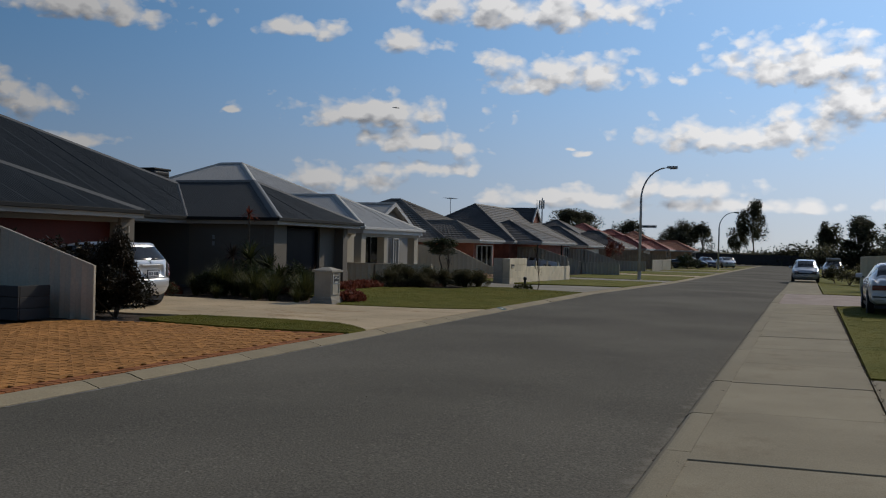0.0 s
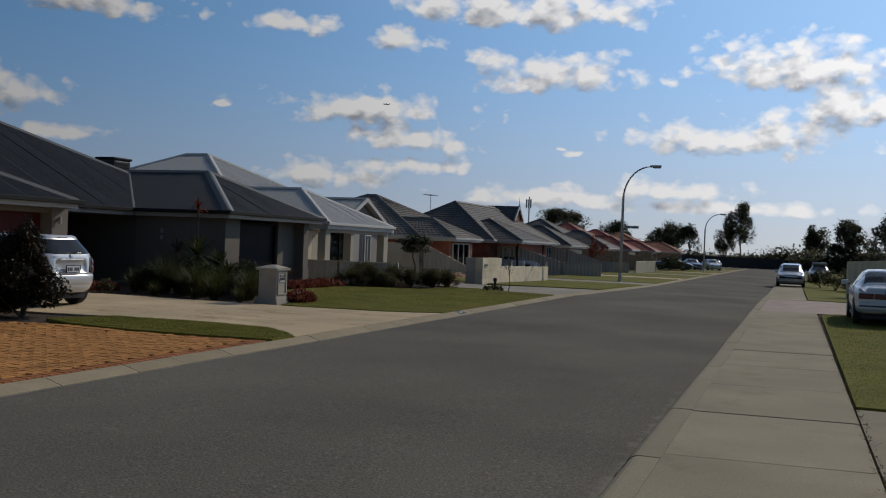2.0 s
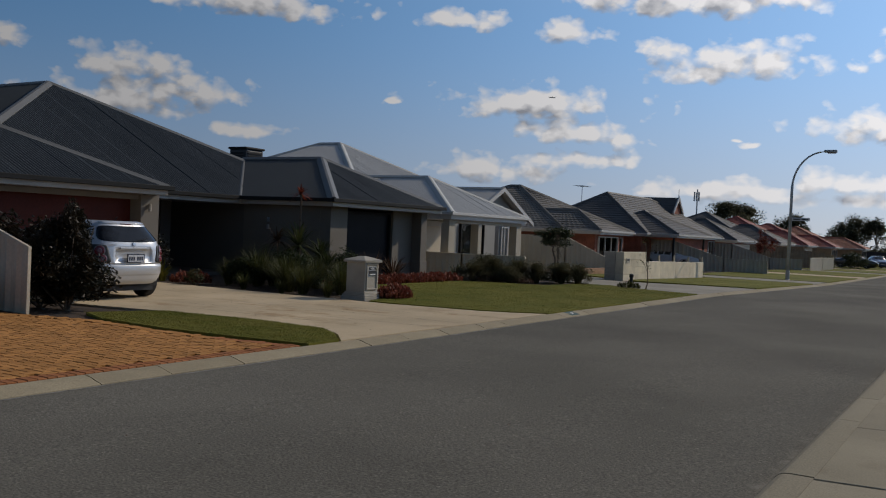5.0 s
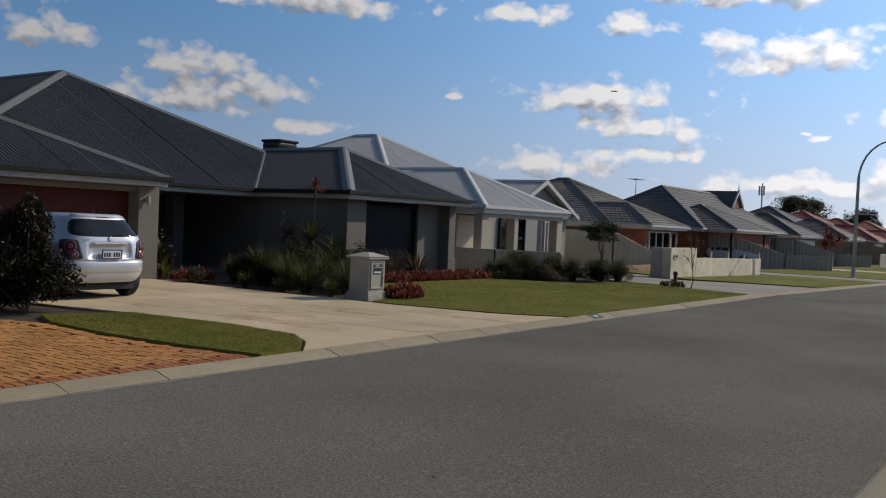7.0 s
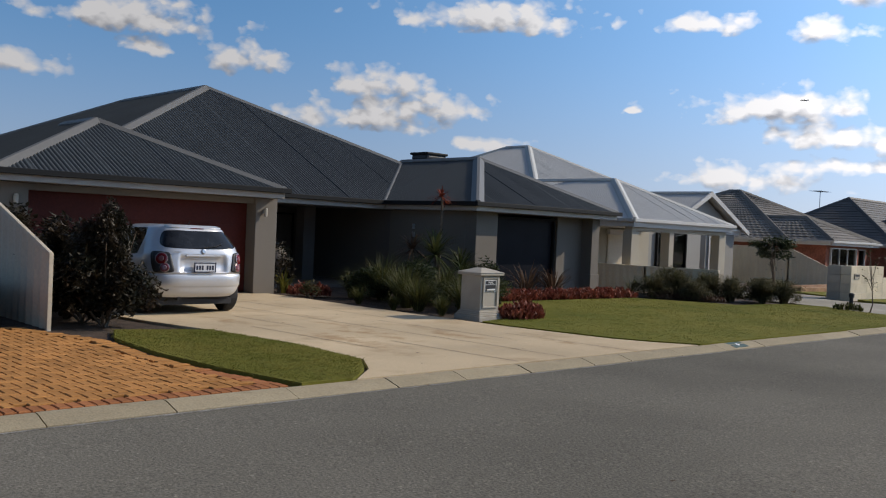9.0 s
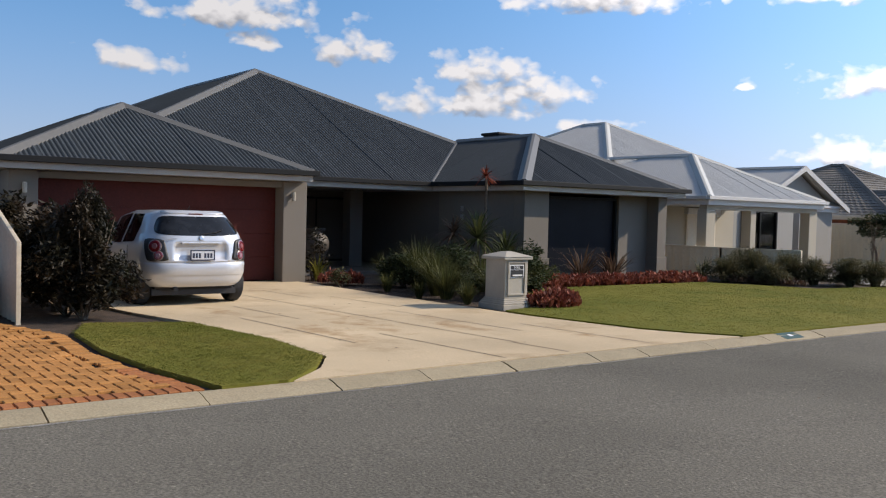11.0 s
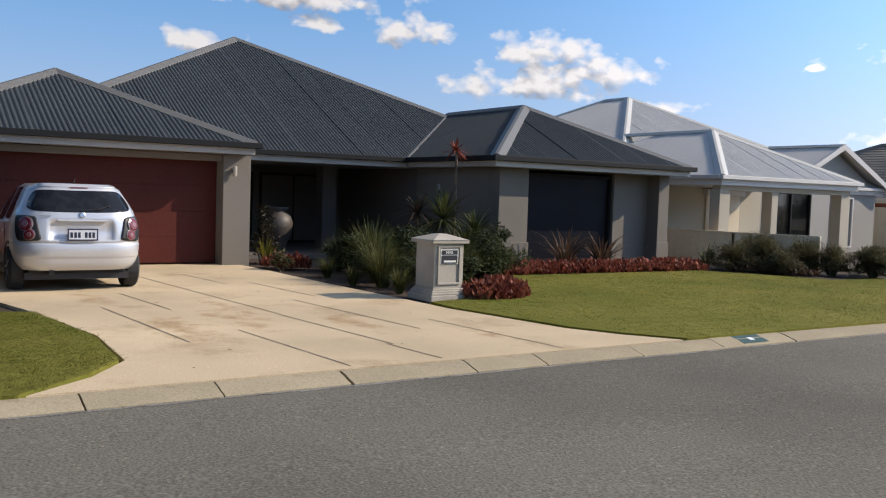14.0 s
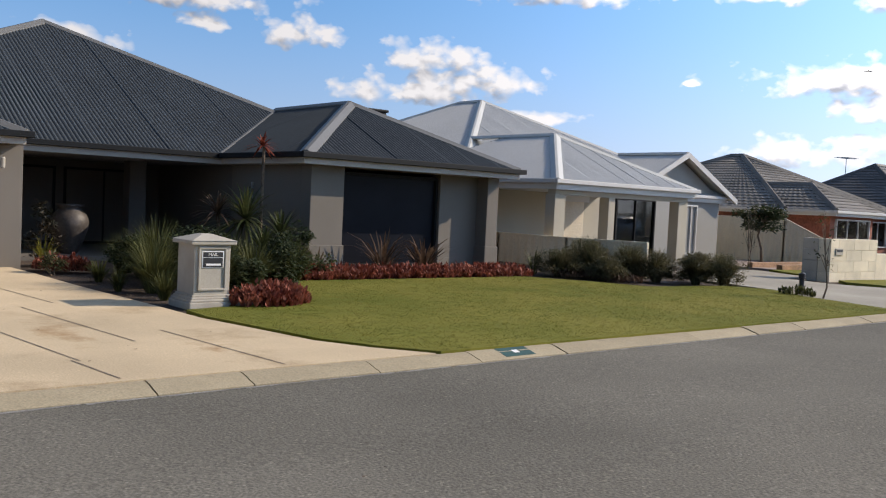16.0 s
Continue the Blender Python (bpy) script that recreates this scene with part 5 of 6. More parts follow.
    for y in (-.14, -.09, -.04, .05, .1, .15):
        part("bar", box(B(), -.0245, -.0225, y - .017, y + .017, .765, .84), M["plate_blue"], pl)
    return t, body, rows, xs


def ip(x, xs, ys):
    return float(np.interp(x, xs, ys))


def tail_width(z):
    return ip(z, (.30, .40, .50, .66, .85, 1.0, 1.12, 1.25, 1.40, 1.46, 1.50), (.76, .825, .855, .868, .862, .835, .80, .745, .665, .62, .50))


def tail_x(s, z):
    """How far forward of the bumper the tail lies, at s = -1..1 across and height z."""
    base = ip(z, (.30, .36, .45, .47, .50, .66, .675, .69, .70, .76, 1.0, 1.10, 1.14, 1.40, 1.44, 1.50), (.12, .05, .022, .02, .0, .0, .008, .035, .02, .022, .045, .07, .085, .30, .31, .40))
    a = abs(s)
    x = base + .52 * (1 - (1 - min(a, 1.0) ** 4.2) ** (1 / 2.6))
    if a < .505 and .725 < z < 1.005:
        x += .022 * min(1, (.505 - a) / .02) * min(1, (z - .725) / .012, (1.005 - z) / .03)
    return x


def tail_point(s, z, out=0.0):
    p = Vector((tail_x(s, z), s * tail_width(z), z))
    if out:
        d = .004
        ds = Vector((tail_x(s + d, z) - tail_x(s - d, z), 2 * d * tail_width(z), 0)) if abs(s) < .99 else Vector((1, 0, 0)) * (1 if s > 0 else -1)
        dz = Vector((tail_x(s, z + d) - tail_x(s, z - d), s * (tail_width(z + d) - tail_width(z - d)), 2 * d))
        n = ds.cross(dz).normalized()
        if n.x > 0:
            n = -n
        p += n * out
    return p


def patch(name, corners, material, parent, out, label="", n=9, bend=0.0, thick=.02):
    """A shell that follows the tail between four (s, z) corners, inner low, outer low, outer high, inner high."""
    bm = B()
    grid = []
    for layer in (out, out - thick):
        rows = []
        for j in range(n + 1):
            v = j / n
            row = []
            for i in range(n + 1):
                u = i / n
                # rounded corners
                uu, vv = 2 * u - 1, 2 * v - 1
                k = 1 - .10 * (uu * uu * vv * vv) ** 2
                u2, v2 = .5 + .5 * uu * k, .5 + .5 * vv * k
                s = (corners[0][0] * (1 - u2) + corners[1][0] * u2) * (1 - v2) + (corners[3][0] * (1 - u2) + corners[2][0] * u2) * v2
                z = (corners[0][1] * (1 - u2) + corners[1][1] * u2) * (1 - v2) + (corners[3][1] * (1 - u2) + corners[2][1] * u2) * v2 + bend * (1 - (2 * u2 - 1) ** 2)
                row.append(bm.verts.new(tail_point(s, z, layer)))
            rows.append(row)
        grid.append(rows)
    a, b = grid
    for j in range(n):
        for i in range(n):
            bm.faces.new((a[j][i], a[j][i + 1], a[j + 1][i + 1], a[j + 1][i]))
            bm.faces.new((b[j][i], b[j + 1][i], b[j + 1][i + 1], b[j][i + 1]))
    ring = [(0, i) for i in range(n)] + [(j, n) for j in range(n)] + [(n, i) for i in range(n, 0, -1)] + [(j, 0) for j in range(n, 0, -1)]
    for (j0, i0), (j1, i1) in zip(ring, ring[1:] + ring[:1]):
        bm.faces.new((a[j0][i0], b[j0][i0], b[j1][i1], a[j1][i1]))
    return part(name, bm, material, parent, label, smooth=True)


def hatch_tail(t, paint):
    ss = sorted({round(s * k, 4) for s in list(np.linspace(0, .485, 5)) + [.505, .56, .64, .72, .79, .845, .885, .915, .94, .96, .975, .988, 1.0] for k in (1, -1)})
    zs = [.30, .33, .36, .41, .455, .47, .485, .5, .58, .655, .668, .678, .69, .70, .725, .737, .85, .975, 1.005, 1.05, 1.1, 1.14, 1.2, 1.3, 1.40, 1.44, 1.475, 1.5]
    verts = [tail_point(s, z) for z in zs for s in ss]
    m = len(ss)
    paint_f = []
    for j in range(len(zs) - 1):
        for i in range(m - 1):
            f = (j * m + i, j * m + i + 1, (j + 1) * m + i + 1, (j + 1) * m + i)
            smid, zmid = (ss[i] + ss[i + 1]) / 2, (zs[j] + zs[j + 1]) / 2
            if not (abs(smid) < .845 and 1.2 < zmid < 1.40):
                paint_f.append(f)
    raw("tailgate", verts, paint_f, paint, t, smooth=True)
    # rear window, wide and rounded at its corners
    patch("rear_window", [(-.90, 1.125), (.90, 1.125), (.87, 1.425), (-.87, 1.425)], M["car_glass_dark"], t, .006, "dark tinted rear glass", n=14, bend=-.012)
    for sg in (1, -1):
        lamp = patch("tail_lamp", [(sg * .59, .725), (sg * .93, .70), (sg * .98, 1.065), (sg * .70, 1.05)], M["black"], t, .012, "black housing with two round red lenses", n=8)
        for s, z, r in ((.835, .945, .105), (.775, .80, .08)):
            c = tail_point(sg * s, z, .014)
            nrm = (tail_point(sg * s, z, .05) - tail_point(sg * s, z)).normalized()
            for rr, m2, d in ((r, "lens_clear", 0.0), (r * .86, "lens_red", .007), (r * .45, "lens_pink", .013)):
                dm = B()
                spun(dm, [(rr, -.03), (rr, .002), (rr * .8, .009)], n=20)
                bmesh.ops.transform(dm, matrix=Matrix.Translation(c + nrm * d) @ nrm.to_track_quat("Z", "Y").to_matrix().to_4x4(), verts=dm.verts)
                part("lens", dm, M[m2], lamp, smooth=False)
    part("handle_bar", box(B(), .018, .06, -.33, .33, .985, 1.012, .01), paint, t)
    bm = B()
    spun(bm, [(.042, 0), (.042, .012), (.03, .018)], n=20)
    bmesh.ops.transform(bm, matrix=pose(.06, 0, 1.075, 0, -80, 0), verts=bm.verts)
    part("badge", bm, M["alloy"], t)
    part("model_badge", box(B(), .052, .062, .40, .56, 1.058, 1.068), M["alloy"], t)
    part("bumper_skirt", box(B(), .3, .6, -.66, .66, .22, .33, .03), M["black"], t)
    part("exhaust", tube(B(), [(.12, .38, .275), (.4, .38, .285)], .035, 10), M["black"], t)
    patch("spoiler", [(-.84, 1.452), (.84, 1.452), (.9, 1.49), (-.9, 1.49)], paint, t, .022, n=12, thick=.05)
    part("stop_lamp", box(B(), .305, .33, -.12, .12, 1.447, 1.462, .004), M["lens_red"], t)
    part("aerial", tube(B(), [(.66, 0, 1.50), (.58, 0, 1.58)], .008, 6), M["black"], t)
    part("wiper", tube(B(), [tail_point(0.0, 1.13, .02), tail_point(-.3, 1.15, .022), tail_point(-.5, 1.20, .022)], .008, 5), M["black"], t)
    for x in (1.0, 2.02):
        for sg in (1, -1):
            part("door_seam", box(B(), x, x + .008, sg * .866 - .004, sg * .866 + .004, .32, .93), M["black"], t)
            part("door_handle", box(B(), x + .05, x + .2, sg * .878 - .014, sg * .878 + .014, .80, .83, .008), paint, t)


t, body, _, _ = car("car", HATCH, M["silver"], "silver five-door hatchback parked on a concrete driveway", (.0, .0), (2.22, 3.02, (.78, 1.42, 2.2)), (.66, 3.18), glass_from=.78)
hatch_tail(t, M["silver"])
t.matrix_basis = pose(-12.45, 16.84, 0.085, 0, 0, 180)

# white sedan on the right-hand lawn, its rear to the path
t, body, _, _ = car("car", SEDAN, M["car_white"], "white older sedan parked on the verge lawn", (.82, 1.32), (2.48, 3.26, (1.5, 1.95, 2.5)), (.85, 3.4))
for sg in (1, -1):
    part("tail_lamp", box(B(), -.012, .12, sg * .62 - .17, sg * .62 + .17, .66, .80, .02), M["lens_red"], t, "wide dark red tail lamp")
part("lamp_bar", box(B(), -.008, .06, -.44, .44, .66, .80, .015), M["lens_red"], t)
part("bumper", box(B(), -.05, .12, -.80, .80, .40, .58, .04), M["car_white"], t)
part("bumper_strip", box(B(), -.056, .0, -.78, .78, .47, .51, .01), M["black"], t)
t.matrix_basis = pose(3.95, 26.6, 0.12, 0, 0, 90)


def front_end(t, L, paint, w=.62):
    for sg in (1, -1):
        part("headlamp", box(B(), L - .2, L - .03, sg * .56 - .15, sg * .56 + .15, .60, .74, .04), M["lens_clear"], t, "clear headlamp")
    part("grille", box(B(), L - .06, L + .012, -.32, .32, .50, .62, .02), M["black"], t)
    part("lower_grille", box(B(), L - .06, L + .01, -.45, .45, .34, .44, .02), M["black"], t)
    pl = part("front_plate", box(B(), L + .005, L + .025, -.186, .186, .44, .55, .004), M["plate"], t)
    for y in (-.12, -.06, .02, .08, .14):
        part("bar", box(B(), L + .025, L + .028, y - .017, y + .017, .465, .525), M["plate_blue"], pl)


t, body, _, _ = car("car", HATCH, M["silver"], "silver hatchback parked across the far footpath", (.0, .0), (2.22, 3.02, (.78, 1.42, 2.2)), (.66, 3.18), glass_from=.78)
hatch_tail(t, M["silver"])
front_end(t, 4.0, M["silver"])
t.matrix_basis = pose(1.45, 68.7, 0.1 + G(66), 0, 0, -90)

for x, y, rz, p, lab in ((-11.2, 122.0, -70, "car_blue", "dark blue sedan parked on a far verge"), (-9.6, 128.0, -65, "car_white", "white sedan parked on a far verge"), (-10.2, 150, -80, "car_dark", "dark sedan parked on a far verge"),
                         (-13.8, 110.5, 0, "car_dark", "dark car parked in a far driveway"), (3.6, 86.0, -90, "car_dark", "dark car with roof load parked on the verge"), (-20.0, 66.9, 0, "car_white", "white car parked under a carport"),):
    t, body, _, _ = car("car", SEDAN, M[p], lab, (.82, 1.32), (2.48, 3.26, (1.5, 1.95, 2.5)), (.85, 3.4))
    front_end(t, 4.48, M[p])
    if y == 86.0:
        for k in (1.3, 1.9):
            part("roof_rack", box(B(), k, k + .06, -.6, .6, 1.42, 1.5), M["galv"], t)
        part("roof_load", box(B(), 1.0, 2.4, -.55, .55, 1.5, 1.66, .04), M["galv"], t)
    t.matrix_basis = pose(x, y, 0.11 + G(y), 0, 0, rz)


# ---- fences ----
def steel_fence(name, y, pts, material, label, rib=0.09, base=0.06, axis="x", cap=True, group=""):
    """A profiled steel fence along x (or y) with a sloping top given by (place, top) pairs; each panel a part."""
    mid = pts[len(pts) // 2][0]
    at = (mid, y, base + G(y)) if axis == "x" else (y, mid, base + G(mid))
    t = thing(name, at, label, "fence", group)

    def P(s, d, z):
        return (s, y + d, z) if axis == "x" else (y + d, s, z)
    for (a, za), (b, zb) in zip(pts, pts[1:]):
        g = G(y) if axis == "x" else G((a + b) / 2)
        n = max(2, int(abs(b - a) / rib))
        verts, faces = [], []
        for i in range(n + 1):
            s, z = a + (b - a) * i / n, za + (zb - za) * i / n
            d = 0.016 if i % 3 else -0.016
            k = len(verts)
            verts += [P(s, d, base + g), P(s, d, z + g), P(s, d - 0.01, base + g), P(s, d - 0.01, z + g)]
            if i:
                faces += [(k - 4, k, k + 1, k - 3), (k - 2, k - 1, k + 3, k + 2)]
        raw("panel", verts, faces, material, t)
        if cap:
            dirv = Vector(P(b, 0, zb + g)) - Vector(P(a, 0, za + g))
            bm = B()
            box(bm, 0, dirv.length, -0.028, 0.028, -0.03, 0.03, 0.008)
            ang = math.atan2(dirv.z, math.hypot(dirv.x, dirv.y))
            rot = Matrix.Translation(Vector(P(a, 0, za + g))) @ Matrix.Rotation(math.atan2(dirv.y, dirv.x), 4, "Z") @ Matrix.Rotation(-ang, 4, "Y")
            bmesh.ops.transform(bm, matrix=rot, verts=bm.verts)
            part("top_rail", bm, material, t)
        for s, z in ((a, za), (b, zb)):
            bm = B()
            c = P(s, 0, 0)
            box(bm, c[0] - 0.03, c[0] + 0.03, c[1] - 0.03, c[1] + 0.03, base + g - 0.02, z + g + 0.02, 0.006)
            part("post", bm, material, t)
    return t


steel_fence("side_fence", 13.95, [(-11.5, 1.12), (-14.0, 1.86), (-16.4, 1.88), (-24, 1.88), (-32, 1.88)], M["steel_pale"], "pale cream steel side fence that slopes down to the street", cap=True)
steel_fence("low_fence", 33.65, [(-12.5, 0.88), (-15.05, 0.85), (-17.6, 0.85), (-19.6, 0.86)], M["steel_cream"], "low cream steel boundary fence beside a garden bed")
steel_fence("side_fence", 49.9, [(-15.6, 0.72), (-18.2, 1.85), (-21.3, 1.85), (-26, 1.85), (-34, 1.85)], M["steel_cream"], "cream steel side fence that slopes down to the street")
steel_fence("side_fence", 49.95, [(-12.2, 0.72), (-13.9, 0.72), (-15.55, 0.72)], M["steel_cream"], "low cream steel fence behind a block wall")
steel_fence("side_fence", 66.2, [(-11.2, 0.95), (-14.0, 0.95), (-17.5, 2.0), (-24, 2.0)], M["steel_grey"], "grey steel side fence that slopes down to the street")
steel_fence("side_fence", 82.6, [(-12.0, 1.0), (-14.5, 1.0), (-17.6, 2.0), (-24, 2.0)], M["steel_grey"], "grey steel side fence between two houses")
steel_fence("side_fence", 98.4, [(-12.0, 1.4), (-16.6, 2.0), (-24, 2.0)], M["brick_tan"], "tan steel side fence between two houses")
steel_fence("front_fence", -11.6, [(84, 1.15), (90, 1.15), (96, 1.15)], M["steel_grey"], "low grey front fence of a further house", axis="y")
steel_fence("front_fence", -11.9, [(112.5, 1.3), (116, 1.3), (121, 1.3)], M["brick_tan"], "low tan front wall of a further house", axis="y")
steel_fence("right_fence", 48.0, [(3.95, 1.78), (6.4, 1.95), (9, 2.0), (14, 2.0), (24, 2.0)], M["steel_cream"], "tall cream steel side fence on the far verge")

# low black plank box against the fence, standing for an unidentified dark shape
gb = thing("black_box", (-13.6, 13.15, 0.1), "low black plank box for an unidentified dark shape beside the fence", "planter")
for i in range(3):
    part("plank", box(B(), -15.4, -12.15, 12.72, 12.76, 0.1 + i * .22, 0.31 + i * .22, .006), M["black"], gb)
    part("plank", box(B(), -12.19, -12.15, 12.77, 13.5, 0.1 + i * .22, 0.31 + i * .22, .006), M["black"], gb)
part("box_fill", box(B(), -15.38, -12.2, 12.77, 13.5, 0.09, 0.66), M["soil"], gb)

# ---- letterbox pillar of the grey house ----
mb = thing("letterbox", (-10.25, 21.35, 0.08), "cast concrete letterbox pillar with a pyramid cap beside the driveway", "letterbox")
X, Y = -10.46, 21.48
part("plinth", box(B(), X - .335, X + .335, Y - .335, Y + .335, .05, .15, .015), M["mail"], mb)
for k, (w, z) in enumerate(((.315, .15), (.295, .18), (.275, .21))):
    part("base_moulding", box(B(), X - w, X + w, Y - w, Y + w, z, z + .034, .012), M["mail"], mb)
part("shaft", box(B(), X - .255, X + .255, Y - .255, Y + .255, .24, .90, .012), M["mail"], mb)
cm = B()
box(cm, X - .31, X + .31, Y - .32, Y + .32, .90, .955, .018)
part("cornice", cm, M["mail"], mb)
cm = B()
vs = [cm.verts.new((X + a * r, Y + b * r, z)) for r, z in ((.32, .955), (.07, 1.035)) for a, b in ((-1, -1), (1, -1), (1, 1), (-1, 1))]
cm.faces.new(vs[4:]), cm.faces.new(vs[3::-1])
for i in range(4):
    j = (i + 1) % 4
    cm.faces.new((vs[i], vs[j], vs[4 + j], vs[4 + i]))
part("cap", cm, M["mail"], mb)
fr = B()
for a in ((-.2, .2, .845, .875), (-.2, .2, .30, .33), (-.2, -.17, .33, .845), (.17, .2, .33, .845)):
    box(fr, X + .255, X + .277, Y + a[0], Y + a[1], a[2], a[3], .006)
part("panel_frame", fr, M["mail"], mb)
slot = part("mail_plate", box(B(), X + .255, X + .267, Y - .155, Y + .155, .60, .815, .004), M["letter"], mb, "black and white mail plate")
part("plate_head", box(B(), X + .267, X + .271, Y - .138, Y + .138, .74, .805), M["black"], slot)
part("slot_flap", box(B(), X + .267, X + .272, Y - .138, Y + .138, .61, .73), M["black"], slot)
part("flap_bird", box(B(), X + .272, X + .275, Y - .1, Y + .11, .628, .655), M["letter"], slot)
cu = bpy.data.curves.new("mail_text", "FONT")
cu.body, cu.size, cu.align_x, cu.align_y, cu.extrude = "MAIL", .062, "CENTER", "CENTER", .001
cu.materials.append(M["letter"])
tx = new("mail_text", cu)
tx.parent = slot
tx.matrix_basis = Matrix.Translation(-base_of(slot)) @ pose(X + .2725, Y, .771, 90, 0, 90)

# kerb house-number plate, the characters left as a plain bar
kp = thing("kerb_marker", (KX - .2, 22.95, .1), "small dark green painted marker on the kerb", "marker")
mk = B()
vs = [mk.verts.new(p) for p in ((KX - .05, 22.72, .026), (KX - .05, 23.16, .026), (KX - .25, 23.16, .078), (KX - .25, 22.72, .078))]
mk.faces.new(vs)
r = bmesh.ops.extrude_face_region(mk, geom=mk.faces[:])
bmesh.ops.translate(mk, verts=[v for v in r["geom"] if isinstance(v, bmesh.types.BMVert)], vec=(0, 0, .006))
part("marker_plate", mk, mat("marker_green", (.015, .06, .05), .6), kp)
mk = B()
vs = [mk.verts.new(p) for p in ((KX - .11, 22.90, .052), (KX - .11, 22.98, .052), (KX - .18, 22.98, .0705), (KX - .18, 22.90, .0705))]
mk.faces.new(vs)
part("marker_bar", mk, M["letter"], kp)

# ---- block letterbox wall and low front wall of the brick house ----
bw = thing("block_wall", (-11.3, 41.4, 0.0), "cream limestone block letterbox wall", "wall")
g = G(41)
for row in range(4):
    y = 39.95
    off = 0 if row % 2 == 0 else .45
    while y < 42.7 - .05:
        y2 = min(42.7, y + (.9 if y > 39.95 or not off else off))
        part("block", box(B(), -11.55, -11.2, y + .004, y2 - .004, g + .02 + row * .305, g + .32 + row * .305, .008), M["limestone"], bw)
        y = y2
    part("block", box(B(), -12.0, -11.56, 39.95, 40.25, g + .02 + row * .305, g + .32 + row * .305, .008), M["mail"], bw)
ms = part("mail_slot", box(B(), -11.2, -11.17, 40.2, 40.6, g + .8, g + .98, .006), M["mail"], bw, "small steel mail slot")
part("slot_hole", box(B(), -11.17, -11.165, 40.24, 40.56, g + .88, g + .95), M["black"], ms)
fw = thing("front_wall", (-11.3, 47, -.1), "low cream rendered front wall with short posts", "wall")
for a, b in ((42.75, 44.9), (44.9, 47.1), (47.1, 49.4), (49.4, 51.7)):
    gg = G((a + b) / 2)
    part("wall_panel", box(B(), -11.5, -11.28, a + .003, b - .003, gg - .03, gg + .86, .012), M["limestone"], fw)
    part("wall_post", box(B(), -11.43, -11.35, b - .045, b + .045, gg + .86, gg + 1.12, .01), M["steel_pale"], fw)
bl = thing("bollard_light", (-8.55, 33.6, .1), "short black bollard light beside a driveway", "lamp")
part("bollard_post", spun(B(), [(.05, 0), (.05, .32), (.07, .33), (.07, .42), (.02, .45)], (-8.55, 33.6, .1), 14), M["black"], bl)

# ---- street lamps ----
def street_lamp(x, y, h=7.0, arm=1.95, sign=False):
    z = 0.1 + G(y)
    t = thing("street_lamp", (x, y, z), "grey galvanised street lamp with a long curved arm", "street lamp", "street lamps")
    pts = [(x, y, z - .1), (x, y, z + h * .72)] + [(x + arm * (1 - math.cos(a)), y, z + h * .72 + h * .28 * math.sin(a)) for a in np.linspace(.15, math.pi / 2, 9)]
    part("pole", tube(B(), pts, [.10, .075] + [.055 - .002 * i for i in range(9)], 10), M["galv"], t, smooth=True)
    part("pole_base", spun(B(), [(.14, 0), (.14, .03), (.11, .05), (.11, .5), (.1, .52)], (x, y, z - .01), 14), M["galv"], t)
    head = part("lamp_head", box(B(), x + arm - .05, x + arm + .6, y - .12, y + .12, z + h - .05, z + h + .09, .04), M["galv"], t)
    part("diffuser", box(B(), x + arm + .12, x + arm + .55, y - .09, y + .09, z + h - .1, z + h - .045, .02), M["lens_clear"], head)
    if sign:
        sg = part("street_sign", box(B(), x + .08, x + 1.0, y - .02, y + .02, z + 3.25, z + 3.42, .006), M["plate"], t, "pale street name sign on the lamp pole")
        for i in range(2):
            part("sign_bar", box(B(), x + .16 + i * .42, x + .5 + i * .42, y - .025, y - .02, z + 3.30, z + 3.37), M["black"], sg)
    return t


street_lamp(-8.2, 57.2, 7.0, 1.6, True)
street_lamp(-8.0, 109, 6.6, 1.6)

# aerials on the roofs, a phone mast and a far aeroplane
def aerial(x, y, z, h):
    t = thing("tv_aerial", (x, y, z), "thin metal television aerial on a house roof", "aerial")
    part("mast", tube(B(), [(x, y, z - .3), (x, y, z + h)], .025, 6), M["galv"], t)
    part("boom", tube(B(), [(x - .1, y - .9, z + h), (x + .1, y + .9, z + h)], .02, 5), M["galv"], t)
    for k in range(7):
        part("element", tube(B(), [(x - .45, y - .8 + k * .26, z + h), (x + .45, y - .8 + k * .26, z + h)], .012, 4), M["galv"], t)


aerial(-27.0, 72.4, 4.6, 1.1)
mast = thing("phone_mast", (-56.2, 205, -1), "distant slim phone mast with panel antennas", "mast")
part("mast_pole", tube(B(), [(-56.2, 205, -1), (-56.2, 205, 13.2)], [.2, .14], 8), M["galv"], mast)
for k in range(3):
    part("antenna", box(B(), -56.9 + k * .5, -56.6 + k * .5, 204.6, 204.9, 10.6, 12.6), M["galv"], mast)
# far jet, low over the roofs
d = 900.0
az_p, el_p = radians(-25.0), radians(8.6)
pc = Vector((d * math.sin(az_p) * math.cos(el_p), d * math.cos(az_p) * math.cos(el_p), d * math.sin(el_p)))
jet = thing("aeroplane", pc, "tiny distant jet aeroplane against the sky", "aeroplane")
w = Vector((-.92, .1, .12)).normalized()
part("fuselage", tube(B(), [pc - w * 4.2, pc - w * 3, pc + w * 3.2, pc + w * 4.4], [.1, .45, .45, .1], 8), M["galv"], jet)
wm = B()
vs = [wm.verts.new(pc + Vector(p)) for p in ((-.6, 0, 0), (.9, 0, 0), (1.9, -4, .35), (1.4, -4, .35), (-.6, 0, -.12), (.9, 0, -.12), (1.9, 4, .35), (1.4, 4, .35))]
wm.faces.new((vs[0], vs[1], vs[2], vs[3])), wm.faces.new((vs[4], vs[5], vs[6], vs[7]))
part("wing", wm, M["galv"], jet)
tm = B()
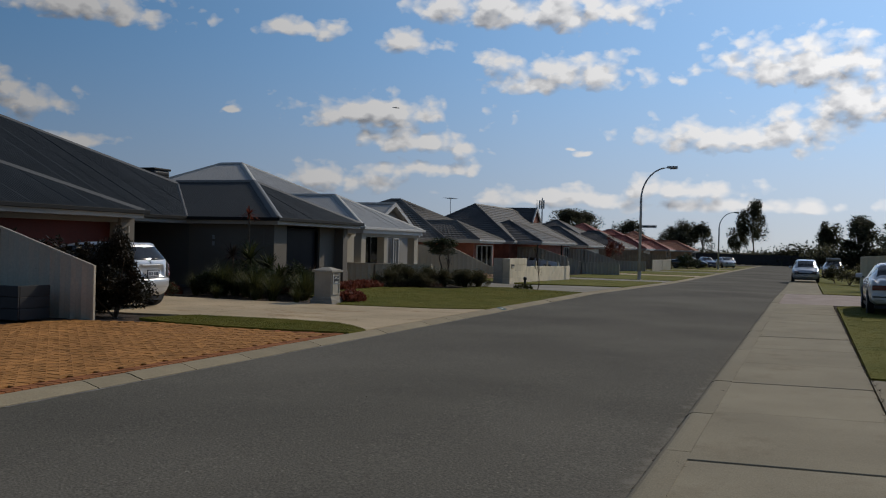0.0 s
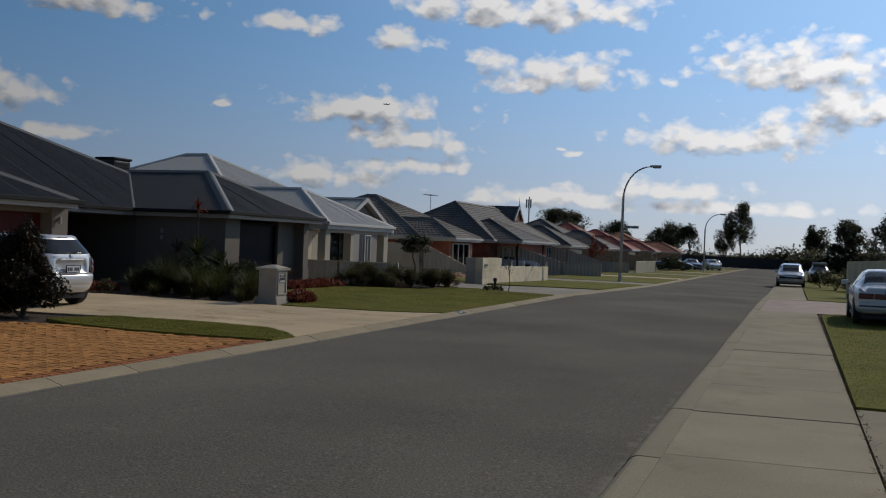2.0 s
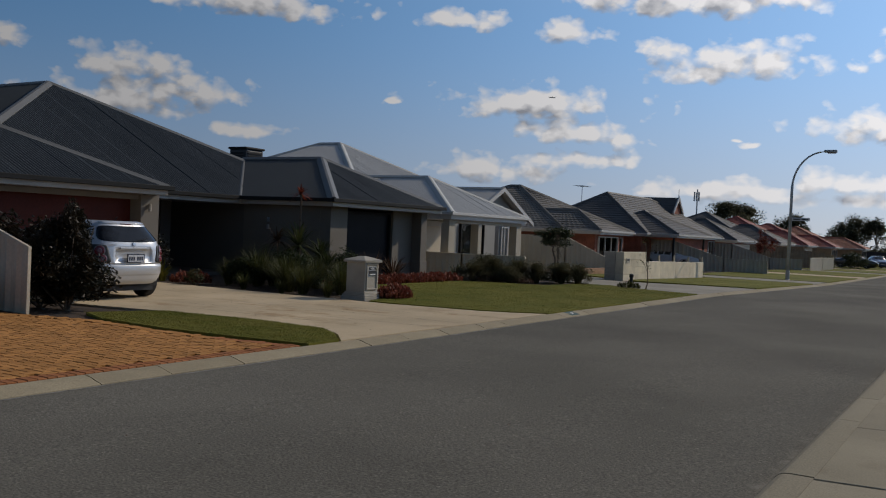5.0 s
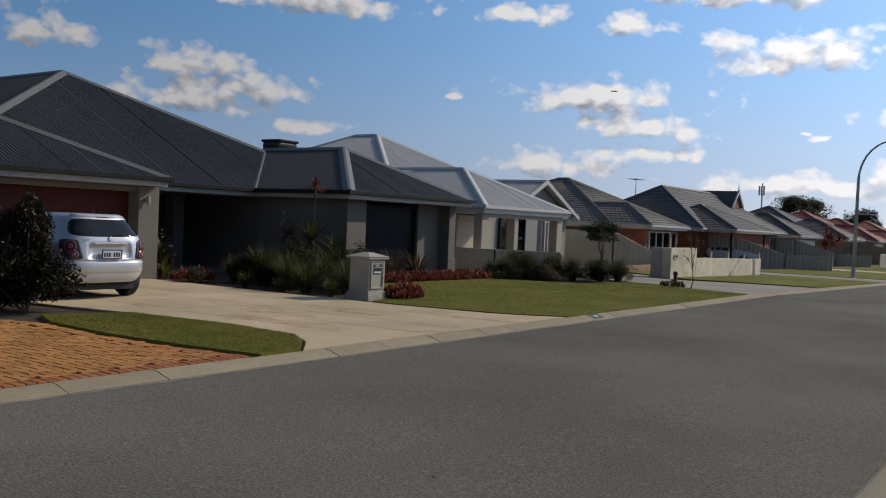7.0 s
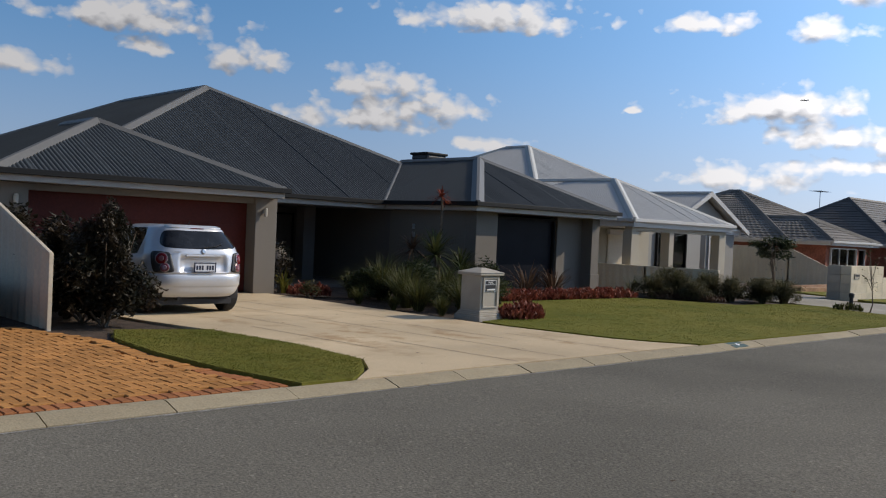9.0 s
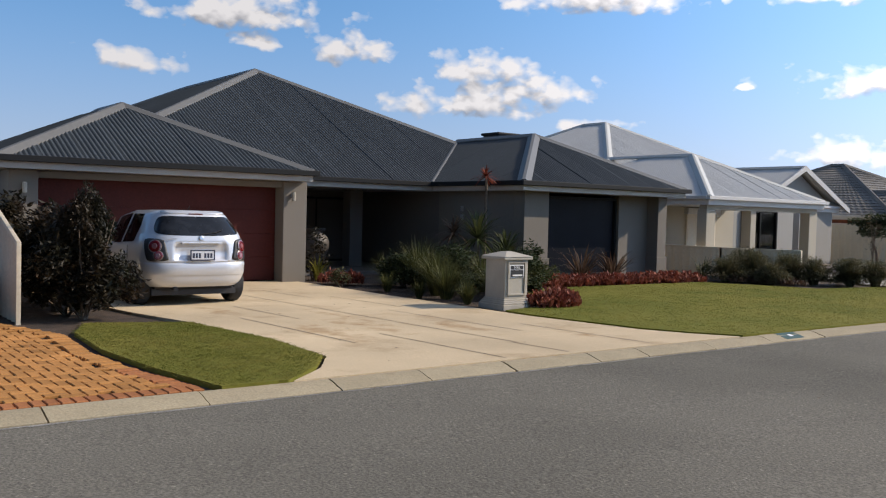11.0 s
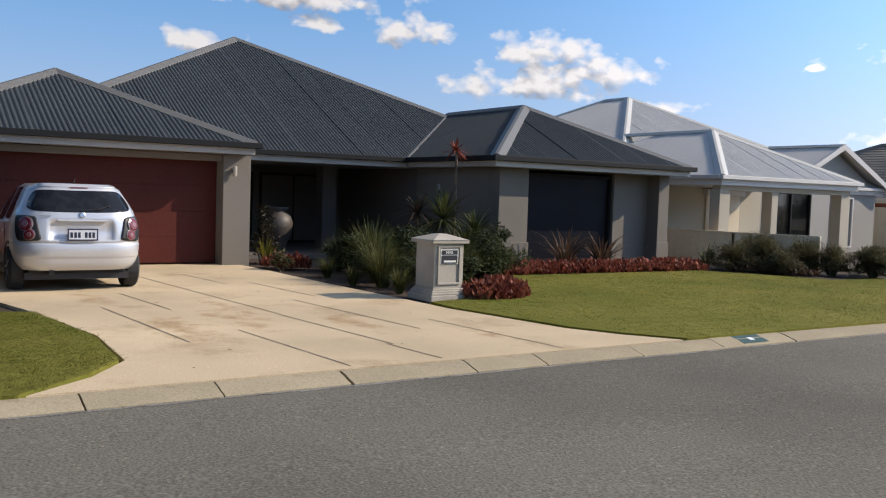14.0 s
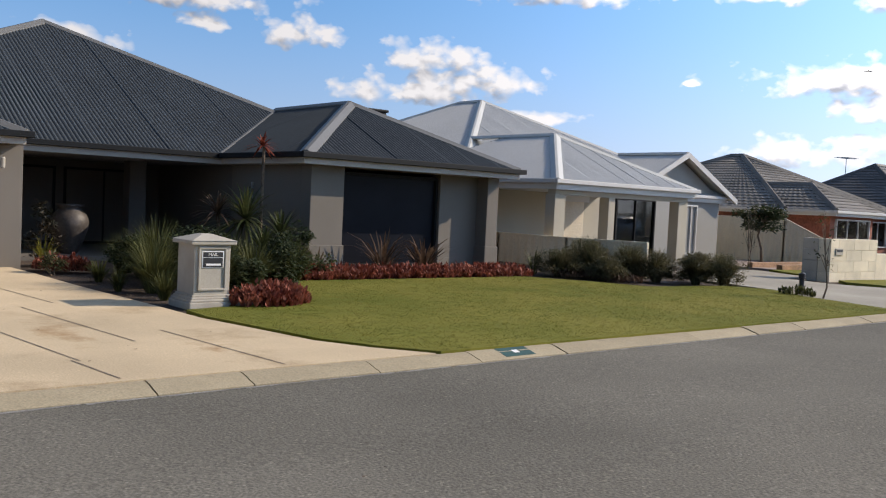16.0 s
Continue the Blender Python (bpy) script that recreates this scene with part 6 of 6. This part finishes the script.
vs = [tm.verts.new(pc - w * 3.2 + Vector(p)) for p in ((-.9, 0, 0), (.5, 0, .9), (.1, 0, 1.0), (.9, 0, 1.5))]
tm.faces.new((vs[0], vs[1], vs[3], vs[2]))
part("tail_fin", tm, M["galv"], jet)


# ---- garden of the grey house ----
gz = 0.05
bush("photinia", (-11.75, 14.85, gz), (.86, .86, .91), 9500, .06, M["photinia"], "tall dark glossy photinia bush beside a driveway", knots=26, taper=.62)
bush("photinia", (-12.9, 14.75, gz), (.7, .6, .85), 6500, .06, M["photinia"], "dark reddish photinia bush along a fence", knots=18)
bush("photinia", (-14.1, 14.7, gz), (.7, .6, .95), 5500, .06, M["photinia"], "dark reddish photinia bush along a fence", knots=18)
r5 = random.Random(11)
bush("photinia", (-12.35, 14.75, gz), (.75, .4, .42), 4200, .055, M["photinia"], "low dark photinia bush along a fence", knots=18)
for x, y, n, l in ((-12.2, 21.5, 420, .85), (-12.9, 21.8, 520, 1.05), (-13.6, 22.3, 480, .95), (-11.6, 22.2, 420, .95), (-14.6, 22.55, 700, 1.15), (-13.3, 23.3, 420, 1.0), (-15.3, 22.2, 280, .75), (-11.3, 21.3, 200, .5), (-12.3, 23.2, 420, .95), (-13.9, 21.3, 200, .45),
                   (-14.4, 22.9, 380, .9), (-12.5, 21.1, 160, .4), (-14.9, 23.6, 360, .9), (-12.8, 24.2, 360, .9), (-13.5, 24.6, 300, .8), (-15.6, 23.0, 300, .8)):
    strap_plant("tussock", (x, y, gz), n, l, .015, M["tussock"], "green strappy tussock in a mulched bed", "grass plant", r=r5, group="tussocks in the garden bed")
for x, y in ((-14.5, 27.4), (-14.5, 28.5)):
    strap_plant("flax", (x, y, gz), 46, 1.15, .05, M["flax"], "bronze arching flax plant under a window", "plant", 1.0, r=r5, group="flax under the window")
strap_plant("flax", (-14.2, 25.6, gz), 26, .8, .05, M["flax"], "small bronze flax beside a pier", "plant", 1.0, r=r5)
strap_plant("flax", (-13.9, 31.3, gz), 24, .7, .03, M["tussock"], "thin green strap plant beside a pier", "plant", .7, r=r5)
strap_plant("bromeliad", (-16.8, 21.3, gz), 40, .65, .05, M["yellow"], "yellow-green strap plant beside the garage pier", "plant", .9, r=r5)


def cordyline(x, y, h, material, label, n=44, l=.6, wd=.045):
    t = thing("cordyline", (x, y, gz), label, "palm")
    part("stem", tube(B(), [(x, y, gz - .05), (x + .03, y, gz + h * .5), (x, y + .03, gz + h)], [.045, .035, .03], 7), M["bark"], t)
    verts, faces = [], []
    for _ in range(n):
        a, e = r5.uniform(0, 6.28), r5.uniform(-.35, 1.4)
        d = Vector((math.cos(a) * math.cos(e), math.sin(a) * math.cos(e), math.sin(e)))
        s = Vector((-math.sin(a), math.cos(a), 0)) * wd * .5
        L = l * r5.uniform(.7, 1.1)
        k = len(verts)
        for j in range(4):
            q = j / 3
            c = Vector((x, y, gz + h)) + d * L * q - Vector((0, 0, .35 * L * q * q))
            ww = s * (1 - .8 * q * q)
            verts += [c - ww, c + ww]
            if j:
                faces.append((k + 2 * j - 2, k + 2 * j - 1, k + 2 * j + 1, k + 2 * j))
    raw("crown", verts, faces, material, t)
    return t


cordyline(-15.35, 24.95, 2.5, M["scarlet"], "tall thin cordyline with a red crown", 44, .46)
cordyline(-14.9, 24.4, 1.05, M["palm"], "green cordyline with arching leaves", 110, 1.15, .05)
cordyline(-15.3, 24.0, 1.15, M["flax"], "bronze cordyline in a garden bed", 60, .7)
cordyline(-14.6, 25.0, .75, M["palm"], "green cordyline with arching leaves", 80, .9, .045)
cordyline(-13.6, 24.1, .5, M["palm"], "low green palm in a garden bed", 90, .8, .045)


def low_bed(name, spots, n, h, size, material, label):
    """A low mass of upright fleshy shoots."""
    t = thing(name, (spots[0][0], spots[0][1], gz), label, "ground cover")
    verts, faces = [], []
    for _ in range(n):
        cx, cy, rx, ry = r5.choice(spots)
        a, q = r5.uniform(0, 6.28), math.sqrt(r5.random())
        px, py = cx + rx * q * math.cos(a), cy + ry * q * math.sin(a)
        top = h * (1 - .55 * q * q) * r5.uniform(.6, 1.1)
        for j in range(5):
            b = r5.uniform(0, 6.28)
            d = Vector((math.cos(b) * .6, math.sin(b) * .6, 1)).normalized()
            s = Vector((-math.sin(b), math.cos(b), 0)) * size * .35
            o = Vector((px, py, gz + top * r5.uniform(.15, .9)))
            k = len(verts)
            verts += [o, o + d * size * .6 + s, o + d * size * 1.5, o + d * size * .6 - s]
            faces += [(k, k + 1, k + 2), (k, k + 2, k + 3)]
    raw("foliage", verts, faces, material, t)
    return t


low_bed("succulent_bed", [(-13.5, y, .5, .55) for y in np.arange(24.6, 30.4, .55)], 3000, .30, .07, M["succulent"], "low bed of red succulents along the lawn")
low_bed("succulent_clump", [(-10.15, 22.25, .38, .55), (-10.3, 22.6, .35, .4)], 620, .36, .07, M["succulent"], "rounded clump of red succulents beside a letterbox")
low_bed("succulent_clump", [(-15.9, 21.2, .3, .35), (-15.5, 21.4, .25, .3)], 300, .34, .06, M["succulent"], "small clump of red succulents beside a pier")
low_bed("succulent_clump", [(-13.9, 23.6, .4, .3)], 150, .22, .05, M["succulent"], "small clump of red succulents in a bed")
bush("shrub", (-15.2, 20.95, gz), (.25, .25, .2), 350, .04, M["shrub"], "small rounded dark green shrub", stems=3, knots=8)
for x, y, a, hgt, ln in ((-13.3, 31.5, .55, .22, .6), (-12.9, 32.3, .6, .28, .75), (-12.3, 32.8, .6, .28, .8), (-11.7, 33.0, .5, .24, .65), (-13.6, 32.7, .5, .30, .8), (-11.0, 33.5, .5, .24, .6), (-10.6, 34.0, .55, .26, .65), (-11.5, 34.3, .5, .24, .6), (-12.2, 31.9, .5, .18, .5)):
    sh = strap_plant("shrub", (x, y, gz), 620, ln * 1.25, .016, M["feather"], "feathery grey-green shrub in a bed along a low fence", "shrub", .75, r=r5, group="shrubs along the low fence")
    spot, _ = clumpy((x, y, gz + hgt * 1.3), (a, a, hgt * 1.45), 22, r5)
    v, f = leaves(3800, spot, .024, -.1, 2.6, r=r5)
    raw("leaf_mass", [Vector((q[0], q[1], max(q[2], gz + .02))) for q in v], f, M["feather"], sh)
low_bed("purple_bed", [(-13.0, 31.6, .5, .4), (-12.4, 31.9, .5, .4), (-11.8, 31.9, .5, .4)], 420, .25, .05, M["flax"], "dark bronze ground cover along a lawn")
for x, y, a, hgt in ((-13.2, 22.5, .55, .42), (-14.1, 23.0, .6, .5), (-12.6, 23.9, .5, .4), (-14.8, 22.3, .5, .35), (-13.4, 24.7, .6, .5), (-11.9, 22.7, .4, .35)):
    bush("shrub", (x, y, gz), (a, a, hgt), 2600, .045, M["hedge"], "dark green leafy shrub among strappy tussocks", stems=4, knots=18, group="shrubs in the garden bed", r=r5)
# glazed urn in the porch bed
urn = thing("urn", (-19.2, 22.5, .13), "large dark glazed urn on the porch", "urn")
part("urn_body", spun(B(), [(.17, 0), (.19, .04), (.29, .28), (.38, .56), (.39, .70), (.34, .84), (.25, .93), (.22, .97), (.28, 1.02), (.29, 1.06), (.25, 1.06), (.19, .98)], (-19.2, 22.5, .13), 28), M["pot"], urn, smooth=True)
bush("shrub", (-16.9, 21.25, gz), (.3, .3, .62), 420, .05, M["photinia"], "upright dark shrub beside the garage pier", stems=3, knots=10)
# mulch and leaf crumbs
lv, lf = [], []
for _ in range(2600):
    x, y = rng.uniform(-15, -10.6), rng.uniform(20.95, 25.2)
    a, s = rng.uniform(0, 6.28), rng.uniform(.015, .05)
    if y < 20.9 or (x > -11.4 and y > 22.4):
        continue
    k = len(lv)
    z = gz + rng.uniform(0, .02)
    lv += [(x, y, z), (x + s * math.cos(a), y + s * math.sin(a), z + .012), (x - s * .4 * math.sin(a), y + s * .4 * math.cos(a), z + .006)]
    lf.append((k, k + 1, k + 2))
raw("mulch_chips", lv, lf, M["bark"], None, "brown bark chips in the garden bed", "stuff")
dv, df = [], []
for _ in range(170):
    x, y = rng.choice(((rng.uniform(-12, -6.3), rng.uniform(8, 14)), (rng.uniform(-15, -6.3), rng.uniform(16.3, 20.6)), (rng.uniform(-5.7, .4), rng.uniform(3, 30))))
    z = .09 if x < KX else 0.052
    a, s = rng.uniform(0, 6.28), rng.uniform(.015, .045)
    k = len(dv)
    dv += [(x, y, z), (x + s * math.cos(a), y + s * math.sin(a), z + .008), (x - s * .6 * math.sin(a), y + s * .6 * math.cos(a), z + .004)]
    df.append((k, k + 1, k + 2))
raw("leaf_litter", dv, df, M["bark"], None, "scattered dry leaves on paving and road", "stuff")

# ---- court between the pale house and the brick house ----
tree("courtyard_tree", (-17.4, 47.0, .05), 2.05, 1.1, 2600, .075, M["hedge"], M["bark"], "small spreading dark leafy tree in a paved court", clear=.45, knots=18, trunk=.055, stretch=.42)
tree("street_sapling", (-8.0, 33.4, .1), 1.6, .28, 60, .04, M["shrub"], M["bark"], "thin nearly bare sapling beside a driveway", clear=.25, knots=9, trunk=.02)
for x, y in ((-15.3, 42.6), (-15.6, 43.2)):
    tree("sapling", (x, y, .0), 2.0, .3, 60, .04, M["shrub"], M["bark"], "thin bare young tree against a pale wall", clear=.15, knots=9, trunk=.018)
low_bed("weeds", [(-8.6, 33.5, .4, .3)], 60, .25, .06, M["tussock"], "small green weeds at a driveway's edge")
flat("court_paving", [(-19.5, 43.0), (-14.6, 43.0), (-14.6, 49.6), (-19.5, 49.6)], .11, M["paver_pink"], "reddish paved court beside a fence", "paving")
tb = thing("timber_edging", (-15, 46, 0), "long weathered timber sleepers edging a court", "sleeper")
for x in (-14.55, -15.6):
    part("sleeper", box(B(), x, x + .2, 43.1, 48.9, -.06, .15, .015), M["wood"], tb)
strap_plant("tussock", (-12.1, 52.6, -.12), 60, .8, .04, M["tussock"], "green strap plant beside a low wall", "grass plant", r=r5)
tree("maple", (-15.2, 83.6, -.35), 3.0, .9, 1200, .09, M["scarlet"], M["bark"], "small red-leaved tree in a front garden", clear=.35, knots=12, trunk=.06)
bush("hedge", (-11.0, 105.5, -.4), (1.2, 1.8, .9), 2200, .1, M["hedge"], "clipped dark round hedge in a front garden")
bush("hedge", (-12.0, 96.5, -.4), (.8, 1.2, .6), 900, .1, M["shrub"], "low olive hedge in a front garden")

# ---- far end and right-hand verge ----
r6 = random.Random(21)
for x, y, h, c, n, lab in ((-9.5, 205, 12.5, 2.9, 4200, "tall open gum tree beyond the end of the street"), (-12.5, 207, 8.0, 2.2, 1800, "gum tree beyond the end of the street"), (-22, 195, 8.5, 3.4, 2600, "dark leafy tree behind the houses"), (-18.5, 190, 7.6, 2.6, 1900, "dark leafy tree behind the houses"),
                           (4.5, 165, 7.2, 2.2, 2000, "dark conical tree beyond the verge"), (9.0, 150, 7.4, 3.0, 2600, "dark leafy tree beyond the verge"), (13.5, 135, 7.5, 3.2, 2600, "dark leafy tree beyond the verge"), (12.0, 100, 6.2, 2.4, 2200, "dark leafy tree beyond the verge"), (17.5, 120, 8, 3.4, 2400, "dark leafy tree beyond the verge")):
    tree("tree", (x, y, G(y)), h, c, int(n * 1.7), .24, M["gum"], M["bark_pale"], lab, clear=.28 if h < 12 else .42, knots=18, trunk=.22, r=r6, stretch=.55 if h < 12 else .68)
for x, y, h, c in ((-56.5, 235, 12.0, 7.0), (-38, 215, 9.0, 3.6), (-30, 230, 8, 3)):
    tree("tree", (x, y, G(y)), h, c, 14000 if c > 6 else 3500, .3, M["gum"], M["bark"], "broad dark tree behind the row of houses", clear=.3, knots=30, trunk=.4, r=r6, stretch=.5)
bv, bf = [], []
for x0, x1, y, h in ((-26, 3, 188, 3.0), (-4, 30, 186, 4.6), (-70, -26, 205, 5.0), (30, 80, 170, 7), (3, 24, 150, 4.0)):
    sp = [(r6.uniform(x0, x1), y + r6.uniform(-2, 2), r6.uniform(.45, 1) * h) for _ in range(60)]
    def spot():
        a, b, c = r6.choice(sp)
        return (a + r6.gauss(0, 1.3), b + r6.gauss(0, .8), max(.0, r6.random() * c + r6.gauss(0, .25)) + G(y))
    v, f = leaves(11000, spot, .32, .1, r=r6)
    k = len(bv)
    bv += v
    bf += [tuple(i + k for i in q) for q in f]
tagged(raw("far_scrub", bv, bf, M["gum"]), "dense dark scrub beyond the end of the street", "scrub", kind="stuff")
fence_far = steel_fence("far_fence", 184.5, [(-30, 2.0), (-10, 2.0), (10, 2.0), (40, 2.0)], M["black"], "dark fence along the cross street", rib=.4)
for x, y, a, hgt in ((4.0, 62, .9, .65), (5.2, 61.5, 1.0, .75), (6.4, 60.5, 1.0, .7), (4.9, 58.5, .8, .5), (7.2, 62, 1.0, .9), (3.3, 66, .8, .6)):
    bush("hedge", (x, y, G(y) + .1), (a, a, hgt), 1100, .08, M["shrub"], "rounded grey-green shrub on the far verge", group="shrubs on the far verge", r=r6)
bush("hedge", (7.0, 50.2, .0), (1.6, 1.0, 1.1), 1500, .09, M["hedge"], "dark shrub behind the cream fence", r=r6)
tiled_house(70, 84, 34.0, M["tile_dark"], M["brick_tan"], "house across the far verge with a grey tiled roof", depth=14)


# ---- pavers of the neighbour's driveway ----
pav = thing("driveway_pavers", (-9, 9, 0.06), "orange clay pavers in herringbone with a red border", "driveway", kind="structure")
part("bedding", prism(B(), [(KB, 2), (KB, 14.42), (-7.3, 14.2), (-8.6, 14.1), (-10.1, 14.22), (-11.2, 13.85), (-12.1, 13.6), (-12.1, 2)], -.02, .052), M["sand"], pav)
pm = B()
box(pm, -.1015, .1015, -.0485, .0485, 0, .045)
bmesh.ops.bevel(pm, geom=[e for e in pm.edges if all(v.co.z > .04 for v in e.verts)], offset=.007, segments=1, affect="EDGES")
me_p = bpy.data.meshes.new("paver")
pm.to_mesh(me_p)
me_p.materials.append(M["paver"])
tops = [([v.co.copy() for v in pm.verts], [[v.index for v in f.verts] for f in pm.faces])]
pm.free()
me_r = me_p.copy()
me_r.materials.clear()
me_r.materials.append(M["paver_red"])
jv, jf, count = [], [], 0


def edge_y(x):
    return float(np.interp(x, [-12.1, -11.2, -10.1, -8.6, -7.3, KB], [13.55, 13.8, 14.15, 14.05, 14.15, 14.38]))


i = 0
# herringbone: each paver covers two cells of a square grid
u = .106
nx = int((12.0 + KB - .2) / u)
for a in range(nx):
    for b in range(int(12.3 / u)):
        turn = (a - b) % 4
        if turn not in (0, 3):
            continue
        cx, cy = KB - .30 - (nx - 1 - a) * u, 2.15 + b * u
        px, py = (cx + u / 2, cy) if turn == 0 else (cx, cy + u / 2)
        if py > edge_y(px) - .22 or px < -12.0 or px > KB - .27:
            continue
        rot = 0 if turn == 0 else math.pi / 2
        dz = .038 + rng.uniform(-.003, .003)
        if 11.0 < py < 13.6 and px > -8.2 and count < 300:
            ob = new("paver", me_p)
            ob.parent = pav
            ob.location = Vector((px, py, dz)) - base_of(pav)
            ob.rotation_euler = (0, 0, rot + rng.uniform(-.02, .02))
            count += 1
        else:
            k = len(jv)
            c, s = math.cos(rot), math.sin(rot)
            jv += [(px + v.x * c - v.y * s, py + v.x * s + v.y * c, dz + v.z) for v in tops[0][0]]
            jf += [tuple(q + k for q in f) for f in tops[0][1]]
raw("paver_field", jv, jf, M["paver_join"], pav, "rest of the orange pavers", "stuff")
count = 0
y = 2.1
while y < 14.3:
    ob = new("border_paver", me_r)
    ob.parent = pav
    ob.location = Vector((KB - .115, y, .040 + rng.uniform(-.003, .003))) - base_of(pav)
    y += .107
# side border
for k in range(52):
    x = KB - .3 - k * .107
    ob = new("border_paver", me_p if k > 9 else me_r)
    ob.parent = pav
    ob.location = Vector((x, edge_y(x) - .07, .040 + rng.uniform(-.012, .004))) - base_of(pav)
    ob.rotation_euler = (0, 0, math.pi / 2)
